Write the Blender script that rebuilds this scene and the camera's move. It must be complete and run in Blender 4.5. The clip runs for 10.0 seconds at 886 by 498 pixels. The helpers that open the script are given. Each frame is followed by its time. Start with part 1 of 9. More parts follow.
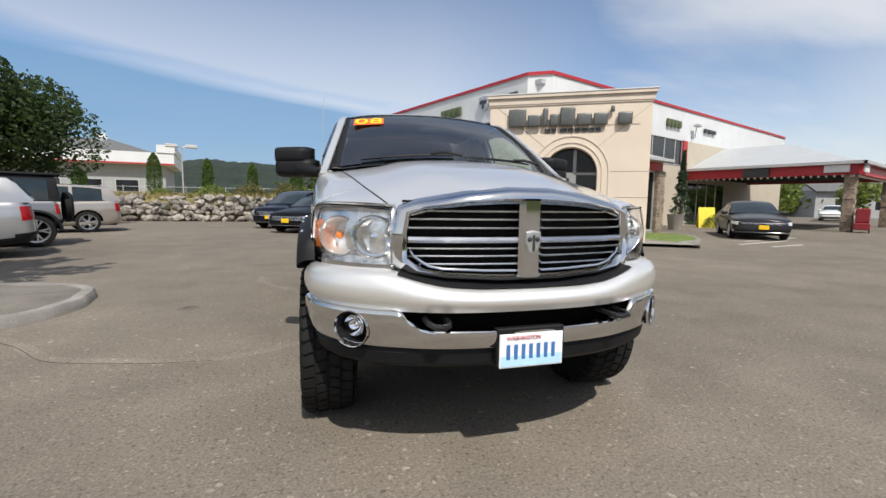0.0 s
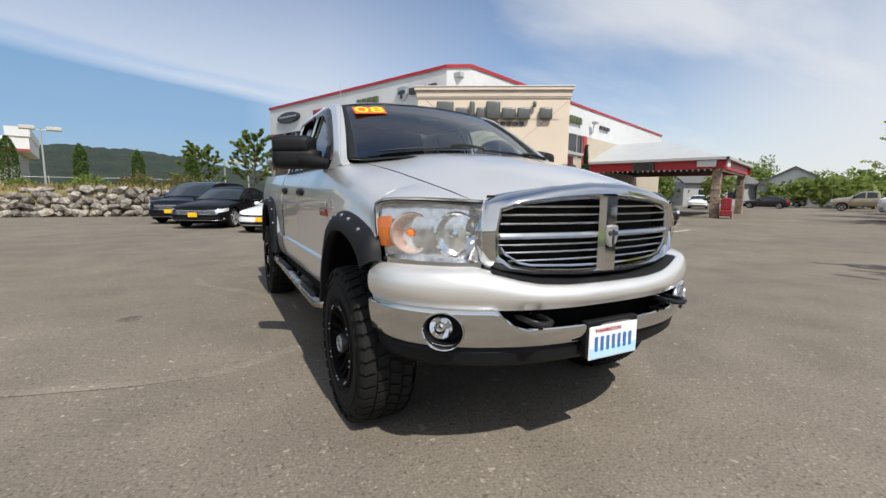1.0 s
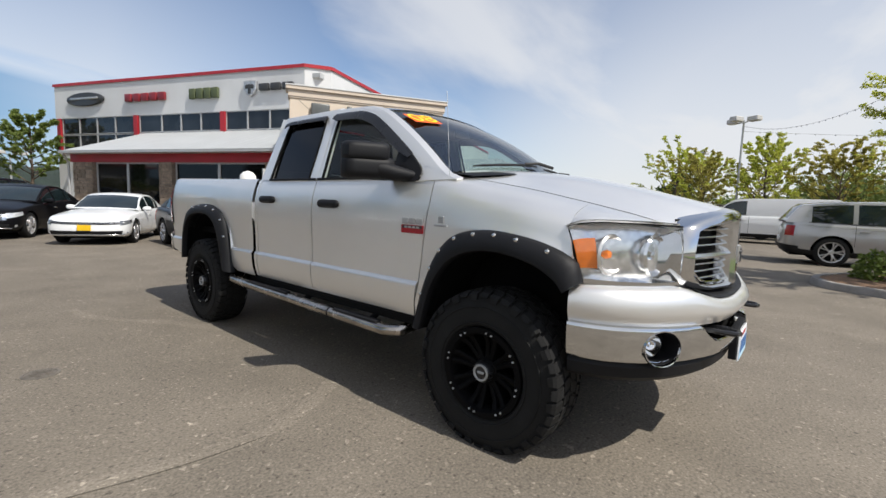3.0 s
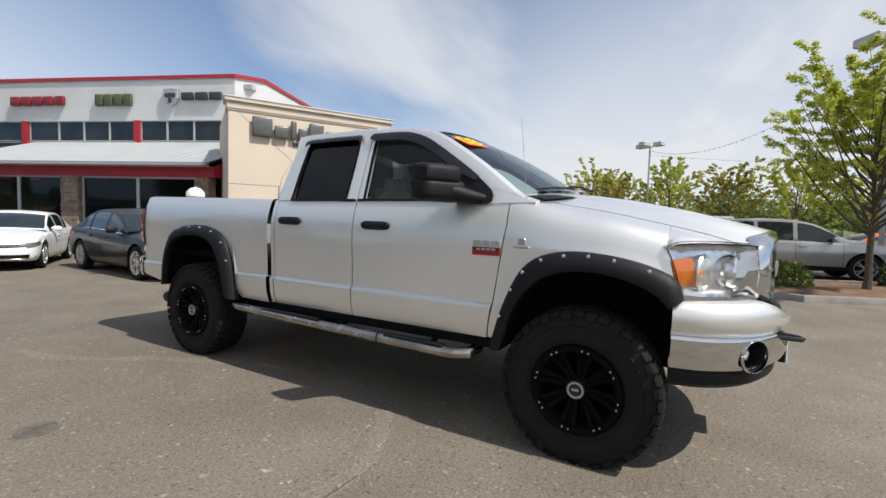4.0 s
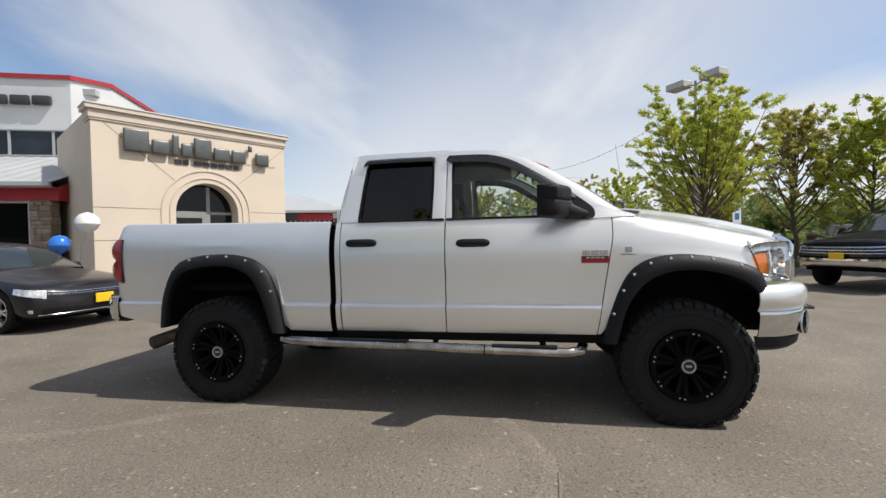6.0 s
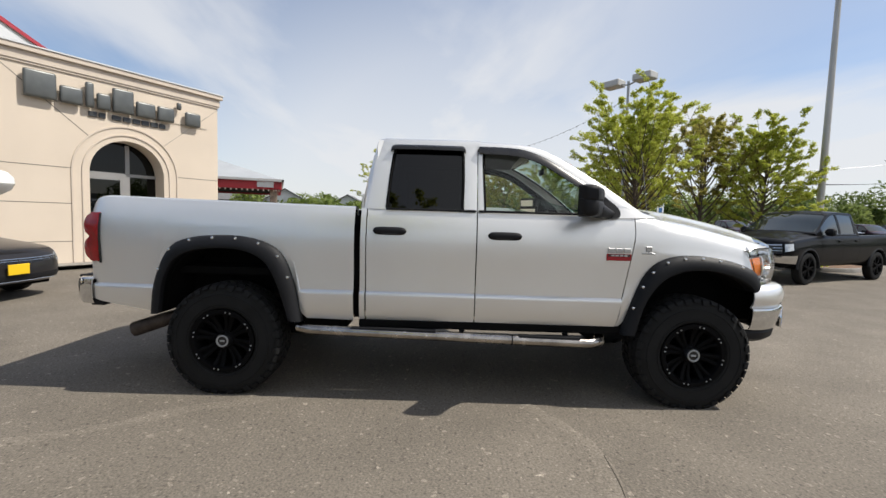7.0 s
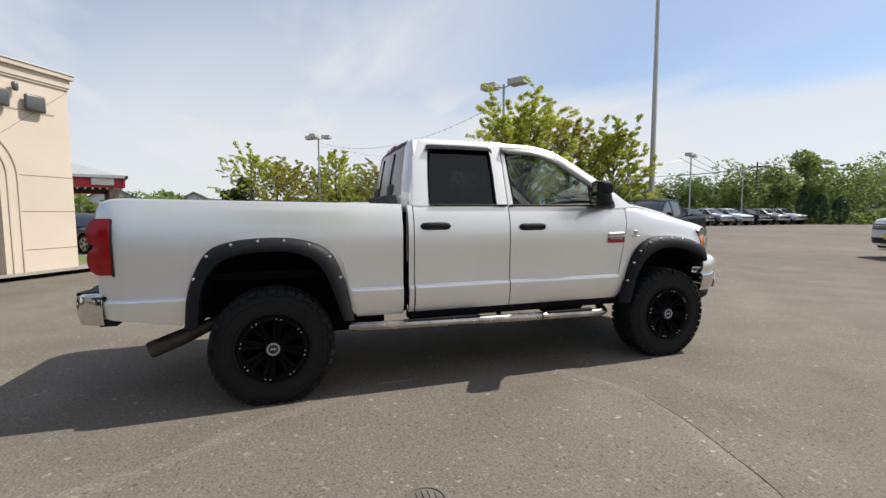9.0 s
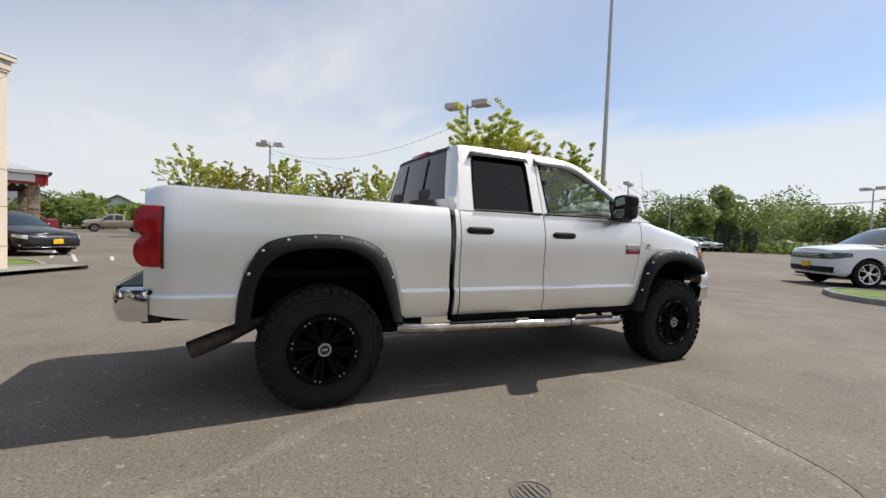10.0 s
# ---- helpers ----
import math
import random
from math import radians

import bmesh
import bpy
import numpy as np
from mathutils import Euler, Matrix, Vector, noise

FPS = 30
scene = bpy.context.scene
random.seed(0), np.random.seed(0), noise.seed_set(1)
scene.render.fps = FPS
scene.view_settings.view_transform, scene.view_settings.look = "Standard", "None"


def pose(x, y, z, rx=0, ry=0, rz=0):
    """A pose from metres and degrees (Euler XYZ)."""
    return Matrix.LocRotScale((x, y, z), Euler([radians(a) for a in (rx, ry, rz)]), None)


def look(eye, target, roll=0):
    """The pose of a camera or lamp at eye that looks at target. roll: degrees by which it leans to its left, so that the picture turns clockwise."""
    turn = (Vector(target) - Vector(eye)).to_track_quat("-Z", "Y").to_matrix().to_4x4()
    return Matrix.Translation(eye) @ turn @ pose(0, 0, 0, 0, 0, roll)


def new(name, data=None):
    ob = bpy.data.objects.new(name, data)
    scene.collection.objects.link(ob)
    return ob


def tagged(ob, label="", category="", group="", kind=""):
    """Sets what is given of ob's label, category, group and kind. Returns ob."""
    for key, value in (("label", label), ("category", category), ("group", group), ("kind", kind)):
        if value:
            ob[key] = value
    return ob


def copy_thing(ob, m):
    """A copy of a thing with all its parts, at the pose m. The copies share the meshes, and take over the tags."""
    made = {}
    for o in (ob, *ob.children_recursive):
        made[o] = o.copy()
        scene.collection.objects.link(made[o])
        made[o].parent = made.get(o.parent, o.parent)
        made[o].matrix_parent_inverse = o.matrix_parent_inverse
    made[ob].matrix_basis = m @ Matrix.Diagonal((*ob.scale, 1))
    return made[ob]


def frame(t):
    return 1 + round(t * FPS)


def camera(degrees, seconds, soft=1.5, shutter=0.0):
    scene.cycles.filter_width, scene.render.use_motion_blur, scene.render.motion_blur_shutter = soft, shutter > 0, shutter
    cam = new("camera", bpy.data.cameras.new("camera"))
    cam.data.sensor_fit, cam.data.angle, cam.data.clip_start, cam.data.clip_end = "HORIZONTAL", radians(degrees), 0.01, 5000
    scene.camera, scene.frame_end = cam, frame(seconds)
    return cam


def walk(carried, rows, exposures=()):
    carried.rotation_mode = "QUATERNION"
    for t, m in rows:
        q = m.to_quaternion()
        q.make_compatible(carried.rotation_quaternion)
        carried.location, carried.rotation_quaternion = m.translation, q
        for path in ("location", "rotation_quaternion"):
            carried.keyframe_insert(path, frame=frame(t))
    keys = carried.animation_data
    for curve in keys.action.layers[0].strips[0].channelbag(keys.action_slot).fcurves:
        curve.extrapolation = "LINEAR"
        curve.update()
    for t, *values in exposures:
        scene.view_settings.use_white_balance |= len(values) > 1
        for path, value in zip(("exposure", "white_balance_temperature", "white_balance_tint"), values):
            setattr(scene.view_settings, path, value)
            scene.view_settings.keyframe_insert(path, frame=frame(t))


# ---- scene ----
cam = camera(90.5, 10.0)
PATH = [
    (0, (-0.919, -2.768, 1.25), (-0.387, -0.851, 1.039), 0.7),
    (0.5, (-1.285, -2.645, 1.239), (-0.564, -0.789, 1.052), 1.2),
    (1, (-1.642, -2.411, 1.262), (-0.719, -0.654, 1.015), 0.5),
    (1.5, (-2.044, -2.218, 1.26), (-0.939, -0.571, 1.004), 0.3),
    (2, (-2.37, -1.983, 1.248), (-1.119, -0.444, 0.99), 0.3),
    (2.5, (-2.64, -1.639, 1.276), (-1.245, -0.229, 1.022), 1.4),
    (4, (-3.439, -0.517, 1.297), (-1.705, 0.472, 1.182), 1.7),
    (4.5, (-3.698, -0.121, 1.301), (-1.885, 0.711, 1.151), 1.8),
    (5, (-3.881, 0.27, 1.28), (-2.003, 0.947, 1.16), 0.5),
    (6.5, (-4.293, 1.474, 1.31), (-2.304, 1.675, 1.243), -0.2),
    (7, (-4.299, 1.894, 1.398), (-2.304, 1.906, 1.255), 1.7),
    (7.5, (-4.341, 2.19, 1.431), (-2.351, 2.063, 1.284), 1.1),
    (8, (-4.444, 2.569, 1.461), (-2.479, 2.233, 1.299), 1.1),
    (8.5, (-4.416, 2.975, 1.423), (-2.476, 2.524, 1.242), 0.5),
    (9, (-4.363, 3.338, 1.384), (-2.463, 2.735, 1.224), -0.2),
    (9.5, (-4.317, 3.745, 1.294), (-2.481, 2.967, 1.144), 0.2),
    (10, (-4.109, 4.14, 1.262), (-2.302, 3.287, 1.185), 2.1),
]
walk(cam, [(t, look(eye, target, roll)) for t, eye, target, roll in PATH])

# ---- light levels ----
SUN_POWER, SKY_STRENGTH = 5.0, 0.12
SKY_TINT, CLOUD, CLOUD_AT = (1.1, 1.11, 1.15), (6.75, 6.85, 7.05), (0.3, 0.2)
ASPHALT = (0.166, 0.144, 0.116)

# ---- world and light ----
# the sun stands over the front of the pickup, 54 degrees high
sun_way = Vector((-0.03, 0.72, -1.0)).normalized()
world = bpy.data.worlds.new("sky")
scene.world = world
world.use_nodes = True
wn, wl = world.node_tree.nodes, world.node_tree.links
wn.clear()
sky = wn.new("ShaderNodeTexSky")
sky.sky_type = "NISHITA"
sky.sun_disc = False
sky.sun_elevation, sky.sun_rotation = radians(54), radians(180)
sky.air_density, sky.dust_density, sky.ozone_density = 1.0, 0.6, 1.6
co = wn.new("ShaderNodeTexCoord")
sep = wn.new("ShaderNodeSeparateXYZ")
wl.new(co.outputs["Generated"], sep.inputs[0])


def wmath(op, a, b=None):
    n = wn.new("ShaderNodeMath")
    n.operation = op
    for i, v in enumerate((a, b)):
        if v is None:
            continue
        if isinstance(v, (int, float)):
            n.inputs[i].default_value = v
        else:
            wl.new(v, n.inputs[i])
    return n.outputs[0]


# thin cloud sheets, laid on a level plane high above
zc = wmath("ADD", wmath("MAXIMUM", sep.outputs[2], 0.0), 0.14)
cx, cy = wmath("DIVIDE", sep.outputs[0], zc), wmath("DIVIDE", sep.outputs[1], zc)
comb = wn.new("ShaderNodeCombineXYZ")
wl.new(cx, comb.inputs[0]), wl.new(cy, comb.inputs[1])
mapn = wn.new("ShaderNodeMapping")
mapn.inputs["Location"].default_value = (CLOUD_AT[0], CLOUD_AT[1], 0)
mapn.inputs["Rotation"].default_value = (0, 0, radians(-28))
mapn.inputs["Scale"].default_value = (0.32, 0.75, 1)
wl.new(comb.outputs[0], mapn.inputs[0])
cn = wn.new("ShaderNodeTexNoise")
cn.inputs["Scale"].default_value, cn.inputs["Detail"].default_value, cn.inputs["Roughness"].default_value = 1.0, 9, 0.52
cn.inputs["Distortion"].default_value = 0.35
wl.new(mapn.outputs[0], cn.inputs["Vector"])
ramp = wn.new("ShaderNodeValToRGB")
ramp.color_ramp.elements[0].position, ramp.color_ramp.elements[1].position = 0.36, 0.62
ramp.color_ramp.interpolation = "EASE"
wl.new(cn.outputs["Fac"], ramp.inputs[0])
# pale haze towards the horizon
haze = wmath("POWER", wmath("SUBTRACT", 1.0, wmath("MINIMUM", wmath("MAXIMUM", sep.outputs[2], 0.0), 1.0)), 9.0)
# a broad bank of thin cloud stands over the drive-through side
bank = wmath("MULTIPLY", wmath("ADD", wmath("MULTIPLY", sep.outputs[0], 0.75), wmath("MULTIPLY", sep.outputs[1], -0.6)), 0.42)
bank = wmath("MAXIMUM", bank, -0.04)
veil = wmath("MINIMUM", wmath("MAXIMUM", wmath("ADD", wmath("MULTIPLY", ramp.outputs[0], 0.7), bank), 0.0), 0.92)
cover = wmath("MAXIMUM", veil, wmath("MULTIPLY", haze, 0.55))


def clamp01(v):
    return wmath("MINIMUM", wmath("MAXIMUM", v, 0.0), 1.0)


# a clear blue stretch lies low to the north-west, below a cloud bank with a sloping edge
edge = wmath("ADD", wmath("ADD", wmath("MULTIPLY", sep.outputs[0], -0.13), 0.16), wmath("MULTIPLY", cn.outputs["Fac"], 0.09))
clear = wmath("MULTIPLY", clamp01(wmath("MULTIPLY", wmath("SUBTRACT", edge, sep.outputs[2]), 45.0)), clamp01(wmath("MULTIPLY", wmath("SUBTRACT", 0.4, sep.outputs[0]), 3.0)))
clear = wmath("MULTIPLY", clear, clamp01(wmath("MULTIPLY", sep.outputs[1], 2.5)))
bank_top = wmath("MULTIPLY", clamp01(wmath("MULTIPLY", wmath("SUBTRACT", sep.outputs[2], edge), 34.0)), clamp01(wmath("SUBTRACT", 1.35, wmath("MULTIPLY", sep.outputs[2], 2.8))))
bank_top = wmath("MULTIPLY", bank_top, clamp01(wmath("MULTIPLY", sep.outputs[1], 2.5)))
bank_top = wmath("MULTIPLY", bank_top, clamp01(wmath("MULTIPLY", wmath("SUBTRACT", 0.62, sep.outputs[0]), 2.5)))
cover = wmath("MAXIMUM", cover, wmath("MULTIPLY", bank_top, 0.74))
# thin cloud also covers the side away from the pickup row
west = clamp01(wmath("MULTIPLY", wmath("SUBTRACT", -0.1, sep.outputs[0]), 2.5))
south = clamp01(wmath("MULTIPLY", wmath("SUBTRACT", 0.5, sep.outputs[1]), 2.0))
cover = wmath("MAXIMUM", cover, wmath("MULTIPLY", wmath("MULTIPLY", west, south), 0.78))
# a bright milky veil stands behind the pickup
east = clamp01(wmath("MULTIPLY", wmath("SUBTRACT", sep.outputs[0], 0.74), 5.0))
thin = clamp01(wmath("SUBTRACT", 1.25, wmath("MULTIPLY", sep.outputs[2], 1.6)))
cover = wmath("MAXIMUM", cover, wmath("MULTIPLY", wmath("MULTIPLY", east, thin), 0.82))
# over the far row of pickups the cloud lies low, with streaked blue above it
far_side = clamp01(wmath("MULTIPLY", wmath("SUBTRACT", wmath("SUBTRACT", wmath("MULTIPLY", sep.outputs[0], 0.5), wmath("MULTIPLY", sep.outputs[1], 0.85)), 0.56), 3.2))
low_edge = wmath("ADD", 0.13, wmath("MULTIPLY", cn.outputs["Fac"], 0.16))
above = clamp01(wmath("MULTIPLY", wmath("SUBTRACT", sep.outputs[2], low_edge), 18.0))
cover = wmath("MULTIPLY", cover, wmath("SUBTRACT", 1.0, wmath("MULTIPLY", wmath("MULTIPLY", far_side, above), 0.74)))
cover = wmath("MAXIMUM", cover, wmath("MULTIPLY", wmath("MULTIPLY", far_side, wmath("SUBTRACT", 1.0, above)), 0.8))
cover = wmath("MULTIPLY", cover, wmath("SUBTRACT", 1.0, wmath("MULTIPLY", clear, 0.9)))
blue = wn.new("ShaderNodeMix")
blue.data_type = "RGBA"
blue.blend_type = "MULTIPLY"
blue.inputs[0].default_value = 1.0
wl.new(sky.outputs[0], blue.inputs[6])
blue.inputs[7].default_value = (SKY_TINT[0], SKY_TINT[1], SKY_TINT[2], 1)
mixw = wn.new("ShaderNodeMix")
mixw.data_type = "RGBA"
deep = wn.new("ShaderNodeMix")
deep.data_type = "RGBA"
wl.new(wmath("MULTIPLY", clear, 0.75), deep.inputs[0])
wl.new(blue.outputs[2], deep.inputs[6])
deep.inputs[7].default_value = (1.5, 3.0, 5.0, 1)
wl.new(cover, mixw.inputs[0])
wl.new(deep.outputs[2], mixw.inputs[6])
mixw.inputs[7].default_value = (CLOUD[0], CLOUD[1], CLOUD[2], 1)
bg = wn.new("ShaderNodeBackground")
bg.inputs[1].default_value = SKY_STRENGTH
wl.new(mixw.outputs[2], bg.inputs[0])
wo = wn.new("ShaderNodeOutputWorld")
wl.new(bg.outputs[0], wo.inputs[0])

sun = new("sun", bpy.data.lights.new("sun", "SUN"))
sun.data.energy, sun.data.angle, sun.data.color = SUN_POWER, radians(0.55), (1.0, 0.95, 0.87)
sun.matrix_world = look((0, -20, 30), Vector((0, -20, 30)) + sun_way)

# ---- materials ----


def mat(name, color, rough=0.5, metal=0.0, vary=0.12, size=0.3, grain=0.0, grain_size=0.004, bump=0.0, coat=0.0, tint=None, by_object=0.0, spec=None):
    """A Principled surface whose colour varies at two scales: broad stains of `size` metres and fine grain of `grain_size`."""
    m = bpy.data.materials.new(name)
    m.use_nodes = True
    nt = m.node_tree
    n, l = nt.nodes, nt.links
    b = n["Principled BSDF"]
    b.inputs["Roughness"].default_value, b.inputs["Metallic"].default_value = rough, metal
    b.inputs["Coat Weight"].default_value = coat
    b.inputs["Coat Roughness"].default_value = 0.04
    if spec is not None:
        b.inputs["Specular IOR Level"].default_value = spec
    tc = n.new("ShaderNodeTexCoord")

    def noise_at(scale, detail):
        t = n.new("ShaderNodeTexNoise")
        t.inputs["Scale"].default_value, t.inputs["Detail"].default_value = scale, detail
        l.new(tc.outputs["Object"], t.inputs["Vector"])
        return t.outputs["Fac"]

    big = noise_at(1 / size, 5)
    mix = n.new("ShaderNodeMix")
    mix.data_type = "RGBA"
    dark = tint or [c * (1 - vary) for c in color]
    light = [min(1, c * (1 + vary)) for c in color]
    mix.inputs[6].default_value, mix.inputs[7].default_value = (*dark, 1), (*light, 1)
    r = n.new("ShaderNodeMapRange")
    r.inputs[1].default_value, r.inputs[2].default_value = 0.3, 0.7
    l.new(big, r.inputs[0]), l.new(r.outputs[0], mix.inputs[0])
    out = mix.outputs[2]
    if grain:
        fine = noise_at(1 / grain_size, 2)
        g = n.new("ShaderNodeMapRange")
        g.inputs[1].default_value, g.inputs[2].default_value = 0.25, 0.75
        g.inputs[3].default_value, g.inputs[4].default_value = 1 - grain, 1 + grain
        l.new(fine, g.inputs[0])
        mm = n.new("ShaderNodeMix")
        mm.data_type, mm.blend_type = "RGBA", "MULTIPLY"
        mm.inputs[0].default_value = 1
        l.new(out, mm.inputs[6]), l.new(g.outputs[0], mm.inputs[7])
        out = mm.outputs[2]
        if bump:
            bp = n.new("ShaderNodeBump")
            bp.inputs["Strength"].default_value, bp.inputs["Distance"].default_value = bump, grain_size
            l.new(fine, bp.inputs["Height"]), l.new(bp.outputs[0], b.inputs["Normal"])
    if by_object:
        oi = n.new("ShaderNodeObjectInfo")
        g = n.new("ShaderNodeMapRange")
        g.inputs[3].default_value, g.inputs[4].default_value = 1 - by_object, 1 + by_object
        l.new(oi.outputs["Random"], g.inputs[0])
        mm = n.new("ShaderNodeMix")
        mm.data_type, mm.blend_type = "RGBA", "MULTIPLY"
        mm.inputs[0].default_value = 1
        l.new(out, mm.inputs[6]), l.new(g.outputs[0], mm.inputs[7])
        out = mm.outputs[2]
    l.new(out, b.inputs["Base Color"])
    rr = n.new("ShaderNodeMapRange")
    rr.inputs[3].default_value, rr.inputs[4].default_value = max(0, rough - 0.06), min(1, rough + 0.06)
    l.new(big, rr.inputs[0]), l.new(rr.outputs[0], b.inputs["Roughness"])
    return m


def glass(name, color, rough=0.0, ior=1.52):
    """A pane: a clear coat over a tinted see-through layer."""
    m = bpy.data.materials.new(name)
    m.use_nodes = True
    n, l = m.node_tree.nodes, m.node_tree.links
    n.clear()
    out = n.new("ShaderNodeOutputMaterial")
    tr, gl, fr, mx = n.new("ShaderNodeBsdfTransparent"), n.new("ShaderNodeBsdfGlossy"), n.new("ShaderNodeLayerWeight"), n.new("ShaderNodeMixShader")
    tr.inputs[0].default_value = (*color, 1)
    gl.inputs["Roughness"].default_value = rough
    # gloss grows towards grazing angles, alike from both sides of the pane
    fr.inputs["Blend"].default_value = 0.5
    f0 = ((ior - 1) / (ior + 1)) ** 2
    pw, sc_ = n.new("ShaderNodeMath"), n.new("ShaderNodeMath")
    pw.operation, sc_.operation = "POWER", "MULTIPLY_ADD"
    pw.inputs[1].default_value, sc_.inputs[1].default_value, sc_.inputs[2].default_value = 5.0, 1 - f0, f0
    l.new(fr.outputs["Facing"], pw.inputs[0]), l.new(pw.outputs[0], sc_.inputs[0])
    l.new(sc_.outputs[0], mx.inputs[0]), l.new(tr.outputs[0], mx.inputs[1]), l.new(gl.outputs[0], mx.inputs[2])
    l.new(mx.outputs[0], out.inputs[0])
    return m


def metallic_paint(name, color, flake=0.5, rough=0.3):
    """Car paint: metal flakes under a clear coat."""
    m = mat(name, color, rough, flake, vary=0.03, size=0.8, coat=1.0 if max(color) > 0.1 else 0.32, spec=None if max(color) > 0.1 else 0.1)
    return m


def solid_paint(name, color):
    return mat(name, color, 0.5, 0.0, vary=0.03, size=0.8, coat=1.0 if max(color) > 0.1 else 0.32, spec=0.12 if max(color) > 0.1 else 0.05)


M = {}
M["silver"] = metallic_paint("silver_paint", (0.83, 0.82, 0.795), 0.7, 0.38)
M["chrome"] = mat("chrome", (0.66, 0.665, 0.67), 0.07, 1.0, vary=0.04, size=0.2)
M["slat_chrome"] = mat("satin_chrome", (0.66, 0.67, 0.68), 0.24, 1.0, vary=0.06, size=0.1)
# worn chrome, its colour lowered further for the shade under the doors
M["worn_shaded_chrome"] = mat("worn_shaded_chrome", (0.42, 0.385, 0.35), 0.26, 1.0, vary=0.3, size=0.12)
M["black_plastic"] = mat("black_plastic", (0.0075, 0.0078, 0.0095), 0.58, 0, vary=0.2, size=0.2, grain=0.15, grain_size=0.003, bump=0.15, spec=0.26)
M["black_gloss"] = mat("black_gloss", (0.012, 0.012, 0.013), 0.28, 0, vary=0.2, size=0.2)
# near-black of underbody parts; also colours in the shade of recesses and undersides
M["dark"] = mat("underbody_and_shade_black", (0.004, 0.004, 0.004), 0.9, 0, spec=0.15, vary=0.3, size=0.2)
M["rubber"] = mat("tyre_rubber", (0.011, 0.011, 0.011), 0.8, 0, spec=0.25, vary=0.25, size=0.15, grain=0.2, grain_size=0.006, bump=0.2)
M["rim_black"] = mat("matt_black_rim", (0.003, 0.003, 0.0034), 0.6, 0.0, spec=0.08, vary=0.2, size=0.1)
M["rim_alloy"] = mat("alloy_rim", (0.55, 0.55, 0.56), 0.3, 0.9, vary=0.1, size=0.1)
M["rust"] = mat("rusty_exhaust", (0.07, 0.055, 0.045), 0.6, 0.6, vary=0.4, size=0.08, grain=0.3, grain_size=0.006)
M["amber"] = mat("amber_lens", (0.9, 0.22, 0.02), 0.12, 0, vary=0.1, size=0.03, coat=1.0)
M["red_lens"] = mat("red_lens", (0.33, 0.004, 0.007), 0.22, 0, vary=0.25, size=0.05, coat=0.25, spec=0.3)
M["bowl"] = mat("lamp_bowl", (0.85, 0.86, 0.87), 0.08, 1.0, vary=0.05, size=0.03)
M["smoked_lamp"] = mat("smoked_lamp", (0.03, 0.03, 0.032), 0.1, 0.2, vary=0.3, size=0.08, coat=1.0)
M["car_lamp"] = mat("car_lamp", (0.72, 0.74, 0.76), 0.18, 0.35, vary=0.35, size=0.05, coat=1.0)
M["grey_lamp"] = mat("grey_lamp", (0.2, 0.21, 0.22), 0.15, 0.4, vary=0.4, size=0.05, coat=1.0)
M["rim_bright"] = mat("polished_rim", (0.78, 0.78, 0.79), 0.22, 0.8, vary=0.1, size=0.1)
M["satin_bowl"] = mat("satin_lamp_bowl", (0.85, 0.82, 0.78), 0.3, 0.85, vary=0.1, size=0.02)
M["reflector"] = mat("lamp_reflector", (0.86, 0.87, 0.88), 0.2, 0.85, vary=0.2, size=0.03)
M["lens"] = glass("clear_lens", (0.94, 0.95, 0.96))
M["windscreen"] = glass("windscreen_glass", (0.55, 0.68, 0.64), ior=2.8)
M["tint"] = glass("tinted_glass", (0.018, 0.02, 0.023))
M["side_glass"] = glass("side_glass", (0.8, 0.86, 0.82))
M["rear_glass"] = mat("rear_window_glass", (0.035, 0.037, 0.04), 0.22, 0, vary=0.2, size=0.4, spec=0.5)
M["car_glass"] = mat("dark_car_glass", (0.012, 0.02, 0.022), 0.03, 0, vary=0.3, size=0.5, coat=0.4, spec=0.5)
M["seat_grey"] = mat("seat_cloth", (0.1, 0.098, 0.092), 0.9, 0, vary=0.2, size=0.2, grain=0.2, grain_size=0.004)
M["dash"] = mat("dashboard_grey", (0.13, 0.127, 0.12), 0.7, 0, vary=0.2, size=0.2)
M["headliner"] = mat("headliner", (0.13, 0.125, 0.12), 0.9, 0)
M["plate_white"] = mat("plate_white", (0.78, 0.8, 0.82), 0.35, 0, vary=0.04)
M["plate_blue"] = mat("plate_blue", (0.05, 0.16, 0.4), 0.4, 0)
M["plate_sky"] = mat("plate_pale_blue", (0.45, 0.68, 0.85), 0.4, 0)
M["plate_red"] = mat("plate_red", (0.5, 0.08, 0.08), 0.4, 0)
M["badge_red"] = mat("badge_red", (0.35, 0.012, 0.02), 0.25, 0)
M["sticker_orange"] = mat("sticker_orange", (0.85, 0.12, 0.01), 0.5, 0)
M["sticker_yellow"] = mat("sticker_yellow", (0.95, 0.68, 0.02), 0.5, 0)
M["placard"] = mat("yellow_placard", (0.8, 0.5, 0.01), 0.5, 0, vary=0.05)
M["white_wall"] = mat("white_panel", (0.64, 0.65, 0.655), 0.55, 0, vary=0.05, size=1.2, grain=0.03, grain_size=0.02)
M["stucco"] = mat("cream_stucco", (0.68, 0.58, 0.47), 0.9, 0, vary=0.05, size=1.5, grain=0.07, grain_size=0.008, bump=0.25)
M["stucco_edge"] = mat("cornice_stucco", (0.62, 0.53, 0.44), 0.9, 0, vary=0.06, size=0.8, grain=0.06, grain_size=0.008)
M["tan_wall"] = mat("tan_wall", (0.47, 0.415, 0.33), 0.85, 0, vary=0.06, size=1.0, grain=0.05, grain_size=0.01)
M["red_trim"] = mat("red_trim", (0.4, 0.02, 0.03), 0.45, 0, vary=0.1, size=0.6)
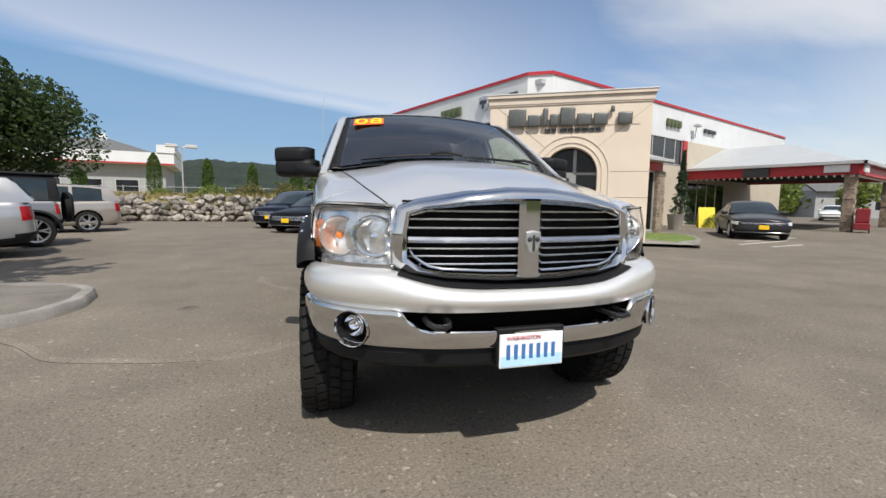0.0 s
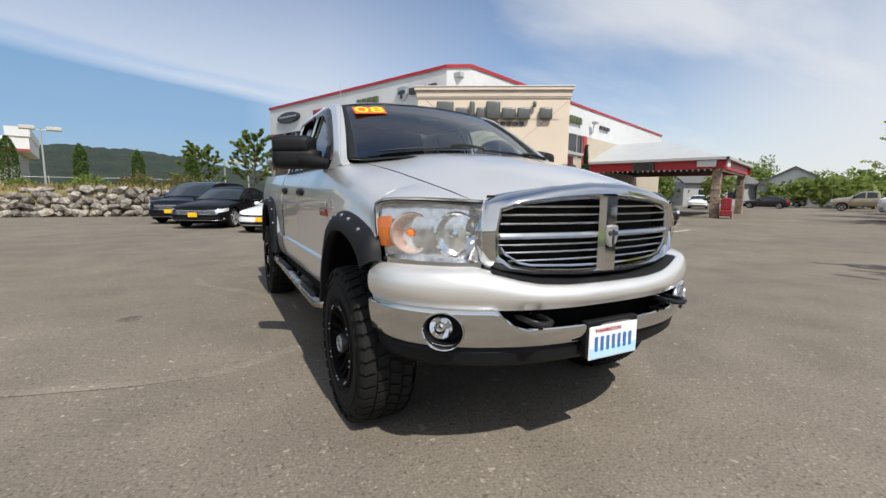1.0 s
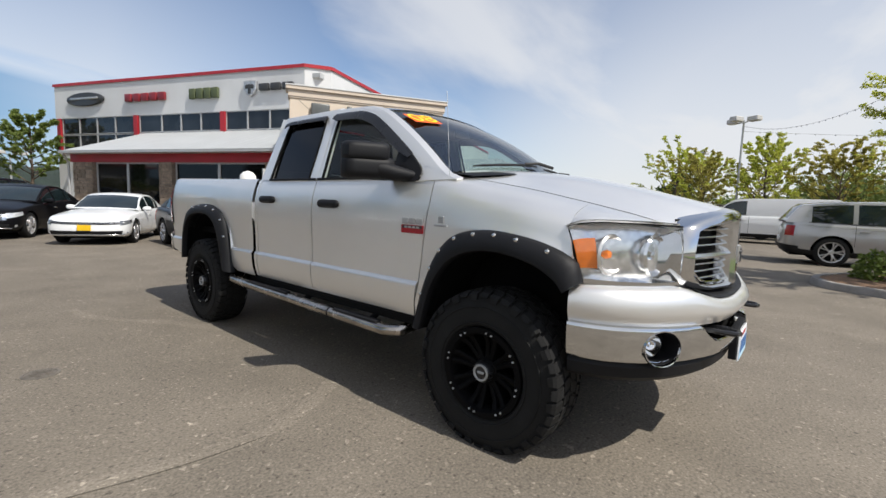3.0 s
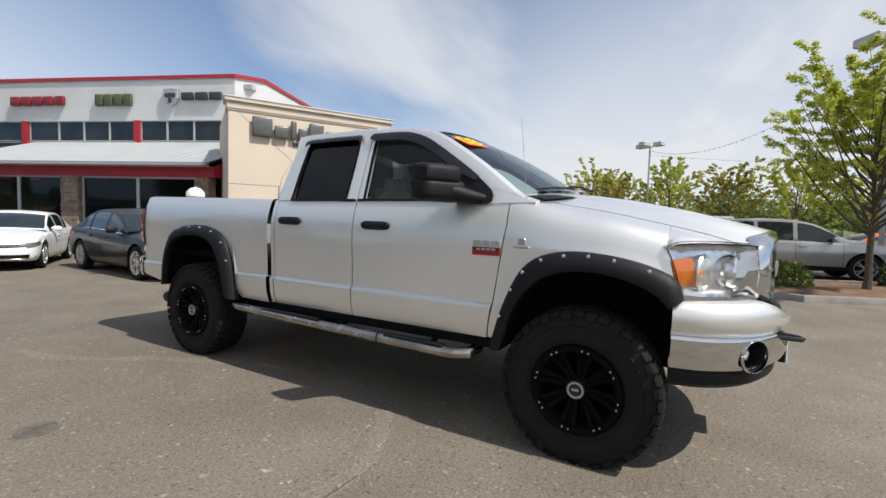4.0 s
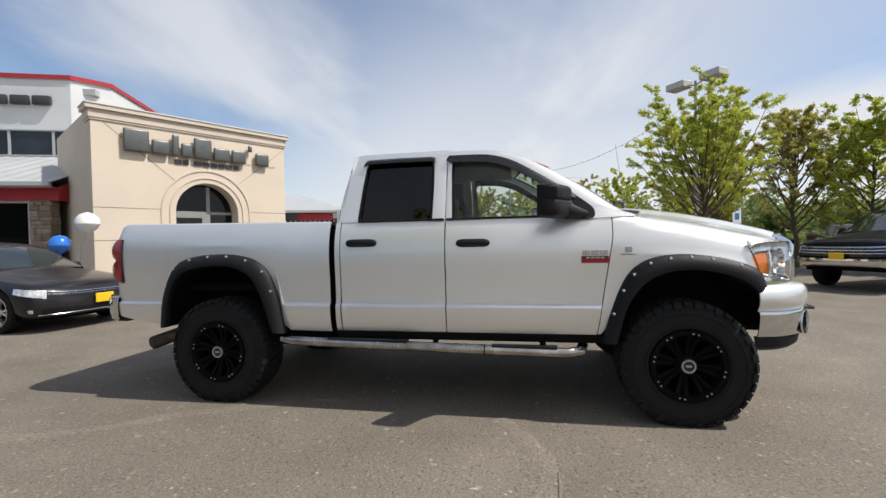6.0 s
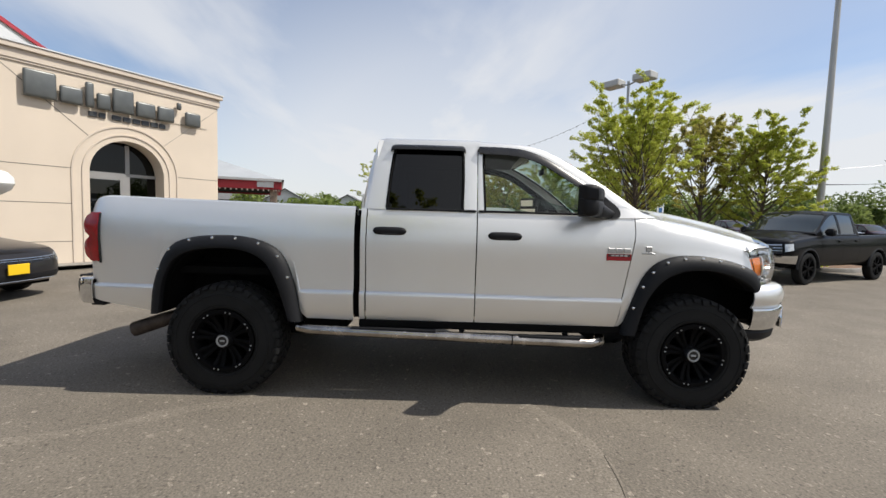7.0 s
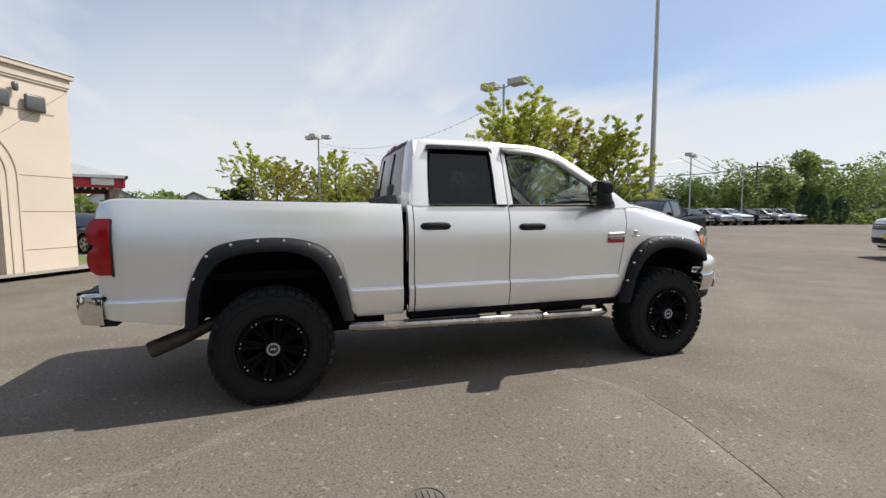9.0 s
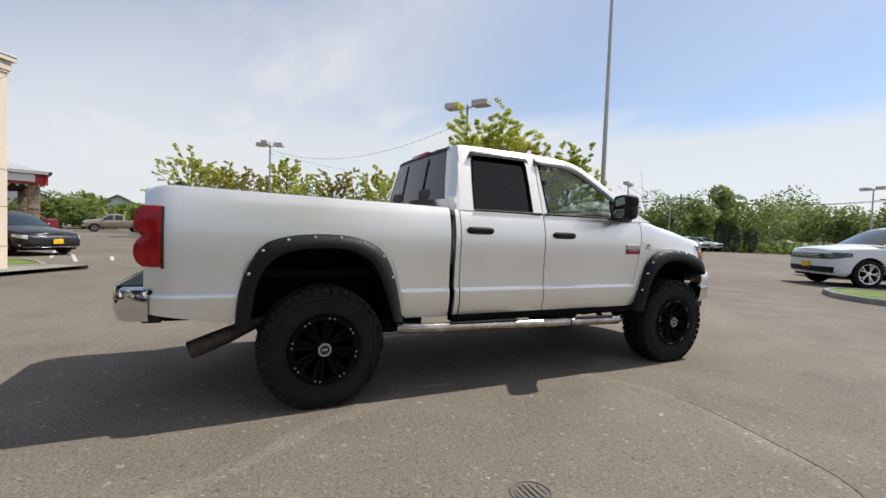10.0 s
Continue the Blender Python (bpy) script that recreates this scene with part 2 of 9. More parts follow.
M["metal_roof"] = mat("white_metal_roof", (0.43, 0.445, 0.45), 0.45, 0.1, vary=0.06, size=0.9)
M["shop_glass"] = mat("shop_window_glass", (0.006, 0.007, 0.0075), 0.03, 0, vary=0.4, size=2.0, spec=0.28)
M["upper_glass"] = mat("upper_window_glass", (0.022, 0.025, 0.03), 0.05, 0, vary=0.4, size=1.2, spec=0.5)
M["door_frame"] = mat("door_aluminium", (0.33, 0.32, 0.31), 0.45, 0.3, vary=0.08)
M["frame_white"] = mat("window_frame", (0.5, 0.5, 0.5), 0.45, 0.3, vary=0.05)
M["ledge"] = mat("ledge_stone", (0.27, 0.21, 0.16), 0.85, 0, vary=0.25, size=0.12, grain=0.2, grain_size=0.01, bump=0.3, by_object=0.25)
M["mortar"] = mat("mortar", (0.2, 0.18, 0.15), 0.95, 0)
M["sign_grey"] = mat("sign_grey", (0.13, 0.135, 0.13), 0.4, 0.5, vary=0.12, size=0.2)
M["sign_dark"] = mat("sign_dark", (0.05, 0.052, 0.055), 0.4, 0.2, vary=0.1)
M["sign_olive"] = mat("sign_olive", (0.09, 0.11, 0.05), 0.5, 0.1, vary=0.1)
M["sign_red"] = mat("sign_red", (0.22, 0.018, 0.026), 0.4, 0, vary=0.1)
M["sign_silver"] = mat("sign_silver", (0.5, 0.5, 0.5), 0.35, 0.7, vary=0.2, size=0.1)
M["concrete"] = mat("kerb_concrete", (0.25, 0.232, 0.205), 0.92, 0, vary=0.15, size=0.5, grain=0.18, grain_size=0.012, bump=0.3)
M["concrete_dark"] = mat("aged_concrete", (0.24, 0.225, 0.205), 0.92, 0, vary=0.25, size=0.4, grain=0.22, grain_size=0.012, bump=0.3)
M["island_top"] = mat("weathered_concrete", (0.15, 0.135, 0.115), 0.95, 0, vary=0.25, size=0.5, grain=0.3, grain_size=0.015, bump=0.4)
M["paint_line"] = mat("worn_road_paint", (0.5, 0.49, 0.46), 0.8, 0, vary=0.35, size=0.12, grain=0.2, grain_size=0.01)
M["iron"] = mat("cast_iron", (0.14, 0.124, 0.105), 0.75, 0.2, vary=0.3, size=0.1)
M["pole"] = mat("galvanised_pole", (0.42, 0.43, 0.43), 0.5, 0.4, vary=0.1, size=0.6)
M["pole_tan"] = mat("mast_grey", (0.5, 0.48, 0.45), 0.5, 0.3, vary=0.1, size=1.0)
M["lamp_head"] = mat("lamp_housing", (0.52, 0.51, 0.48), 0.5, 0.1, vary=0.08)
M["lamp_lens"] = mat("lamp_lens", (0.6, 0.58, 0.52), 0.2, 0, vary=0.1)
M["wood_pole"] = mat("utility_pole_wood", (0.16, 0.13, 0.1), 0.9, 0, vary=0.25, size=0.4)
M["bark"] = mat("bark", (0.1, 0.075, 0.055), 0.95, 0, vary=0.3, size=0.08, grain=0.3, grain_size=0.015, bump=0.5)
M["mulch"] = mat("bark_mulch", (0.16, 0.095, 0.055), 0.98, 0, vary=0.35, size=0.25, grain=0.5, grain_size=0.02, bump=0.6)
M["grass"] = mat("mown_grass", (0.12, 0.17, 0.035), 0.95, 0, vary=0.3, size=0.3, grain=0.4, grain_size=0.01, bump=0.5)
M["dry_grass"] = mat("dry_grass", (0.24, 0.2, 0.08), 0.95, 0, vary=0.35, size=1.2, grain=0.35, grain_size=0.05, bump=0.5)
M["boulder"] = mat("boulder", (0.25, 0.225, 0.195), 0.9, 0, vary=0.6, size=0.22, grain=0.25, grain_size=0.02, bump=0.5, by_object=0.45)
M["balloon_white"] = mat("balloon_white", (0.8, 0.79, 0.76), 0.25, 0, vary=0.02, coat=0.5)
M["balloon_blue"] = mat("balloon_blue", (0.02, 0.16, 0.6), 0.25, 0, vary=0.02, coat=0.5)
M["yellow_bin"] = mat("yellow_plastic", (0.75, 0.6, 0.03), 0.5, 0, vary=0.08)
M["house_wall"] = mat("grey_house_wall", (0.33, 0.335, 0.34), 0.8, 0, vary=0.08)
M["house_roof"] = mat("grey_shingle_roof", (0.12, 0.12, 0.12), 0.9, 0, vary=0.2)


def leaf_mat(name, color, other):
    """Leaves: two greens that vary by leaf cluster, with light shining through."""
    m = bpy.data.materials.new(name)
    m.use_nodes = True
    n, l = m.node_tree.nodes, m.node_tree.links
    b = n["Principled BSDF"]
    b.inputs["Roughness"].default_value = 0.55
    g = n.new("ShaderNodeNewGeometry")
    t = n.new("ShaderNodeTexNoise")
    tc = n.new("ShaderNodeTexCoord")
    t.inputs["Scale"].default_value = 0.7
    l.new(tc.outputs["Object"], t.inputs["Vector"])
    add = n.new("ShaderNodeMath")
    add.operation = "ADD"
    l.new(g.outputs["Random Per Island"], add.inputs[0]), l.new(t.outputs["Fac"], add.inputs[1])
    r = n.new("ShaderNodeMapRange")
    r.inputs[1].default_value, r.inputs[2].default_value = 0.4, 1.25
    l.new(add.outputs[0], r.inputs[0])
    mx = n.new("ShaderNodeMix")
    mx.data_type = "RGBA"
    mx.inputs[6].default_value, mx.inputs[7].default_value = (*color, 1), (*other, 1)
    l.new(r.outputs[0], mx.inputs[0])
    l.new(mx.outputs[2], b.inputs["Base Color"])
    tr = n.new("ShaderNodeBsdfTranslucent")
    l.new(mx.outputs[2], tr.inputs[0])
    ms = n.new("ShaderNodeMixShader")
    ms.inputs[0].default_value = 0.5
    l.new(b.outputs[0], ms.inputs[1]), l.new(tr.outputs[0], ms.inputs[2])
    l.new(ms.outputs[0], n["Material Output"].inputs[0])
    return m


M["leaf_bright"] = leaf_mat("bright_leaves", (0.3, 0.36, 0.04), (0.62, 0.64, 0.12))
M["leaf_autumn"] = leaf_mat("olive_leaves", (0.25, 0.22, 0.045), (0.5, 0.46, 0.11))
M["leaf_brown"] = leaf_mat("brownish_leaves", (0.1, 0.085, 0.03), (0.2, 0.19, 0.06))
M["leaf_dark"] = leaf_mat("dark_leaves", (0.02, 0.042, 0.01), (0.055, 0.09, 0.022))
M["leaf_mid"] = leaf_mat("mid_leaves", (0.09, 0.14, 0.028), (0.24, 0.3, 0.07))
# distant haze is put into the colour: paler greens with less contrast
M["leaf_far_hazed"] = leaf_mat("hazed_far_leaves", (0.15, 0.2, 0.055), (0.25, 0.3, 0.09))
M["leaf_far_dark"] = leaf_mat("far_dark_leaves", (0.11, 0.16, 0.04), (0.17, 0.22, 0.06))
M["leaf_cypress"] = leaf_mat("cypress_leaves", (0.05, 0.1, 0.015), (0.1, 0.17, 0.03))
M["leaf_spruce"] = leaf_mat("spruce_needles", (0.025, 0.05, 0.03), (0.06, 0.1, 0.05))


def asphalt(name="asphalt", color=ASPHALT):
    """Old, sun-bleached asphalt with pale aggregate, patches and dark stains."""
    m = bpy.data.materials.new(name)
    m.use_nodes = True
    n, l = m.node_tree.nodes, m.node_tree.links
    b = n["Principled BSDF"]
    b.inputs["Roughness"].default_value = 0.88
    b.inputs["Specular IOR Level"].default_value = 0.25
    tc = n.new("ShaderNodeTexCoord")

    def tex(kind, scale, detail=4):
        t = n.new(kind)
        t.inputs["Scale"].default_value = scale
        if kind == "ShaderNodeTexNoise":
            t.inputs["Detail"].default_value = detail
        l.new(tc.outputs["Object"], t.inputs["Vector"])
        return t

    def span(v, a, b_, c, d):
        r = n.new("ShaderNodeMapRange")
        for i, k in enumerate((a, b_, c, d)):
            r.inputs[i + 1].default_value = k
        l.new(v, r.inputs[0])
        return r.outputs[0]

    def times(a, b_):
        k = n.new("ShaderNodeMath")
        k.operation = "MULTIPLY"
        l.new(a, k.inputs[0]), l.new(b_, k.inputs[1])
        return k.outputs[0]

    patch = span(tex("ShaderNodeTexNoise", 0.16, 5).outputs["Fac"], 0.3, 0.7, 0.82, 1.16)
    blotch = span(tex("ShaderNodeTexNoise", 1.3, 6).outputs["Fac"], 0.3, 0.7, 0.88, 1.12)
    fine = tex("ShaderNodeTexNoise", 70, 3)
    grit = span(fine.outputs["Fac"], 0.3, 0.7, 0.72, 1.3)
    v = tex("ShaderNodeTexVoronoi", 85)
    stone = span(v.outputs["Color"], 0.80, 1.0, 1.0, 1.8)
    chips = span(tex("ShaderNodeTexVoronoi", 38).outputs["Color"], 0.88, 1.0, 1.0, 2.1)
    pits = span(tex("ShaderNodeTexNoise", 33, 2).outputs["Fac"], 0.25, 0.42, 0.5, 1.0)
    val = times(times(times(patch, blotch), times(grit, stone)), times(chips, pits))
    mx = n.new("ShaderNodeMix")
    mx.data_type, mx.blend_type = "RGBA", "MULTIPLY"
    mx.inputs[0].default_value = 1
    mx.inputs[6].default_value = (*color, 1)
    l.new(val, mx.inputs[7])
    l.new(mx.outputs[2], b.inputs["Base Color"])
    bp = n.new("ShaderNodeBump")
    bp.inputs["Strength"].default_value, bp.inputs["Distance"].default_value = 0.55, 0.006
    l.new(fine.outputs["Fac"], bp.inputs["Height"]), l.new(bp.outputs[0], b.inputs["Normal"])
    return m


M["asphalt"] = asphalt()
M["seam"] = asphalt("asphalt_seam", tuple(c * 1.16 for c in ASPHALT))
M["crack"] = asphalt("asphalt_crack", tuple(c * 0.5 for c in ASPHALT))

# ---- mesh tools ----


def part(name, bm, material, parent=None, label="", smooth=True, angle=34):
    me = bpy.data.meshes.new(name)
    bmesh.ops.recalc_face_normals(bm, faces=bm.faces)
    bm.to_mesh(me)
    bm.free()
    for mm in material if isinstance(material, (list, tuple)) else [material]:
        me.materials.append(mm)
    if smooth:
        me.polygons.foreach_set("use_smooth", [True] * len(me.polygons))
        me.set_sharp_from_angle(angle=radians(angle))
    ob = new(name, me)
    if parent:
        ob.parent = parent
    if label:
        ob["label"] = label
    return ob


def thing(name, label, category, m=None, group="", kind=""):
    ob = new(name)
    ob.empty_display_size = 0.2
    if m is not None:
        ob.matrix_basis = m
    return tagged(ob, label, category, group, kind)


def box(bm, x0, x1, y0, y1, z0, z1, bevel=0.0, seg=1):
    r = bmesh.ops.create_cube(bm, size=1)["verts"]
    for v in r:
        v.co = Vector(((x0 + x1) / 2 + v.co.x * (x1 - x0), (y0 + y1) / 2 + v.co.y * (y1 - y0), (z0 + z1) / 2 + v.co.z * (z1 - z0)))
    if bevel:
        es = list({e for v in r for e in v.link_edges})
        bmesh.ops.bevel(bm, geom=es, offset=bevel, segments=seg, profile=0.5, affect="EDGES")
    return bm


def boxes(*dims, bevel=0.0, seg=1):
    bm = bmesh.new()
    for d in dims:
        box(bm, *d, bevel=bevel, seg=seg)
    return bm


def loft(bm, rows, close=False, ring=False):
    """Quads between rows of points. close: each row is a loop; ring: the last row joins the first."""
    vs = [[bm.verts.new(p) for p in row] for row in rows]
    pairs = list(zip(vs, vs[1:])) + ([(vs[-1], vs[0])] if ring else [])
    for a, b in pairs:
        k = len(a)
        for i in range(k if close else k - 1):
            q = [a[i], a[(i + 1) % k], b[(i + 1) % k], b[i]]
            if len({v.co.to_tuple(6) for v in q}) >= 3:
                try:
                    bm.faces.new(q)
                except ValueError:
                    pass
    return vs


def cap(bm, row):
    try:
        bm.faces.new(row)
    except ValueError:
        pass


def shell(bm, t, out):
    """Give a sheet a thickness t, away from the side that looks to out."""
    bmesh.ops.remove_doubles(bm, verts=bm.verts, dist=0.0004)
    bmesh.ops.recalc_face_normals(bm, faces=bm.faces)
    o = Vector(out)
    if sum(f.normal.dot(o) * f.calc_area() for f in bm.faces) < 0:
        bmesh.ops.reverse_faces(bm, faces=bm.faces)
    bmesh.ops.solidify(bm, geom=list(bm.faces), thickness=t)
    return bm


def tube(bm, pts, r, n=8, caps=True):
    """A round bar along points; r is one radius or one for each point."""
    pts = [Vector(p) for p in pts]
    rows = []
    for i, p in enumerate(pts):
        d = (pts[min(i + 1, len(pts) - 1)] - pts[max(i - 1, 0)]).normalized()
        side = d.cross(Vector((0, 0, 1)) if abs(d.z) < 0.95 else Vector((1, 0, 0))).normalized()
        up = side.cross(d)
        k = r[i] if isinstance(r, (list, tuple)) else r
        rows.append([p + k * (math.cos(a) * side + math.sin(a) * up) for a in (2 * math.pi * j / n for j in range(n))])
    vs = loft(bm, rows, close=True)
    if caps:
        cap(bm, vs[0]), cap(bm, vs[-1][::-1])
    return bm


def spin(bm, profile, n=24, axis="x", at=(0, 0, 0)):
    """Turn a profile of (along, radius) round an axis."""
    rows = []
    for j in range(n):
        a = 2 * math.pi * j / n
        c, s = math.cos(a), math.sin(a)
        row = []
        for u, r in profile:
            p = (u, r * c, r * s) if axis == "x" else (r * c, u, r * s) if axis == "y" else (r * c, r * s, u)
            row.append(Vector(p) + Vector(at))
        rows.append(row)
    return loft(bm, rows, ring=True)


def lerp_path(path, x):
    """The value at x along a list of (x, value)."""
    if x <= path[0][0]:
        return path[0][1]
    for (a, va), (b, vb) in zip(path, path[1:]):
        if x <= b:
            return va + (vb - va) * (x - a) / (b - a)
    return path[-1][1]


def resample(pts, n):
    """n points evenly spaced along a smooth curve through pts."""
    p = [np.array(q, float) for q in pts]
    p = [2 * p[0] - p[1], *p, 2 * p[-1] - p[-2]]
    out = []
    for i in range(1, len(p) - 2):
        for k in range(10):
            t = k / 10
            a, b, c, d = p[i - 1], p[i], p[i + 1], p[i + 2]
            out.append(0.5 * (2 * b + (c - a) * t + (2 * a - 5 * b + 4 * c - d) * t * t + (3 * b - a - 3 * c + d) * t ** 3))
    out.append(p[-2])
    out = np.array(out)
    s = np.concatenate([[0], np.cumsum(np.linalg.norm(np.diff(out, axis=0), axis=1))])
    at = np.linspace(0, s[-1], n)
    return [tuple(float(np.interp(u, s, out[:, k])) for k in range(out.shape[1])) for u in at]


def words(text, size, depth, material, parent, m, name="lettering"):
    """Raised lettering in the built-in font, as a mesh."""
    cu = bpy.data.curves.new(name, "FONT")
    cu.body, cu.size, cu.extrude, cu.align_x, cu.align_y = text, size, depth, "CENTER", "CENTER"
    tmp = bpy.data.objects.new(name, cu)
    scene.collection.objects.link(tmp)
    dg = bpy.context.evaluated_depsgraph_get()
    me = bpy.data.meshes.new_from_object(tmp.evaluated_get(dg))
    bpy.data.objects.remove(tmp)
    me.materials.clear()
    me.materials.append(material)
    ob = new(name, me)
    ob.parent = parent
    ob.matrix_basis = m
    return ob


# ---- ground ----
bm = bmesh.new()
R = 900
rows = [[Vector((x, y, 0)) for x in (-R, -60, -20, 20, 60, R)] for y in (-R, -60, -20, 20, 60, R)]
loft(bm, rows)
tagged(part("ground", bm, M["asphalt"], None, smooth=False), "sun-bleached grey asphalt car park", "ground", kind="structure")


def ribbon(name, pts, width, z, material, label):
    """A flat worn strip along a line on the ground."""
    pts = [Vector((*p, 0)) for p in resample(pts, 40)]
    bm = bmesh.new()
    rows = []
    for i, p in enumerate(pts):
        d = (pts[min(i + 1, 39)] - pts[max(0, i - 1)]).normalized()
        s = Vector((-d.y, d.x, 0))
        w = width * (0.6 + 0.8 * noise.noise(p * 1.7 + Vector((3, 1, 0))) ** 2 + 0.3 * noise.noise(p * 6))
        rows.append([p + s * w * f + Vector((0, 0, zz)) for f, zz in ((-0.5, 0.0002), (-0.36, z), (0.0, z), (0.36, z), (0.5, 0.0002))])
    loft(bm, rows)
    return tagged(part(name, bm, material, None), label, "road marking", kind="structure")


ribbon("asphalt_seam", [(-1.04, 1.26), (-1.6, 0.97), (-2.05, 0.97), (-2.5, 1.08), (-3.0, 1.25), (-3.54, 1.8), (-4.6, 2.6)], 0.17, 0.002, M["seam"], "pale raised seam in the asphalt")
ribbon("asphalt_seam", [(-0.95, 2.95), (-1.12, 3.25), (-1.3, 3.65), (-1.6, 4.05), (-1.8, 4.42), (-1.88, 4.9)], 0.17, 0.002, M["seam"], "pale raised seam in the asphalt")
ribbon("asphalt_crack", [(-1.75, 0.905), (-2.1, 0.93), (-2.5, 1.02), (-3.0, 1.19), (-3.5, 1.7), (-4.6, 2.52)], 0.013, 0.0035, M["crack"], "thin dark crack along the asphalt seam")
drain = thing("drain_cover", "round cast-iron drain cover set in the asphalt", "drain cover", pose(-2.41, 2.81, 0) @ Matrix.Diagonal((0.72, 0.72, 1, 1)))
bm = bmesh.new()
spin(bm, [(0.003, 0.0001), (0.006, 0.1), (0.006, 0.118), (0.002, 0.12), (0.002, 0.127), (0.007, 0.13), (0.005, 0.15), (0.0, 0.152)], 28, "z")
part("lid", bm, M["iron"], drain)
bm = bmesh.new()
for k in range(5):
    w = math.sqrt(max(0.0, 0.1 ** 2 - (0.042 * (k - 2)) ** 2))
    box(bm, -w, w, 0.042 * (k - 2) - 0.008, 0.042 * (k - 2) + 0.008, 0.006, 0.01)
part("ribs", bm, M["iron"], drain)

# ---- the dealership: local frame at its near corner, x along the wall with the drive-through, y along the long sign wall ----
BLD = Matrix.Translation((8.71, 15.62, 0)) @ Matrix.Rotation(math.atan2(0.36, 0.933), 4, "Z")
ROOF = 7.2
bld = thing("dealership_building", "white dealership building with red roof trim and ribbon windows", "building", BLD)
L1, L2 = 17.6, 31.5


def bpart(name, bm, m, label="", parent=None, smooth=False):
    return part(name, bm, m, parent or bld, label, smooth=smooth)


bpart("upper_wall", boxes((0.0, 0.3, 0.9, L1, 5.38, ROOF), (0.7, L2, 0.0, 0.3, 5.3, ROOF)), M["white_wall"], "white panel upper wall")
bm = bmesh.new()
rows = [[Vector((0.0, 0.9, z)), Vector((0.7, 0.0, z)), Vector((0.9, 0.3, z)), Vector((0.3, 1.0, z))] for z in (4.4, ROOF)]
loft(bm, rows, close=True)
bpart("corner_pier", bm, M["white_wall"], "white chamfered corner pier")
bpart("rear_wall", boxes((0.3, L2, L1 - 0.3, L1, 0, ROOF), (L2 - 0.3, L2, 0.3, L1 - 0.3, 0, ROOF)), M["tan_wall"])
bpart("roof", boxes((0.2, L2 - 0.1, 0.25, L1 - 0.1, ROOF - 0.5, ROOF - 0.3)), M["metal_roof"])
# red coping along the parapet
bm = bmesh.new()
cop = [(-0.06, L1 + 0.05), (-0.06, 0.87), (0.66, -0.06), (L2 + 0.05, -0.06)]
prof = [(0.0, ROOF - 0.09), (0.0, ROOF + 0.06), (0.34, ROOF + 0.06), (0.34, ROOF - 0.02)]
rows = []
for (x, y), (dx, dy) in zip(cop, ((1, 0), (1, 0.42), (0.42, 1), (0, 1))):
    rows.append([Vector((x + dx * o, y + dy * o, z)) for o, z in prof])
loft(bm, rows)
bpart("red_coping", bm, M["red_trim"], "red metal parapet coping")
# ribbon windows of the sign wall: panes with frames, red posts between the groups


def window_row(edges, z0, z1, wall, tall=None, name="ribbon_window"):
    """Panes between edges along a wall: wall 'y' lies in x = 0, wall 'x' in y = 0."""
    for a, b in zip(edges, edges[1:]):
        f = 0.035
        if wall == "y":
            fr = part(name, boxes((0.03, 0.12, a, a + f, z0, z1), (0.03, 0.12, b - f, b, z0, z1), (0.03, 0.12, a + f, b - f, z0, z0 + f), (0.03, 0.12, a + f, b - f, z1 - f, z1)), M["frame_white"], bld, smooth=False)
            part("pane", boxes((0.07, 0.09, a + f, b - f, z0 + f, z1 - f)), M["upper_glass"], fr, smooth=False)
        else:
            fr = part(name, boxes((a, a + f, 0.03, 0.12, z0, z1), (b - f, b, 0.03, 0.12, z0, z1), (a + f, b - f, 0.03, 0.12, z0, z0 + f), (a + f, b - f, 0.03, 0.12, z1 - f, z1)), M["frame_white"], bld, smooth=False)
            part("pane", boxes((a + f, b - f, 0.07, 0.09, z0 + f, z1 - f)), M["upper_glass"], fr, smooth=False)


window_row([0.95, 1.5, 2.82, 4.1, 5.38], 4.5, 5.38, "y")
window_row([5.68, 6.95, 8.25, 9.55, 11.1], 4.5, 5.38, "y")
window_row([11.5, 12.9, 14.3, 15.7, 17.1], 4.5, 5.38, "y")
window_row([11.5, 12.9, 14.3, 15.7, 17.1], 3.4, 4.46, "y")
for y in (5.53, 11.3, 17.3):
    bpart("red_post", boxes((-0.05, 0.15, y - 0.14, y + 0.14, 3.3 if y > 10 else 4.4, 5.38)), M["red_trim"], "red window post")
bpart("sill_wall", boxes((0.05, 0.3, 0.9, 11.2, 3.6, 4.5), (0.05, 0.3, 11.2, L1, 0, 3.4)), M["white_wall"])
window_row([0.75, 2.4, 4.1, 5.8, 7.5], 3.75, 5.3, "x")
window_row([8.3, 9.7, 11.1, 12.4, 13.3], 3.75, 5.3, "x")
for x in (7.9, 13.6):
    bpart("red_post", boxes((x - 0.3, x + 0.25, -0.05, 0.15, 3.0, 5.3)), M["red_trim"], "red window post")
bpart("lower_wall", boxes((13.85, L2, 0.0, 0.3, 0, 5.3), (0.7, 13.6, 0.06, 0.3, 0, 3.75)), M["tan_wall"], "tan lower wall")
for a, b in ((14.2, 15.6), (15.6, 17.0), (17.0, 18.4), (18.4, 19.8)):
    shop_window_x = bpart("lobby_window", boxes((a, a + 0.06, -0.03, 0.03, 0.2, 2.75), (b - 0.06, b, -0.03, 0.03, 0.2, 2.75), (a + 0.06, b - 0.06, -0.03, 0.03, 2.69, 2.75)), M["frame_white"])
    part("pane", boxes((a + 0.06, b - 0.06, -0.02, -0.005, 0.2, 2.69)), M["shop_glass"], shop_window_x, smooth=False)
# interior darkness behind the panes
bpart("floor_slab", boxes((0.35, L2 - 0.4, 0.35, L1 - 0.4, 3.3, 3.4)), M["tan_wall"])

# shed roofs over the shop fronts

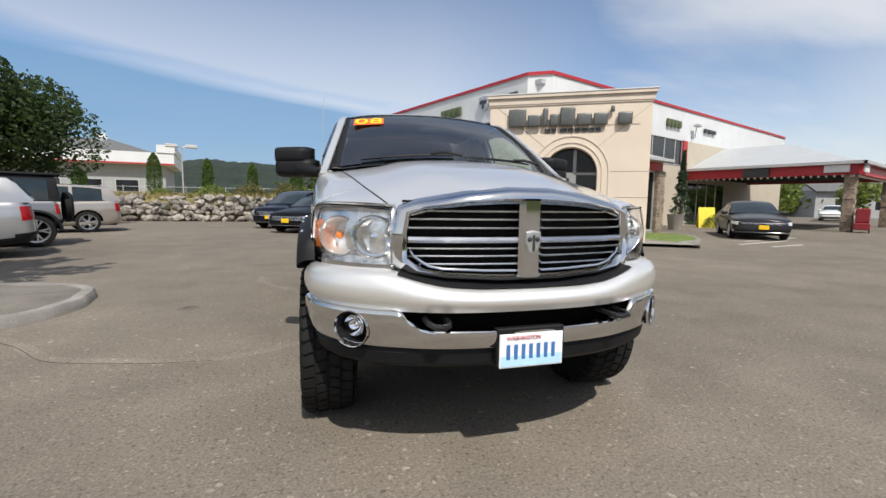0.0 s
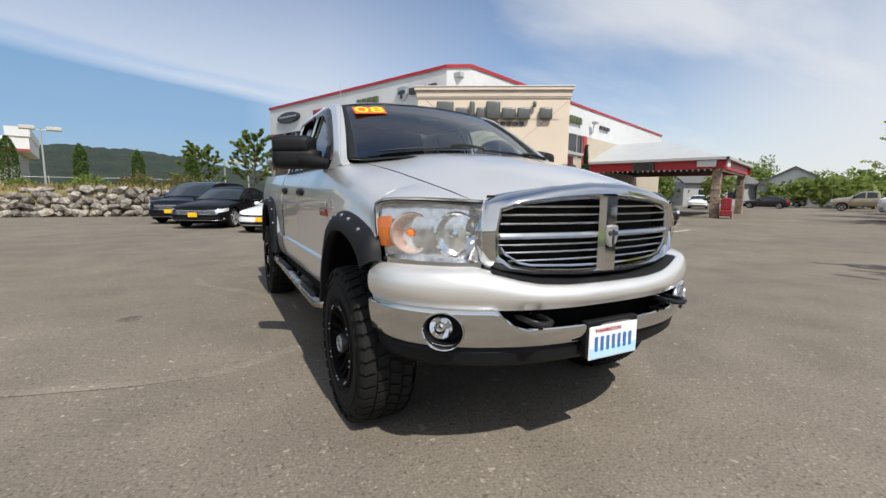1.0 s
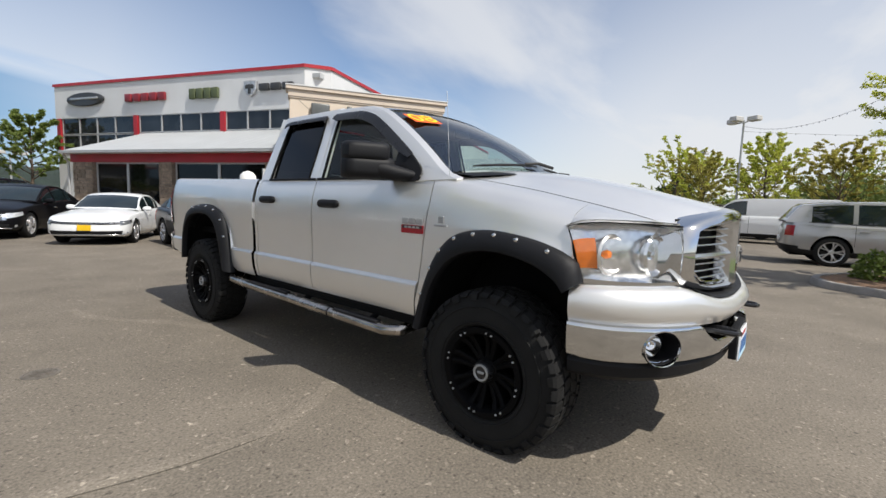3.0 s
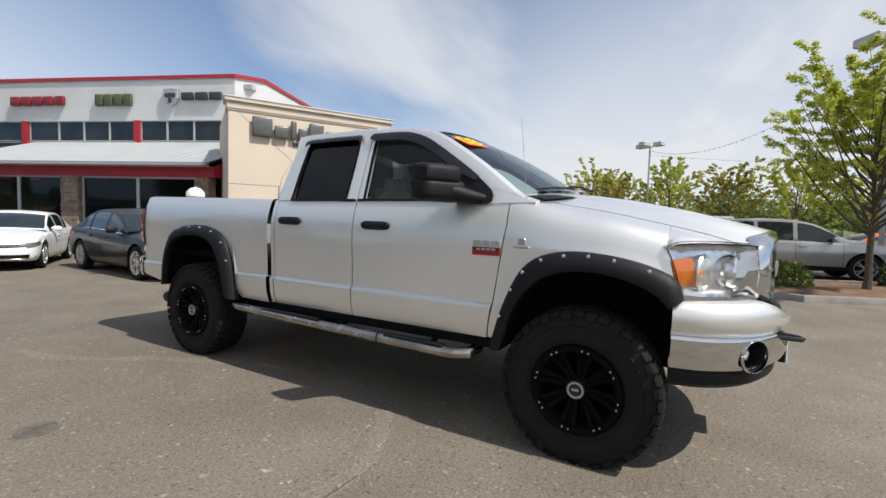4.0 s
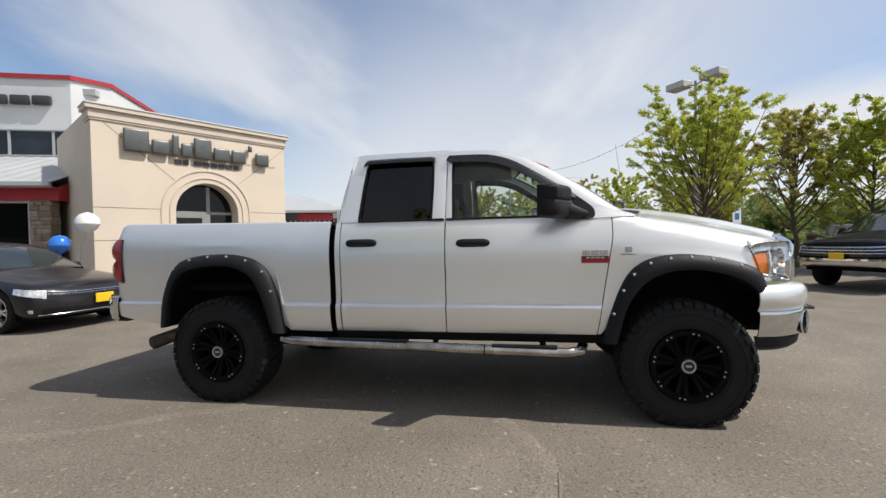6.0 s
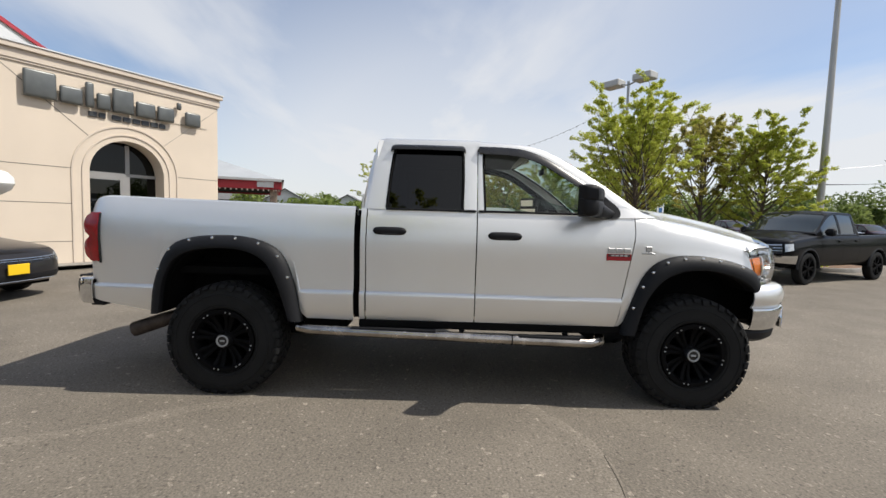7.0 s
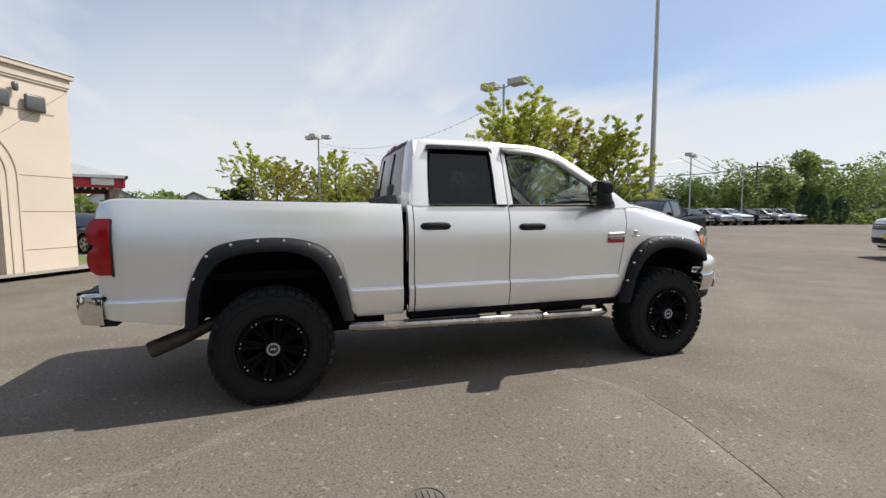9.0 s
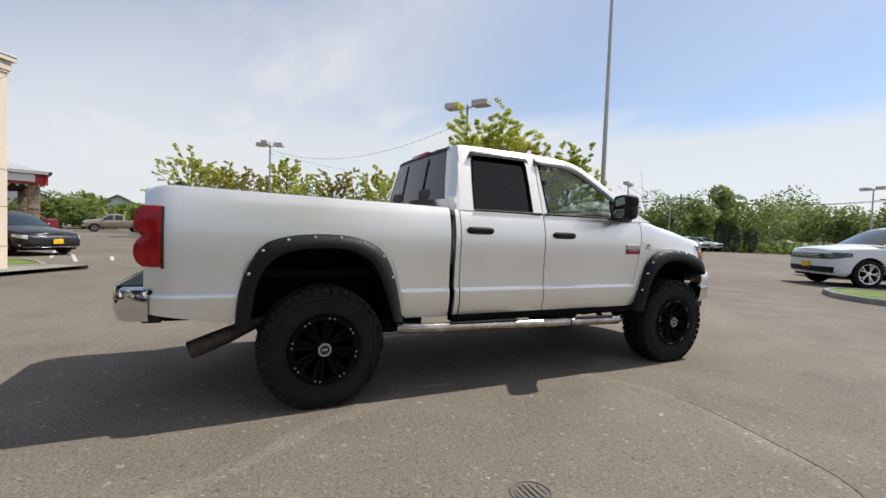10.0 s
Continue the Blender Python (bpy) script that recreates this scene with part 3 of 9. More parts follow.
def awning(y0, y1, swap, EAVE):
    def P(o, s, z):
        return Vector((s, -o, z)) if swap else Vector((-o, s, z))
    bm = bmesh.new()
    n = int((y1 - y0) / 0.45)
    rows = []
    for k in range(n * 3 + 1):
        s = y0 + (y1 - y0) * k / (n * 3)
        up = 0.03 if k % 3 == 0 else 0.0
        rows.append([P(0.0, s, 4.44 + up), P(EAVE, s, 3.06 + up)])
    loft(bm, rows)
    shell(bm, 0.02, (0, 0, 1))
    roof = bpart("awning_roof", bm, M["metal_roof"], "white standing-seam metal awning roof")
    bm = bmesh.new()
    d = [(EAVE, 3.07), (EAVE + 0.12, 3.08), (EAVE + 0.12, 2.97), (EAVE + 0.02, 2.95)]
    loft(bm, [[P(o, s, z) for o, z in d] for s in (y0 - 0.05, y1 + 0.05)], close=True)
    bpart("gutter", bm, M["frame_white"], "white gutter", roof)
    bm = bmesh.new()
    loft(bm, [[P(o, s, z) for o, z in ((EAVE - 0.32, 2.97), (EAVE - 0.32, 2.62), (EAVE - 0.5, 2.62), (EAVE - 0.5, 2.97))] for s in (y0, y1)], close=True)
    for s in (y0, y1):
        loft(bm, [[P(EAVE - 0.32, s, 2.98), P(EAVE - 0.32, s, 2.62)], [P(0.0, s, 4.36), P(0.0, s, 2.62)]])
    bpart("red_fascia", bm, M["red_trim"], "red fascia board", roof)
    bm = bmesh.new()
    loft(bm, [[P(EAVE, s, 2.965), P(0.1, s, 2.965)] for s in (y0, y1)])
    bpart("soffit", bm, M["white_wall"], "", roof)
    return roof


awning(-0.75, 10.6, False, 3.9)
awning(-1.6, 2.5, True, 4.7)


def shop_window(a, b, z0, z1, swap=False, off=3.42, name="shop_window"):
    def B(s0, s1, o0, o1, za, zb):
        return (s0, s1, -o1, -o0, za, zb) if swap else (-o1, -o0, s0, s1, za, zb)
    f = 0.06
    fr = bpart(name, boxes(B(a, a + f, off - 0.05, off + 0.05, z0, z1), B(b - f, b, off - 0.05, off + 0.05, z0, z1), B(a + f, b - f, off - 0.05, off + 0.05, z1 - f, z1), B(a + f, b - f, off - 0.05, off + 0.05, z0, z0 + f)), M["frame_white"])
    part("pane", boxes(B(a + f, b - f, off - 0.01, off + 0.01, z0 + f, z1 - f)), M["shop_glass"], fr, smooth=False)
    return fr


for a, b in ((0.0, 2.25), (2.25, 4.5), (5.3, 7.2), (7.2, 9.1)):
    shop_window(a, b, 0.2, 2.62)
shop_window(-0.4, 0.9, 0.2, 2.62, True, 4.25)
shop_window(0.9, 2.05, 0.2, 2.62, True, 4.25)
# the side that turns in beside the tower
fr = bpart("shop_window", boxes((-2.6, -2.54, -0.52, -0.45, 0.2, 2.6), (-1.2, -1.14, -0.52, -0.45, 0.2, 2.6), (-2.6, -1.2, -0.52, -0.45, 2.55, 2.6)), M["frame_white"])
part("pane", boxes((-2.54, -1.2, -0.49, -0.47, 0.2, 2.55)), M["shop_glass"], fr, smooth=False)
bpart("plinth", boxes((-3.5, -3.35, -0.3, 10.4, 0.0, 0.2), (-0.4, 2.1, -4.35, -4.2, 0.0, 0.2)), M["concrete_dark"])
for q in ((-3.5, 0.0, 10.2, 10.5, 0, 2.97), (2.3, 2.6, -4.0, 0, 0, 2.97)):
    bpart("end_wall", boxes(q), M["tan_wall"])


def stone_pier(x0, x1, y0, y1, z1, seed):
    """A pier faced with coursed ledge stones, each a piece of its own."""
    pier = bpart("stone_pier", boxes((x0 + 0.02, x1 - 0.02, y0 + 0.02, y1 - 0.02, 0, z1)), M["mortar"], "pier faced with tan ledge stone")
    rnd = random.Random(seed)
    z = 0.02
    while z < z1 - 0.05:
        h = rnd.uniform(0.09, 0.2)
        h = min(h, z1 - z)
        for face in range(2):
            a0, a1 = (y0, y1) if face == 0 else (x0, x1)
            a = a0
            while a < a1 - 0.03:
                w = min(rnd.uniform(0.16, 0.42), a1 - a)
                d = rnd.uniform(0.0, 0.03)
                if face == 0:
                    dims = (x0 - d, x0 + 0.06, a + 0.006, a + w - 0.006, z + 0.006, z + h - 0.006)
                else:
                    dims = (a + 0.006, a + w - 0.006, y0 - d, y0 + 0.06, z + 0.006, z + h - 0.006)
                part("stone", boxes(dims, bevel=0.008), M["ledge"], pier, smooth=False)
                a += w
        z += h


stone_pier(-3.6, -3.2, 4.55, 5.25, 2.62, 1)
stone_pier(-3.6, -3.2, -0.55, -0.05, 2.62, 2)
stone_pier(-3.6, -3.2, 9.2, 10.4, 2.62, 3)
stone_pier(2.05, 2.6, -4.45, -4.0, 2.62, 4)
bm = bmesh.new()
tube(bm, [(-4.0, 10.4, 2.95), (-3.75, 10.45, 2.6), (-3.72, 10.45, 0.1)], 0.05, 8)
bpart("downpipe", bm, M["frame_white"], "white downpipe")

# ---- entrance tower ----
TW, TH = 4.95, 4.72
tow_dir = Vector((8.79 - 4.55, 8.74 - 11.24, 0)).normalized()
TOW = Matrix.Translation((4.55, 11.24, 0)) @ Matrix.Rotation(math.atan2(tow_dir.y, tow_dir.x), 4, "Z")
tower = thing("entrance_tower", "cream stucco entrance tower with an arched doorway", "entrance tower", TOW)
AC, AR, AS = 2.61, 0.83, 2.23


def arch(r, n=20):
    return [(AC - r * math.cos(math.pi * k / n), AS + r * math.sin(math.pi * k / n)) for k in range(n + 1)]


# front wall with the arch cut through, in bands between the joints
bm = bmesh.new()
DEP = 0.5
ring = [(AC - AR, 0.1), (AC - AR, 1.2), *arch(AR), (AC + AR, 1.2), (AC + AR, 0.1)]
outer = []
for x, z in ring:
    if z <= 0.11:
        outer.append((0.0 if x < AC else TW, 0.0))
    elif z <= 1.21:
        outer.append((0.0 if x < AC else TW, 1.2))
    else:
        a = math.atan2(z - AS, x - AC)
        c, s = math.cos(a), math.sin(a)
        k = min((TW - AC) / c if c > 1e-6 else 9e9, AC / -c if c < -1e-6 else 9e9, (TH - AS) / s if s > 1e-6 else 9e9)
        outer.append((AC + k * c, AS + k * s))
# corners of the wall belong to the outline
for y in (0.0, DEP):
    rin = [bm.verts.new((x, y, z)) for x, z in ring]
    rout = [bm.verts.new((x, y, z)) for x, z in outer]
    for i in range(len(ring) - 1):
        bm.faces.new([rin[i], rin[i + 1], rout[i + 1], rout[i]])
    for cx in (0.0, TW):
        j = [i for i in range(len(outer) - 1) if (abs(outer[i][0] - cx) < 1e-4) != (abs(outer[i + 1][0] - cx) < 1e-4)][0]
        bm.faces.new([rout[j], rout[j + 1], bm.verts.new((cx, y, TH))])
loft(bm, [[Vector((x, y, z)) for x, z in ring] for y in (0, DEP)])
for x in (0, TW):
    loft(bm, [[Vector((x, 0, 0)), Vector((x, 0, TH))], [Vector((x, DEP, 0)), Vector((x, DEP, TH))]])
part("front_wall", bm, M["stucco"], tower, "cream stucco front wall", smooth=False)
part("side_wall", boxes((0.0, 0.25, DEP, 4.6, 0, TH - 0.05), (TW - 0.25, TW, DEP, 4.6, 0, TH - 0.05), (0.25, TW - 0.25, DEP, 4.6, TH - 0.5, TH - 0.35)), M["stucco"], tower, smooth=False)
for z0, z1, o in ((TH - 0.34, TH - 0.29, 0.03), (TH - 0.29, TH - 0.09, 0.05), (TH - 0.09, TH + 0.02, 0.11)):
    bm = bmesh.new()
    box(bm, -o, TW + o, -o, DEP + o, z0, z1, 0.008)
    part("cornice", bm, M["stucco_edge"], tower, "step of the stucco cornice", smooth=False)
part("cap_flashing", boxes((-0.13, TW + 0.13, -0.13, DEP + 0.13, TH + 0.021, TH + 0.05)), M["white_wall"], tower, smooth=False)
for r in (0.97, 1.17):
    bm = bmesh.new()
    path = [(AC - r, 0.1), (AC - r, 1.2), *arch(r), (AC + r, 1.2), (AC + r, 0.1)]
    loft(bm, [[Vector((AC + (x - AC) * k, -o, AS + (z - AS) * (k if z > AS else 1))) for k, o in ((0.985, -0.01), (0.985, 0.022), (1.015, 0.022), (1.015, -0.01))] for x, z in path])
    part("arch_moulding", bm, M["stucco_edge"], tower, "raised moulding round the arch")
for z in (2.28, 1.47, 0.6):
    for a, b in ((0.0, AC - 1.19), (AC + 1.19, TW)):
        part("control_joint", boxes((a, b, -0.002, 0.01, z - 0.008, z + 0.008)), M["mortar"], tower, smooth=False)
for s in (-1, 1):
    a, b = Vector((AC + s * 1.19 * 0.707, -0.002, AS + 1.19 * 0.707)), Vector((AC + s * 2.35, -0.002, TH - 0.38))
    d = Vector((0.006, 0, 0.006))
    bm = bmesh.new()
    bm.faces.new([bm.verts.new(a - d), bm.verts.new(a + Vector((0.006 * -s, 0, 0.006))), bm.verts.new(b + Vector((0.006 * -s, 0, 0.006))), bm.verts.new(b - d)])
    part("control_joint", bm, M["mortar"], tower, smooth=False)
part("control_joint", boxes((AC - 0.006, AC + 0.006, -0.002, 0.01, AS + 1.19, 4.36)), M["mortar"], tower, smooth=False)
# doorway: dark vestibule, aluminium doors and fanlight
part("vestibule", boxes((AC - 1.2, AC + 1.2, 2.6, 2.7, 0, 3.4), (AC - 1.2, AC - 1.1, DEP, 2.6, 0, 3.4), (AC + 1.1, AC + 1.2, DEP, 2.6, 0, 3.4), (AC - 1.2, AC + 1.2, DEP, 2.7, 3.4, 3.5)), M["red_trim"], tower, "dark red vestibule")
door = part("entrance_door", boxes((AC - AR, AC + AR, 0.3, 0.36, 2.2, 2.28), (AC - AR, AC - AR + 0.07, 0.3, 0.36, 0.1, 2.2), (AC + 0.1, AC + 0.2, 0.3, 0.36, 0.1, 3.0), (AC - AR + 0.07, AC + 0.1, 0.3, 0.36, 0.1, 0.3), (AC - AR + 0.07, AC + 0.1, 0.3, 0.36, 2.1, 2.2), (AC - 0.02, AC + 0.1, 0.3, 0.36, 0.3, 2.1)), M["door_frame"], tower, "white-framed glass entrance door", smooth=False)
part("pane", boxes((AC - AR + 0.07, AC - 0.02, 0.32, 0.34, 0.3, 2.1)), M["tint"], door, smooth=False)
part("side_pane", boxes((AC + 0.2, AC + AR, 0.32, 0.34, 0.1, 2.2)), M["tint"], door, smooth=False)
door.matrix_basis = pose(0, 0.13, 0)
bm = bmesh.new()
fan = [(AC - AR + 0.01, 2.28), *arch(AR - 0.01), (AC + AR - 0.01, 2.28)]
for y in (0.32, 0.34):
    cap(bm, [bm.verts.new((x, y, z)) for x, z in fan])
part("fanlight", bm, M["shop_glass"], door, smooth=False)
bm = bmesh.new()
tube(bm, [(AC - 0.1, 0.26, 0.9), (AC - 0.1, 0.24, 0.95), (AC - 0.1, 0.24, 1.25), (AC - 0.1, 0.26, 1.3)], 0.014, 6)
part("pull_handle", bm, M["chrome"], door)
bm = bmesh.new()
spin(bm, [(0.29, 0.0001), (0.288, 0.1), (0.3, 0.1)], 20, "y", (AC - 0.42, 0, 1.12))
part("door_decal", bm, M["frame_white"], door, "round pale decal")
part("door_notice", boxes((AC - 0.16, AC - 0.06, 0.3, 0.31, 1.45, 1.6)), M["plate_white"], door)
for a, b in ((-0.012, AC - AR - 0.2), (AC + AR + 0.2, TW + 0.012)):
    part("skirting", boxes((a, b, -0.014, 0.0, 0.0, 0.08)), M["concrete_dark"], tower, smooth=False)
# brand lettering stands as plain raised blocks
sign = part("name_sign", boxes((0.62, 4.62, -0.02, -0.012, 3.72, 3.728)), M["sign_grey"], tower, "large grey raised sign blocks", smooth=False)
x = 0.62
for w, z0, z1, gap in ((0.56, 3.7, 4.28, 0.05), (0.42, 3.7, 4.08, 0.05), (0.17, 3.7, 4.28, 0.05), (0.28, 3.7, 4.08, 0.04), (0.46, 3.7, 4.28, 0.05), (0.45, 3.7, 4.08, 0.05), (0.42, 3.7, 4.08, 0.07), (0.12, 4.08, 4.28, 0.1), (0.42, 3.7, 4.08, 0.0)):
    bm = bmesh.new()
    box(bm, x, x + w, -0.15, -0.05, z0, z1, 0.05, 3)
    part("sign_block", bm, M["sign_grey"], sign)
    x += w + gap
x = 1.78
for w in (0.17, 0.14, 0.06, 0.2, 0.18, 0.17, 0.17, 0.18, 0.15):
    if w > 0.1:
        part("small_sign_block", boxes((x, x + w, -0.04, 0.0, 3.52, 3.64), bevel=0.01), M["sign_dark"], sign, smooth=False)
    x += w + 0.035

# ---- signs on the long wall: plain shapes ----


def wall_block(name, label, y0, y1, z0, z1, m, n, gap, depth=0.12):
    """A row of n plain blocks that stands for lettering, from y1 down to y0 (it reads from the far end)."""
    s = thing(name, label, "sign", BLD)
    w = (y1 - y0 + gap) / n
    for k in range(n):
        bm = bmesh.new()
        box(bm, -depth - 0.04, -0.02, y0 + k * w, y0 + k * w + w - gap, z0, z1, min(0.04, (z1 - z0) / 5), 2)
        part("block", bm, m, s)
    return s


wall_block("wordmark_sign", "dark grey raised wordmark blocks on the white wall", 1.45, 3.3, 6.2, 6.52, M["sign_dark"], 3, 0.1)
wall_block("wordmark_sign", "olive green raised wordmark blocks on the white wall", 5.7, 7.5, 6.0, 6.5, M["sign_olive"], 4, 0.08)
wall_block("wordmark_sign", "red raised wordmark blocks on the white wall", 9.1, 11.9, 6.05, 6.45, M["sign_red"], 5, 0.12)
sh = thing("shield_sign", "silver and black shield-shaped emblem sign", "sign", BLD)
bm = bmesh.new()
outline = [(0.36, 0.32), (0.36, -0.05), (0.2, -0.28), (0.0, -0.36), (-0.2, -0.28), (-0.36, -0.05), (-0.36, 0.32), (0.0, 0.36)]
loft(bm, [[Vector((-d, 3.8 + a * s, 6.34 + b * s)) for a, b in outline] for d, s in ((0.02, 1.0), (0.12, 1.0), (0.16, 0.9), (0.165, 0.05))], close=True)
part("shield", bm, M["sign_silver"], sh, smooth=False)
bm = bmesh.new()
for s in (-1, 1):
    spin(bm, [(-0.19, 0.0001), (-0.185, 0.07), (-0.16, 0.11)], 14, "x", (0, 3.8 + s * 0.16, 6.4))
box(bm, -0.19, -0.16, 3.72, 3.88, 6.08, 6.5, 0.02)
part("inlay", bm, M["sign_dark"], sh)
ov = thing("oval_sign", "dark oval winged sign on the white wall", "sign", BLD)
bm = bmesh.new()
loft(bm, [[Vector((-d, 15.0 + 1.45 * s * math.cos(a), 6.33 + 0.36 * s * math.sin(a))) for a in (2 * math.pi * k / 28 for k in range(28))] for d, s in ((0.02, 1.0), (0.1, 1.0), (0.14, 0.92), (0.142, 0.02))], close=True)
part("oval", bm, M["sign_dark"], ov)
bm = bmesh.new()
box(bm, -0.17, -0.12, 13.9, 16.1, 6.3, 6.42, 0.03, 2)
part("bar", bm, M["sign_silver"], ov)
for nm, lab, x0, x1, z0, z1, m, n in (("wordmark_sign", "olive green raised wordmark blocks facing the drive-through", 11.0, 12.7, 5.95, 6.4, M["sign_olive"], 4), ("wordmark_sign", "dark grey raised wordmark blocks facing the drive-through", 15.9, 17.6, 6.05, 6.3, M["sign_dark"], 3), ("wordmark_sign", "dark grey raised wordmark blocks facing the drive-through", 1.6, 3.2, 6.2, 6.5, M["sign_dark"], 3)):
    s = thing(nm, lab, "sign", BLD)
    w = (x1 - x0 + 0.08) / n
    for k in range(n):
        bm = bmesh.new()
        box(bm, x0 + k * w, x0 + k * w + w - 0.08, -0.16, -0.02, z0, z1, 0.04, 2)
        part("block", bm, m, s)
wl_ = thing("wall_lamp", "grey floodlight on a short arm on the white wall", "lamp", BLD)
bm = bmesh.new()
tube(bm, [(14.3, 0.0, 5.6), (14.3, -0.25, 5.6), (14.3, -0.3, 6.2)], 0.04, 6)
box(bm, 14.1, 14.6, -0.5, -0.2, 6.2, 6.35, 0.02)
part("lamp_body", bm, M["pole"], wl_)

# ---- drive-through canopy ----
CE = 3.52
can = thing("drive_through_canopy", "white hipped canopy with a red fascia and stone-faced posts", "canopy", BLD)


cx0, cx1, cy0, cy1 = 13.95, 24.4, -8.4, -0.02
bm = bmesh.new()
ridge0, ridge1 = Vector((cx0 + 3.2, cy1, CE + 1.75)), Vector((cx1 - 3.2, cy1, CE + 1.75))
ra, rb_ = Vector(((cx0 + cx1) / 2 - 0.6, cy0 + 4.2, CE + 1.65)), Vector(((cx0 + cx1) / 2 + 0.6, cy0 + 4.2, CE + 1.65))
A, B, C, D = Vector((cx0, cy0, CE)), Vector((cx1, cy0, CE)), Vector((cx1, cy1, CE)), Vector((cx0, cy1, CE))
P1, P2 = Vector(((cx0 + cx1) / 2, cy0 + 4.6, CE + 1.7)), Vector(((cx0 + cx1) / 2, cy1, CE + 1.7))
for f in ((A, B, P1), (B, C, P2, P1), (D, A, P1, P2)):
    bm.faces.new([bm.verts.new(p) for p in f])
part("hipped_roof", shell(bm, 0.05, (0, 0, 1)), M["metal_roof"], can, "white metal hipped roof", smooth=False)
bm = bmesh.new()
for a, b in ((A, B), (B, C), (A, D)):
    d = (b - a).normalized()
    nrm = Vector((d.y, -d.x, 0))
    if nrm.dot(a - (A + C) / 2) < 0:
        nrm = -nrm
    loft(bm, [[p - nrm * 0.15 + Vector((0, 0, -0.03)), p - nrm * 0.12 + Vector((0, 0, -0.62)), p - nrm * 0.5 + Vector((0, 0, -0.62)), p - nrm * 0.5 + Vector((0, 0, -0.03))] for p in (a, b)], close=True)
part("red_fascia", bm, M["red_trim"], can, "red canopy fascia", smooth=False)
bm = bmesh.new()
for a, b in ((A, B), (B, C), (A, D)):
    d = (b - a)
    up = Vector((0, 0, 1))
    nrm = Vector((d.normalized().y, -d.normalized().x, 0))
    if nrm.dot(a - (A + C) / 2) < 0:
        nrm = -nrm
    loft(bm, [[p + nrm * o + up * z for o, z in ((-0.02, 0.04), (0.14, 0.05), (0.14, -0.1), (0.0, -0.12))] for p in (a, b)], close=True)
part("gutter", bm, M["frame_white"], can, smooth=False)
n = 26
bulb = None
for a, b in ((A, B), (D, A)):
    for k in range(n):
        p = a.lerp(b, (k + 0.5) / n)
        if bulb is None:
            bm = bmesh.new()
            spin(bm, [(-0.74, 0.0001), (-0.72, 0.05), (-0.64, 0.06), (-0.6, 0.03)], 6, "z")
            bulb = part("festoon_bulb", bm, M["balloon_white"], can, "round white bulb")
            ob = bulb
        else:
            ob = new("festoon_bulb", bulb.data)
            ob.parent = can
        ob.matrix_basis = pose(p.x + (0.35 if a is D else 0), p.y + (0.35 if a is A else 0), CE)
# near-black underside: the canopy's shade is put into the soffit's colour
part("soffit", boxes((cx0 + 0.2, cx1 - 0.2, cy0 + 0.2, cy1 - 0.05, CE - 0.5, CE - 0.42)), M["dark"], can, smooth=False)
part("dark_sign_panel", boxes((cx0 - 0.03, cx0 + 0.12, cy0 + 3.9, cy0 + 5.2, CE - 0.62, CE - 0.14), bevel=0.02), M["sign_dark"], can, "dark plain sign panel on the fascia", smooth=False)
part("white_end_panel", boxes((cx0 - 0.01, cx0 + 0.1, cy0 + 0.5, cy0 + 1.5, CE - 0.5, CE - 0.14), (cx0 + 0.4, cx0 + 1.4, cy0 - 0.01, cy0 + 0.1, CE - 0.5, CE - 0.14)), M["white_wall"], can, smooth=False)
for x in (cx0 + 0.62, cx1 - 0.5):
    pb = part("canopy_post", boxes((x - 0.22, x + 0.22, cy0 + 0.3, cy0 + 0.74, 0, CE - 0.6)), M["mortar"], can, "canopy post faced with ledge stone", smooth=False)
    rnd = random.Random(int(x * 10))
    z = 0.02
    while z < CE - 0.75:
        h = rnd.uniform(0.12, 0.24)
        for face in range(2):
            a = 0.0
            while a < 0.4:
                w = min(rnd.uniform(0.14, 0.3), 0.44 - a)
                d = rnd.uniform(0.005, 0.04)
                if face == 0:
                    dims = (x - 0.22 - d, x - 0.12, cy0 + 0.3 + a, cy0 + 0.3 + a + w - 0.012, z, z + h - 0.012)
                else:
                    dims = (x - 0.22 + a, x - 0.22 + a + w - 0.012, cy0 + 0.3 - d, cy0 + 0.4, z, z + h - 0.012)
                part("stone", boxes(dims, bevel=0.01), M["ledge"], pb, smooth=False)
                a += w
        z += h

# ---- the pickup: origin on the ground under the front axle, nose to -y ----
TYRE_R, HUB_Z = 0.44, 0.413


def flat_foot(bm):
    """Flatten a tyre where the truck's weight presses it on the ground."""
    for v in bm.verts:
        if v.co.z < 0.0:
            v.co.z = 0.0005 + 0.02 * v.co.z
    return bm


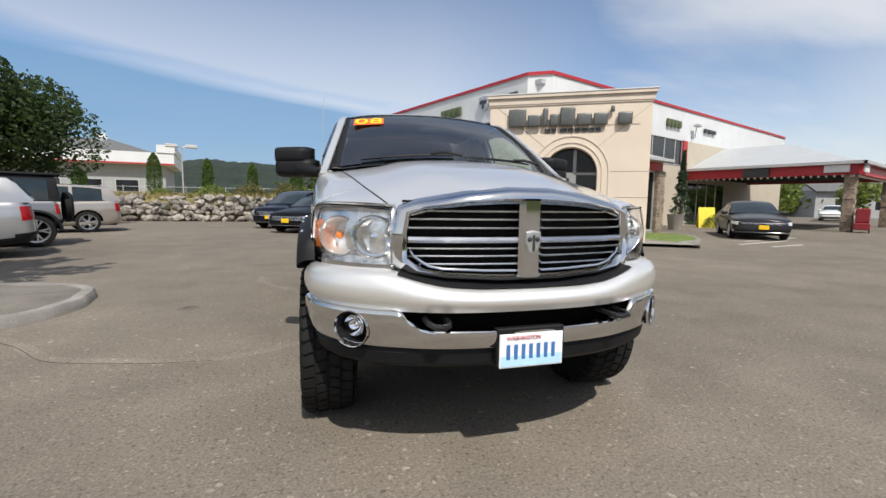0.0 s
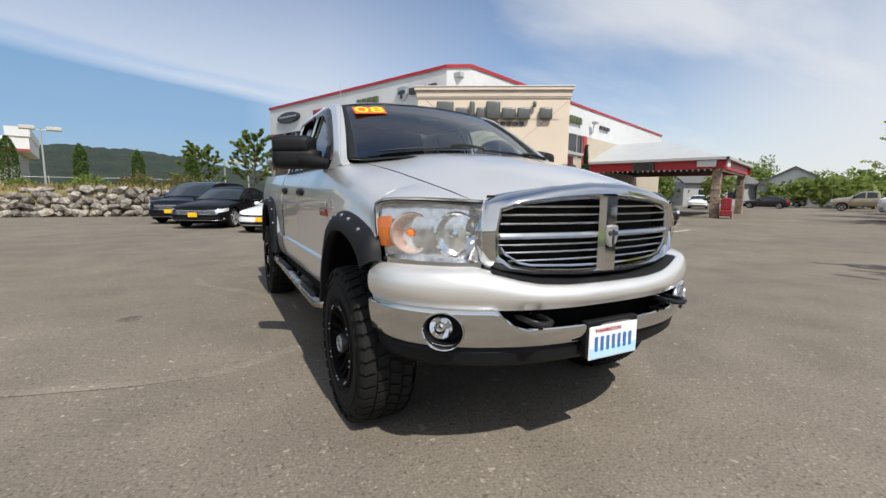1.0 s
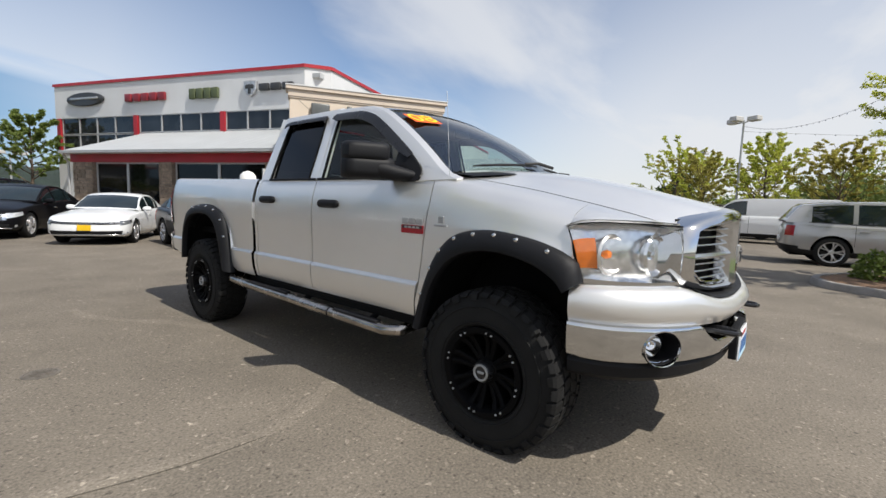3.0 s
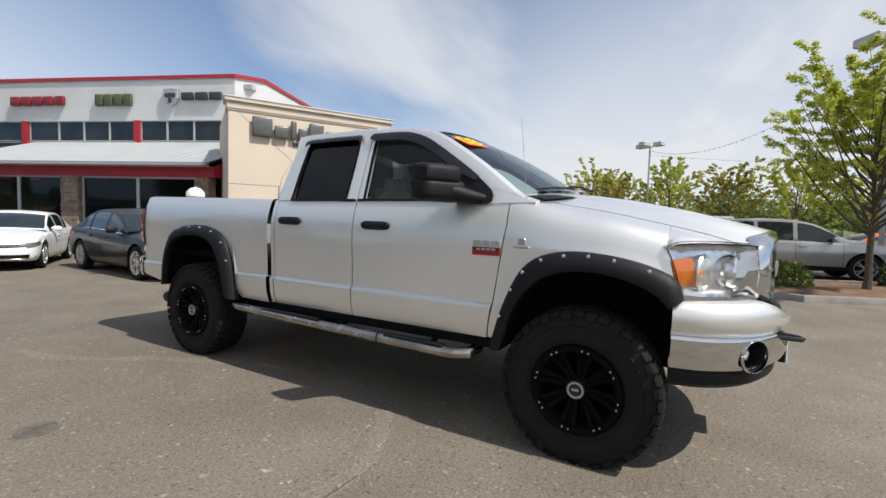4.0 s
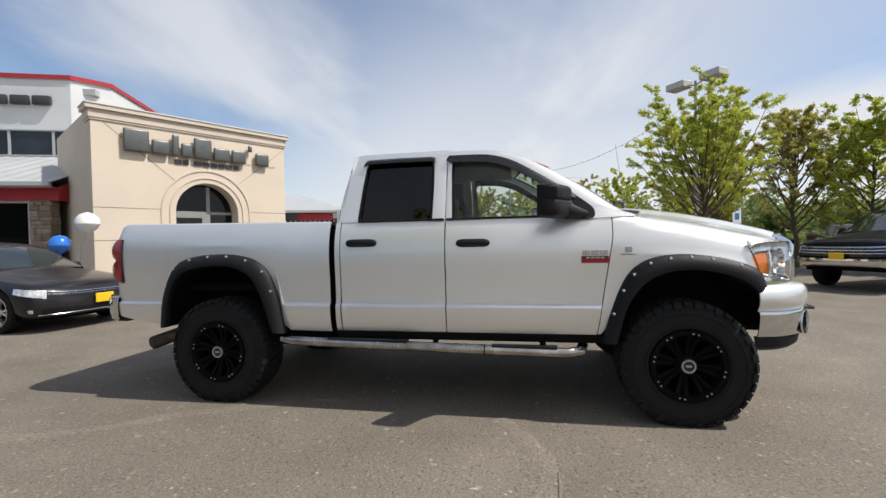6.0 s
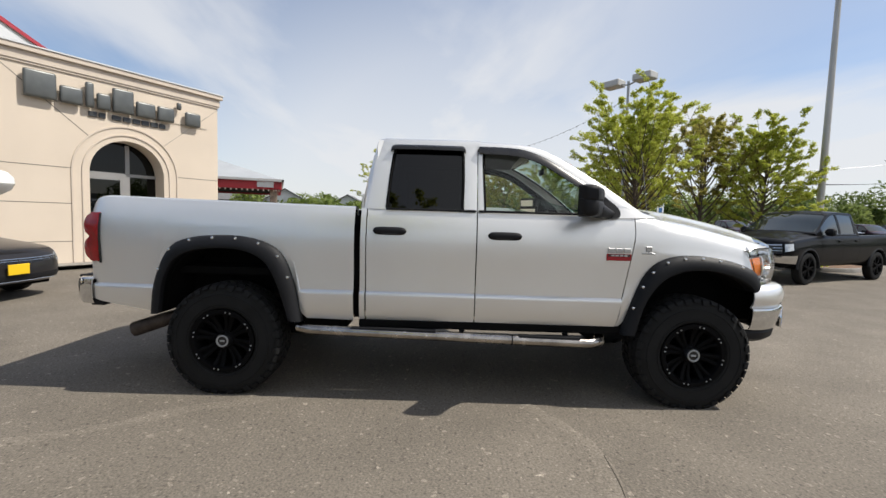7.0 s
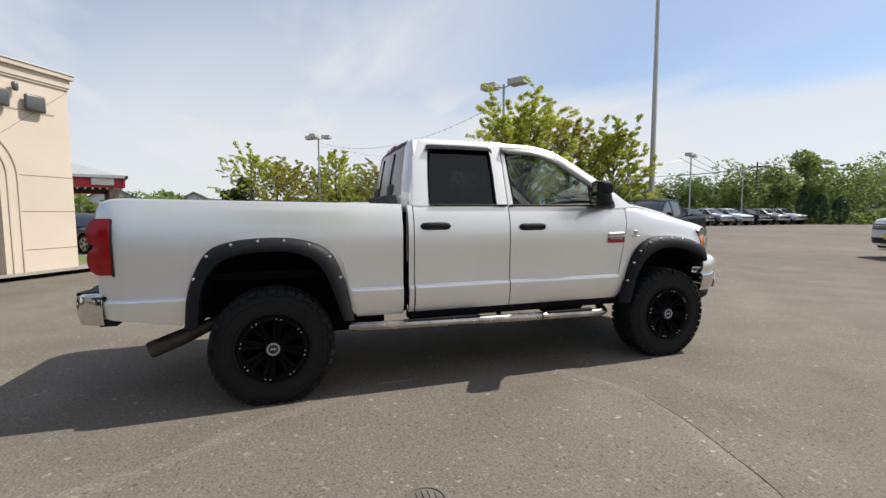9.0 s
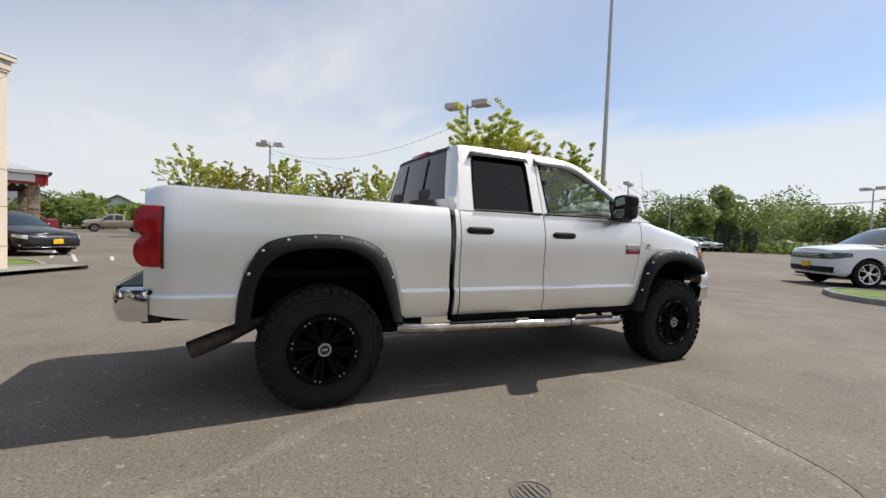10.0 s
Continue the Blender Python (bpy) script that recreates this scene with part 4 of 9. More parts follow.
def wheel_parts(parent, x_out, y, sgn, r=TYRE_R, width=0.3):
    """A mud-terrain tyre on a black bolted rim; the outer face looks to sgn x."""
    hub = Vector((0, y, HUB_Z))

    def X(u):
        return sgn * (x_out - u)

    bm = bmesh.new()
    prof = [(X(0.05), 0.235), (X(0.02), 0.243), (X(0.004), 0.258), (X(0.0), 0.3), (X(0.0), 0.345), (X(0.008), 0.385), (X(0.026), r - 0.02), (X(0.06), r - 0.014), (X(width / 2), r - 0.012),
            (X(width - 0.06), r - 0.014), (X(width - 0.026), r - 0.02), (X(width - 0.008), 0.385), (X(width), 0.32), (X(width - 0.03), 0.235)]
    spin(bm, prof, 60, "x", hub)
    # raised rings on the sidewall
    for q in (0.272, 0.352):
        spin(bm, [(X(0.002), q - 0.004), (X(-0.0035), q - 0.001), (X(-0.0035), q + 0.001), (X(0.002), q + 0.004)], 60, "x", hub)
    wheel = part("wheel", flat_foot(bm), M["rubber"], parent, "chunky off-road tyre on a matt black rim")
    # tread blocks: four staggered rows of lugs, the outer ones reaching over the shoulder onto the sidewall
    bm = bmesh.new()
    n = 40
    for row in range(4):
        for k in range(n):
            a = 2 * math.pi * (k + 0.5 * (row % 2)) / n
            u0 = 0.016 + row * (width - 0.032) / 4
            u1 = u0 + (width - 0.032) / 4 - 0.012
            da = math.pi / n * 0.74
            sk = 0.3 * da * (1 if row < 2 else -1)
            ring = []
            for rr in (r - 0.022, r):
                for uu, aa in ((u0, a - da + sk), (u1, a - da - sk), (u1, a + da - sk), (u0, a + da + sk)):
                    q = rr - (0.009 if (row == 0 and uu == u0) or (row == 3 and uu == u1) else 0)
                    ring.append(bm.verts.new((X(uu), y + q * math.cos(aa), HUB_Z + q * math.sin(aa))))
            for f in ((4, 5, 6, 7), (0, 1, 5, 4), (1, 2, 6, 5), (2, 3, 7, 6), (3, 0, 4, 7)):
                bm.faces.new([ring[i] for i in f])
            if row in (0, 3):
                long_ = 0.05 if k % 2 else 0.032
                side = (lambda u_: X(u_)) if row == 0 else (lambda u_: X(width - u_))
                outer_ = [(0.016, r - 0.009, 1.0), (0.003, r - 0.024, 1.0), (-0.002, r - long_, 0.85)]
                deep_ = [(0.03, r - 0.02, 1.0), (0.02, r - 0.03, 1.0), (0.008, r - long_ - 0.004, 0.85)]
                cols = [[Vector((side(u_), y + q * math.cos(a + s_ * da * w_), HUB_Z + q * math.sin(a + s_ * da * w_))) for u_, q, w_ in line_] for s_, line_ in ((-1, deep_), (-1, outer_), (1, outer_), (1, deep_))]
                loft(bm, cols)
                loft(bm, [[c_[-1] for c_ in cols[:2]], [cols[3][-1], cols[2][-1]]])
    part("tread", flat_foot(bm), M["rubber"], wheel, smooth=False)
    # rim: bolted outer ring, deep barrel and eight paired spokes
    bm = bmesh.new()
    spin(bm, [(X(0.02), 0.248), (X(0.0), 0.242), (X(0.0), 0.212), (X(0.012), 0.203), (X(0.07), 0.197), (X(0.14), 0.19), (X(0.16), 0.1), (X(0.16), 0.0)], 48, "x", hub)
    rim = part("rim", bm, M["rim_black"], wheel, "matt black rim with a ring of bolts")
    bm = bmesh.new()
    for k in range(8):
        a = 2 * math.pi * k / 8 + 0.2
        for s_ in (-1, 1):
            rows = []
            for q, u, ww, off in ((0.05, 0.052, 0.014, 0.12), (0.1, 0.05, 0.012, 0.15), (0.16, 0.04, 0.012, 0.14), (0.203, 0.014, 0.016, 0.15)):
                aa = a + s_ * off
                c, s = math.cos(aa), math.sin(aa)
                rows.append([Vector((X(uu), y + q * c - e * s, HUB_Z + q * s + e * c)) for uu, e in ((u + 0.06, -ww), (u + 0.004, -ww), (u, -ww * 0.6), (u, ww * 0.6), (u + 0.004, ww), (u + 0.06, ww))])
            loft(bm, rows)
        c, s = math.cos(a), math.sin(a)
        rows = [[Vector((X(uu), y + q * c - e * s, HUB_Z + q * s + e * c)) for uu, e in ((u + 0.05, -ww), (u, -ww), (u, ww), (u + 0.05, ww))] for q, u, ww in ((0.05, 0.06, 0.012), (0.12, 0.062, 0.018), (0.2, 0.05, 0.03))]
        loft(bm, rows)
    spin(bm, [(X(0.1), 0.075), (X(0.05), 0.072), (X(0.045), 0.066), (X(0.045), 0.05)], 24, "x", hub)
    part("spokes", bm, M["rim_black"], wheel)
    bm = bmesh.new()
    spin(bm, [(0, 0.0001), (0, 0.006), (sgn * 0.006, 0.005), (sgn * 0.007, 0.0001)], 6, "x")
    bolt = part("bolt", bm, M["pole"], wheel, "bright rim bolt")
    for k in range(16):
        a = 2 * math.pi * (k // 2) / 8 + 0.2 + (0.075 if k % 2 else -0.075)
        ob = bolt if k == 0 else new("bolt", bolt.data)
        ob.parent = wheel
        ob.matrix_basis = Matrix.Translation(hub + Vector((X(0.0), 0.222 * math.cos(a), 0.222 * math.sin(a))))
    bm = bmesh.new()
    spin(bm, [(X(0.06), 0.06), (X(0.015), 0.056), (X(0.006), 0.05), (X(0.004), 0.0001)], 20, "x", hub)
    part("hub_cap", bm, M["black_gloss"], wheel)
    bm = bmesh.new()
    spin(bm, [(X(0.008), 0.047), (X(-0.002), 0.044), (X(-0.002), 0.037), (X(0.004), 0.034)], 24, "x", hub)
    box(bm, min(X(0.0), X(0.006)), max(X(0.0), X(0.006)), y - 0.02, y + 0.02, HUB_Z - 0.006, HUB_Z + 0.008, 0.003)
    part("cap_ring", bm, M["pole"], wheel, "brushed centre cap ring")
    return wheel


# half width of the body by height
SIDE = [(0.55, 0.925), (0.60, 0.952), (0.66, 0.972), (0.74, 0.981), (0.793, 0.984), (0.804, 0.981), (0.818, 0.964), (0.90, 0.965), (1.0, 0.968), (1.12, 0.976), (1.20, 0.978), (1.28, 0.972), (1.35, 0.956), (1.40, 0.942), (1.455, 0.918)]
LEVELS = [0.55, 0.58, 0.62, 0.68, 0.74, 0.78, 0.793, 0.799, 0.805, 0.812, 0.819, 0.835, 0.86, 0.92, 1.0, 1.08, 1.16, 1.24, 1.3, 1.35, 1.39, 1.42, 1.44, 1.455]
FLARE_F_OUT = [(0.54, 0.545), (0.47, 0.80), (0.37, 1.02), (0.25, 1.125), (0.07, 1.165), (-0.13, 1.155), (-0.32, 1.115), (-0.455, 1.05), (-0.49, 0.955)]
FLARE_F_IN = [(0.45, 0.555), (0.38, 0.80), (0.27, 0.96), (0.14, 1.035), (-0.0, 1.058), (-0.13, 1.05), (-0.27, 1.015), (-0.375, 0.96), (-0.425, 0.905)]
FLARE_R_OUT = [(4.14, 0.60), (4.11, 0.85), (4.005, 1.1), (3.86, 1.185), (3.62, 1.215), (3.36, 1.2), (3.16, 1.11), (3.055, 0.90), (2.98, 0.57)]
FLARE_R_IN = [(4.05, 0.61), (4.01, 0.88), (3.92, 1.03), (3.79, 1.095), (3.6, 1.118), (3.41, 1.105), (3.26, 1.03), (3.165, 0.87), (3.07, 0.585)]


def hx(z):
    return lerp_path(SIDE, z)


def arch_z(path, y, low):
    """Height of an arch path over y, or low outside it."""
    pts = sorted(path)
    if y < pts[0][0] or y > pts[-1][0]:
        return low
    return max(low, lerp_path(pts, y))


def side_panel(bm, sgn, ys, low, top, inset=0.0):
    """A strip of body side: columns at ys from low(y) to top(y), following the body's profile; ys may be a function of height (list of pairs)."""
    rows = []
    for y in ys:
        z0, z1 = low(y), top(y)
        zs = [z0 + (z1 - z0) * (l - LEVELS[0]) / (LEVELS[-1] - LEVELS[0]) if z0 > 0.75 else max(z0, min(z1, l)) for l in LEVELS]
        rows.append([Vector((sgn * (hx(z) - inset), y, z)) for z in zs])
    loft(bm, rows)


def slanted_panel(bm, sgn, y_front, y_back, low, top, n=10, inset=0.0):
    """The same between two edges that lean: y_front(z) and y_back(z)."""
    rows = []
    for i in range(n + 1):
        row = []
        for l in LEVELS:
            z = low + (top - low) * (l - LEVELS[0]) / (LEVELS[-1] - LEVELS[0])
            z = max(low, min(top, l))
            y = y_front(z) + (y_back(z) - y_front(z)) * i / n
            row.append(Vector((sgn * (hx(z) - inset), y, z)))
        rows.append(row)
    loft(bm, rows)


truck = thing("pickup_truck", "silver lifted crew-cab pickup truck with black fender flares", "pickup truck")

# hood lines: centre height, and the gap to the fender
HOOD_MID = [(-0.86, 1.315), (-0.8, 1.34), (-0.65, 1.39), (-0.5, 1.428), (-0.16, 1.495), (0.1, 1.53), (0.3, 1.545), (0.5, 1.55)]
GAP_X = [(-0.86, 0.575), (-0.8, 0.60), (-0.6, 0.655), (-0.4, 0.695), (-0.1, 0.74), (0.2, 0.775), (0.5, 0.80)]
GAP_Z = [(-0.86, 1.195), (-0.8, 1.218), (-0.6, 1.278), (-0.4, 1.325), (-0.1, 1.39), (0.2, 1.44), (0.5, 1.475)]


def hood_z(x, y):
    """Domed hood with a raised middle."""
    g, c, e = lerp_path(GAP_X, y), lerp_path(HOOD_MID, y), lerp_path(GAP_Z, y)
    u = min(1, abs(x) / g)
    side = e + (c - e) * (1 - u ** 2.2) * 0.72
    dome = (c - e) * 0.28 * (1 - 1 / (1 + math.exp(-(u - 0.62) * 16)))
    return side + dome


bm = bmesh.new()
rows = []
for j in range(20):
    y = -0.84 + j * 1.24 / 19
    g = lerp_path(GAP_X, y) - 0.004
    row = []
    for i in range(-14, 15):
        x = g * i / 14
        yy = y + 0.085 * (1 - (x / g) ** 2) * (-1 if j == 19 else 0) * 0
        row.append(Vector((x, yy - (0.0 if j > 2 else 0.06 * (1 - (x / 0.6) ** 2) * (3 - j) / 3), hood_z(x, y))))
    rows.append(row)
rows.insert(0, [p + Vector((0, 0.012, -0.03)) for p in rows[0]])
loft(bm, rows)
part("hood", shell(bm, 0.02, (0, 0, 1)), M["silver"], truck, angle=60)

# fenders: from the hood gap over the shoulder, down to the wheel arch
HL_TOP = [(-0.80, 0.605, 1.226), (-0.735, 0.722, 1.232), (-0.62, 0.835, 1.235), (-0.51, 0.908, 1.234), (-0.455, 0.94, 1.228), (-0.405, 0.961, 1.205)]


def hl_top(y):
    return lerp_path([(a, b) for a, b, c in HL_TOP], y), lerp_path([(a, c) for a, b, c in HL_TOP], y)


def door_front(z):
    return 0.46 + max(0, (1.30 - z)) * 0.16 if z < 1.30 else 0.46


for sgn in (-1, 1):
    bm = bmesh.new()
    rows = []
    ys = [-0.80, -0.74, -0.67, -0.6, -0.52, -0.46, -0.43, -0.405, -0.404, -0.38, -0.33, -0.25, -0.15, -0.05, 0.05, 0.15, 0.25, 0.32, 0.38, 0.43, 0.47]
    for y in ys:
        gx, gz = lerp_path(GAP_X, y) + 0.004, lerp_path(GAP_Z, y) - 0.002
        row = [Vector((sgn * gx, y, gz - 0.02)), Vector((sgn * gx, y, gz))]
        if y <= -0.405:
            ox, oz = hl_top(y)
            dx = ox - gx
            ctrl = [(gx, gz), (gx + dx * 0.5, gz - (gz - oz) * 0.26), (gx + dx * 0.82, gz - (gz - oz) * 0.62), (ox, oz)]
            for xx, zz in resample(ctrl, 9)[1:]:
                row.append(Vector((sgn * xx, y, zz)))
            last = row[-1]
            row += [last + Vector((-sgn * 0.006 * k, 0.005 * k, -0.001 * k)) for k in range(1, 6)]
        else:
            q = max(0.0, (y - 0.3) / 0.17)
            lo = arch_z([(a_, b_ - 0.02) for a_, b_ in FLARE_F_OUT], y + 0.09 * q, 0.56)
            sx = lerp_path([(-0.42, 0.965), (-0.2, 0.974), (0.47, 0.976)], y)
            z9 = max(gz - 0.25, lo + 0.03)
            ctrl = [(gx, gz), (gx + (sx - gx) * 0.5, gz - 0.03), (gx + (sx - gx) * 0.82, gz - 0.075), (sx - 0.012, max(gz - 0.16, z9 + 0.06)), (sx, z9)]
            # towards the cab the section grows into the door's
            at_door = [(gx, gz), (gx + (0.916 - gx) * 0.55, gz - 0.006), (0.916, 1.452), (0.942, 1.40), (0.971, 1.285), (sx, z9)]
            w = max(0.0, min(1.0, (y - 0.12) / 0.33))
            w = w * w * (3 - 2 * w)
            for (xa, za), (xb, zb) in list(zip(resample(ctrl, 9), resample(at_door, 9)))[1:]:
                row.append(Vector((sgn * (xa + (xb - xa) * w), y, za + (zb - za) * w)))
            for k in range(1, 6):
                z = z9 + (lo - z9) * k / 5
                row.append(Vector((sgn * min(hx(z), sx + 0.004), y, z)))
            for v in row[2:]:
                if y == -0.404:
                    v.y -= 0.27 * max(0.0, 1.195 - v.z)
                if q > 0:
                    v.y = y + q * (door_front(v.z) - 0.005 - 0.47)
        rows.append(row)
    n_lamp = sum(1 for y in ys if y <= -0.405)
    loft(bm, rows[:n_lamp])
    loft(bm, rows[n_lamp:])
    part("fender", shell(bm, 0.015, (sgn, 0, 0.5)), M["silver"], truck, angle=60)

    # doors
    for name, yf, yb in (("front_door", lambda z: door_front(z) + 0.002, lambda z: 1.655), ("rear_door", lambda z: 1.664, lambda z: 2.497 if z > 0.9 else 2.497 - (0.9 - z) * 0.02)):
        bm = bmesh.new()
        slanted_panel(bm, sgn, yf, yb, 0.575, 1.452, 12)
        door = part(name, shell(bm, 0.03, (sgn, 0, 0)), M["silver"], truck)
        y0, z0 = ((1.32, 1.27) if name == "front_door" else (2.195, 1.285))
        bm = bmesh.new()
        xo = sgn * (hx(z0) + 0.018)
        tube(bm, [(xo - sgn * 0.012, y0 + 0.255 * u, z0) for u in (0.0, 0.03, 0.09, 0.2, 0.5, 0.8, 0.91, 0.97, 1.0)], [0.004, 0.018, 0.027, 0.031, 0.031, 0.031, 0.027, 0.018, 0.004], 14)
        for v in bm.verts:
            v.co.x = xo - sgn * 0.012 + (v.co.x - xo + sgn * 0.012) * 0.62
        h = part("door_handle", bm, M["black_plastic"], door, "black plastic door handle")
        bm = bmesh.new()
        box(bm, min(xo, xo + sgn * 0.004), max(xo, xo + sgn * 0.004), y0 + 0.07, y0 + 0.19, z0 - 0.024, z0 - 0.008, 0.002)
        part("handle_recess", bm, M["black_gloss"], h)
        # belt moulding
        bm = bmesh.new()
        ya, yb2 = (0.63, 1.65) if name == "front_door" else (1.67, 2.36)
        xb = sgn * 0.926
        box(bm, min(xb, xb + sgn * 0.012), max(xb, xb + sgn * 0.012), ya, yb2, 1.444, 1.462, 0.004)
        part("belt_moulding", bm, M["black_plastic"], door)
    # sill and cab corner
    bm = bmesh.new()
    slanted_panel(bm, sgn, lambda z: 2.505, lambda z: 2.545, 0.575, 1.452, 2)
    part("cab_corner", shell(bm, 0.03, (sgn, 0, 0)), M["silver"], truck)
    bm = bmesh.new()
    box(bm, min(sgn * 0.86, sgn * 0.955), max(sgn * 0.86, sgn * 0.955), 0.5, 2.55, 0.535, 0.6, 0.01)
    part("sill", bm, M["dark"], truck)


def cab_x(z):
    """Half width of the greenhouse."""
    return 0.918 - (z - 1.455) * 0.345


# pillars, roof rails and window frames
A_LINE = [(0.62, 1.43), (0.585, 1.445), (0.577, 1.478), (0.60, 1.522), (0.66, 1.572), (0.77, 1.65), (0.99, 1.795), (1.16, 1.895), (1.31, 1.945), (1.45, 1.958), (1.655, 1.962)]
A_OUT = [(0.30, 1.44), (0.36, 1.455), (0.43, 1.495), (0.55, 1.585), (0.72, 1.705), (0.95, 1.85), (1.13, 1.945), (1.30, 1.988), (1.47, 2.0), (1.655, 2.005)]


def sidept(sgn, y, z, out=0.0):
    return Vector((sgn * (cab_x(z) + out), y, z))


for sgn in (-1, 1):
    bm = bmesh.new()
    inner, outer = resample(A_LINE, 18), resample(A_OUT, 18)
    rows = []
    for (yi, zi), (yo, zo) in zip(inner, outer):
        front = Vector((sgn * (cab_x(zo) - 0.045), yo - 0.012, zo + 0.012))
        rows.append([sidept(sgn, yi, zi, -0.03), sidept(sgn, yi, zi, 0.009), sidept(sgn, (yi + yo) / 2, (zi + zo) / 2, 0.011), sidept(sgn, yo, zo, 0.0), front])
    loft(bm, rows)
    part("front_pillar", shell(bm, 0.012, (sgn, 0, 0)), M["silver"], truck)
    for ya, yb, yat, ybt in ((1.60, 1.657, 1.62, 1.657), (1.664, 1.765, 1.664, 1.768), (2.35, 2.5, 2.325, 2.455)):
        bm = bmesh.new()
        rows = []
        for k in range(7):
            z = 1.45 + 0.52 * k / 6
            a, b = ya + (yat - ya) * k / 6, yb + (ybt - yb) * k / 6
            rows.append([sidept(sgn, a, z, -0.03), sidept(sgn, a, z, 0.004), sidept(sgn, (a + b) / 2, z, 0.008), sidept(sgn, b, z, 0.004), sidept(sgn, b, z, -0.03)])
        loft(bm, rows)
        part("door_frame", bm, M["silver"], truck)
    bm = bmesh.new()
    rows = [[sidept(sgn, y, 1.945, -0.03), sidept(sgn, y, 1.947, 0.004), sidept(sgn, y, 1.975, 0.008), Vector((sgn * 0.725, y, 2.012)), Vector((sgn * 0.69, y, 2.024))] for y in (1.64, 1.85, 2.1, 2.3, 2.4, 2.45)]
    rows[-1] = [p + Vector((0, 0.0, -0.012)) for p in rows[-1]]
    loft(bm, rows)
    part("roof_rail", shell(bm, 0.01, (sgn, 0, 0)), M["silver"], truck)
    # rear corner pillar
    bm = bmesh.new()
    rows = []
    for k in range(9):
        z = 1.45 + 0.55 * k / 8
        y1 = 2.545 - 0.09 * (k / 8) ** 1.3
        a = 2.5 - 0.045 * k / 8
        rows.append([sidept(sgn, a, z, 0.004), sidept(sgn, y1 - 0.02, z, 0.0), sidept(sgn, y1 + 0.006, z, -0.03), Vector((sgn * (cab_x(z) - 0.13), y1 + 0.022, z))])
    loft(bm, rows)
    part("rear_pillar", shell(bm, 0.012, (sgn, 0, 0)), M["silver"], truck)
    # glass
    bm = bmesh.new()
    loft(bm, [[sidept(sgn, y, 1.45, -0.014), sidept(sgn, y, 1.7, -0.010), sidept(sgn, y, 1.95, -0.014)] for y in (1.76, 2.05, 2.36)])
    part("rear_side_window", bm, M["tint"], truck, "dark tinted rear side window")
    bm = bmesh.new()
    rows = []
    for (yi, zi) in resample(A_LINE[3:], 14):
        rows.append([sidept(sgn, yi, zi, -0.014), sidept(sgn, yi + (1.65 - yi) * 0.5, (zi + 1.45) / 2, -0.012), sidept(sgn, yi, 1.45, -0.014)])
    loft(bm, rows)
    fw = part("front_side_window", bm, M["side_glass"], truck)
    fw.visible_shadow = False
    # smoked rain guards over the side windows
    bm = bmesh.new()
    loft(bm, [[sidept(sgn, y, 1.968 - dn, 0.012), sidept(sgn, y, 1.952 - dn, 0.034), sidept(sgn, y, 1.928 - dn, 0.036)] for y, dn in ((1.758, 0.02), (1.768, 0.006), (1.79, 0.0), (2.05, -0.002), (2.31, 0.0), (2.335, 0.006), (2.347, 0.02))])
    part("rain_guard", shell(bm, 0.01, (sgn, 0, 0)), M["black_gloss"], truck, "smoked black rain guard")
    bm = bmesh.new()
    rows = []
    for (yi, zi) in resample([(0.70, 1.60)] + A_LINE[5:], 18):
        d = 0.034 * min(1.0, max(0.0, (yi - 0.7) / 0.12), max(0.0, 0.4 + (1.655 - yi) / 0.05))
        rows.append([sidept(sgn, yi - 0.006, zi + 0.008, 0.012), sidept(sgn, yi, zi - 0.012, 0.03), sidept(sgn, yi + 0.012, zi - 0.02 - d, 0.032)])
    loft(bm, rows)
    part("rain_guard", shell(bm, 0.01, (sgn, 0, 0)), M["black_gloss"], truck, "smoked black rain guard")
    bm = bmesh.new()
    tube(bm, [sidept(sgn, y, z, 0.0) for y, z in ((1.6, 1.46), (1.606, 1.6), (1.613, 1.75), (1.617, 1.88), (1.61, 1.93), (1.58, 1.95), (1.4, 1.95))], 0.011, 6)
    part("window_seal", bm, M["dark"], truck, "black rubber window seal")
    bm = bmesh.new()
    tube(bm, [sidept(sgn, y, z, 0.0) for y, z in ((1.772, 1.46), (1.769, 1.7), (1.773, 1.88), (1.785, 1.93), (1.82, 1.948), (2.05, 1.952), (2.27, 1.948), (2.31, 1.93), (2.325, 1.88), (2.343, 1.7), (2.356, 1.46))], 0.012, 6)
    part("window_seal", bm, M["dark"], truck, "black rubber window seal")

# roof, windscreen, cowl, rear wall of the cab
WS_BASE = [(-0.80, 0.455, 1.492), (-0.6, 0.36, 1.515), (-0.3, 0.285, 1.535), (0.0, 0.265, 1.545), (0.3, 0.285, 1.535), (0.6, 0.36, 1.515), (0.80, 0.455, 1.492)]
WS_TOP = [(-0.675, 1.19, 1.962), (-0.5, 1.145, 1.985), (-0.25, 1.115, 1.998), (0.0, 1.105, 2.003), (0.25, 1.115, 1.998), (0.5, 1.145, 1.985), (0.675, 1.19, 1.962)]
base, topc = resample(WS_BASE, 21), resample(WS_TOP, 21)


def ws_point(i, v, out=0.0):
    """A point of the windscreen: i of 0 to 20 across, v of 0 to 1 up."""
    a, b = Vector(base[i]), Vector(topc[i])
    return a.lerp(b, v) + Vector((0, -0.62, 0.78)) * (0.035 * 4 * v * (1 - v) + out)


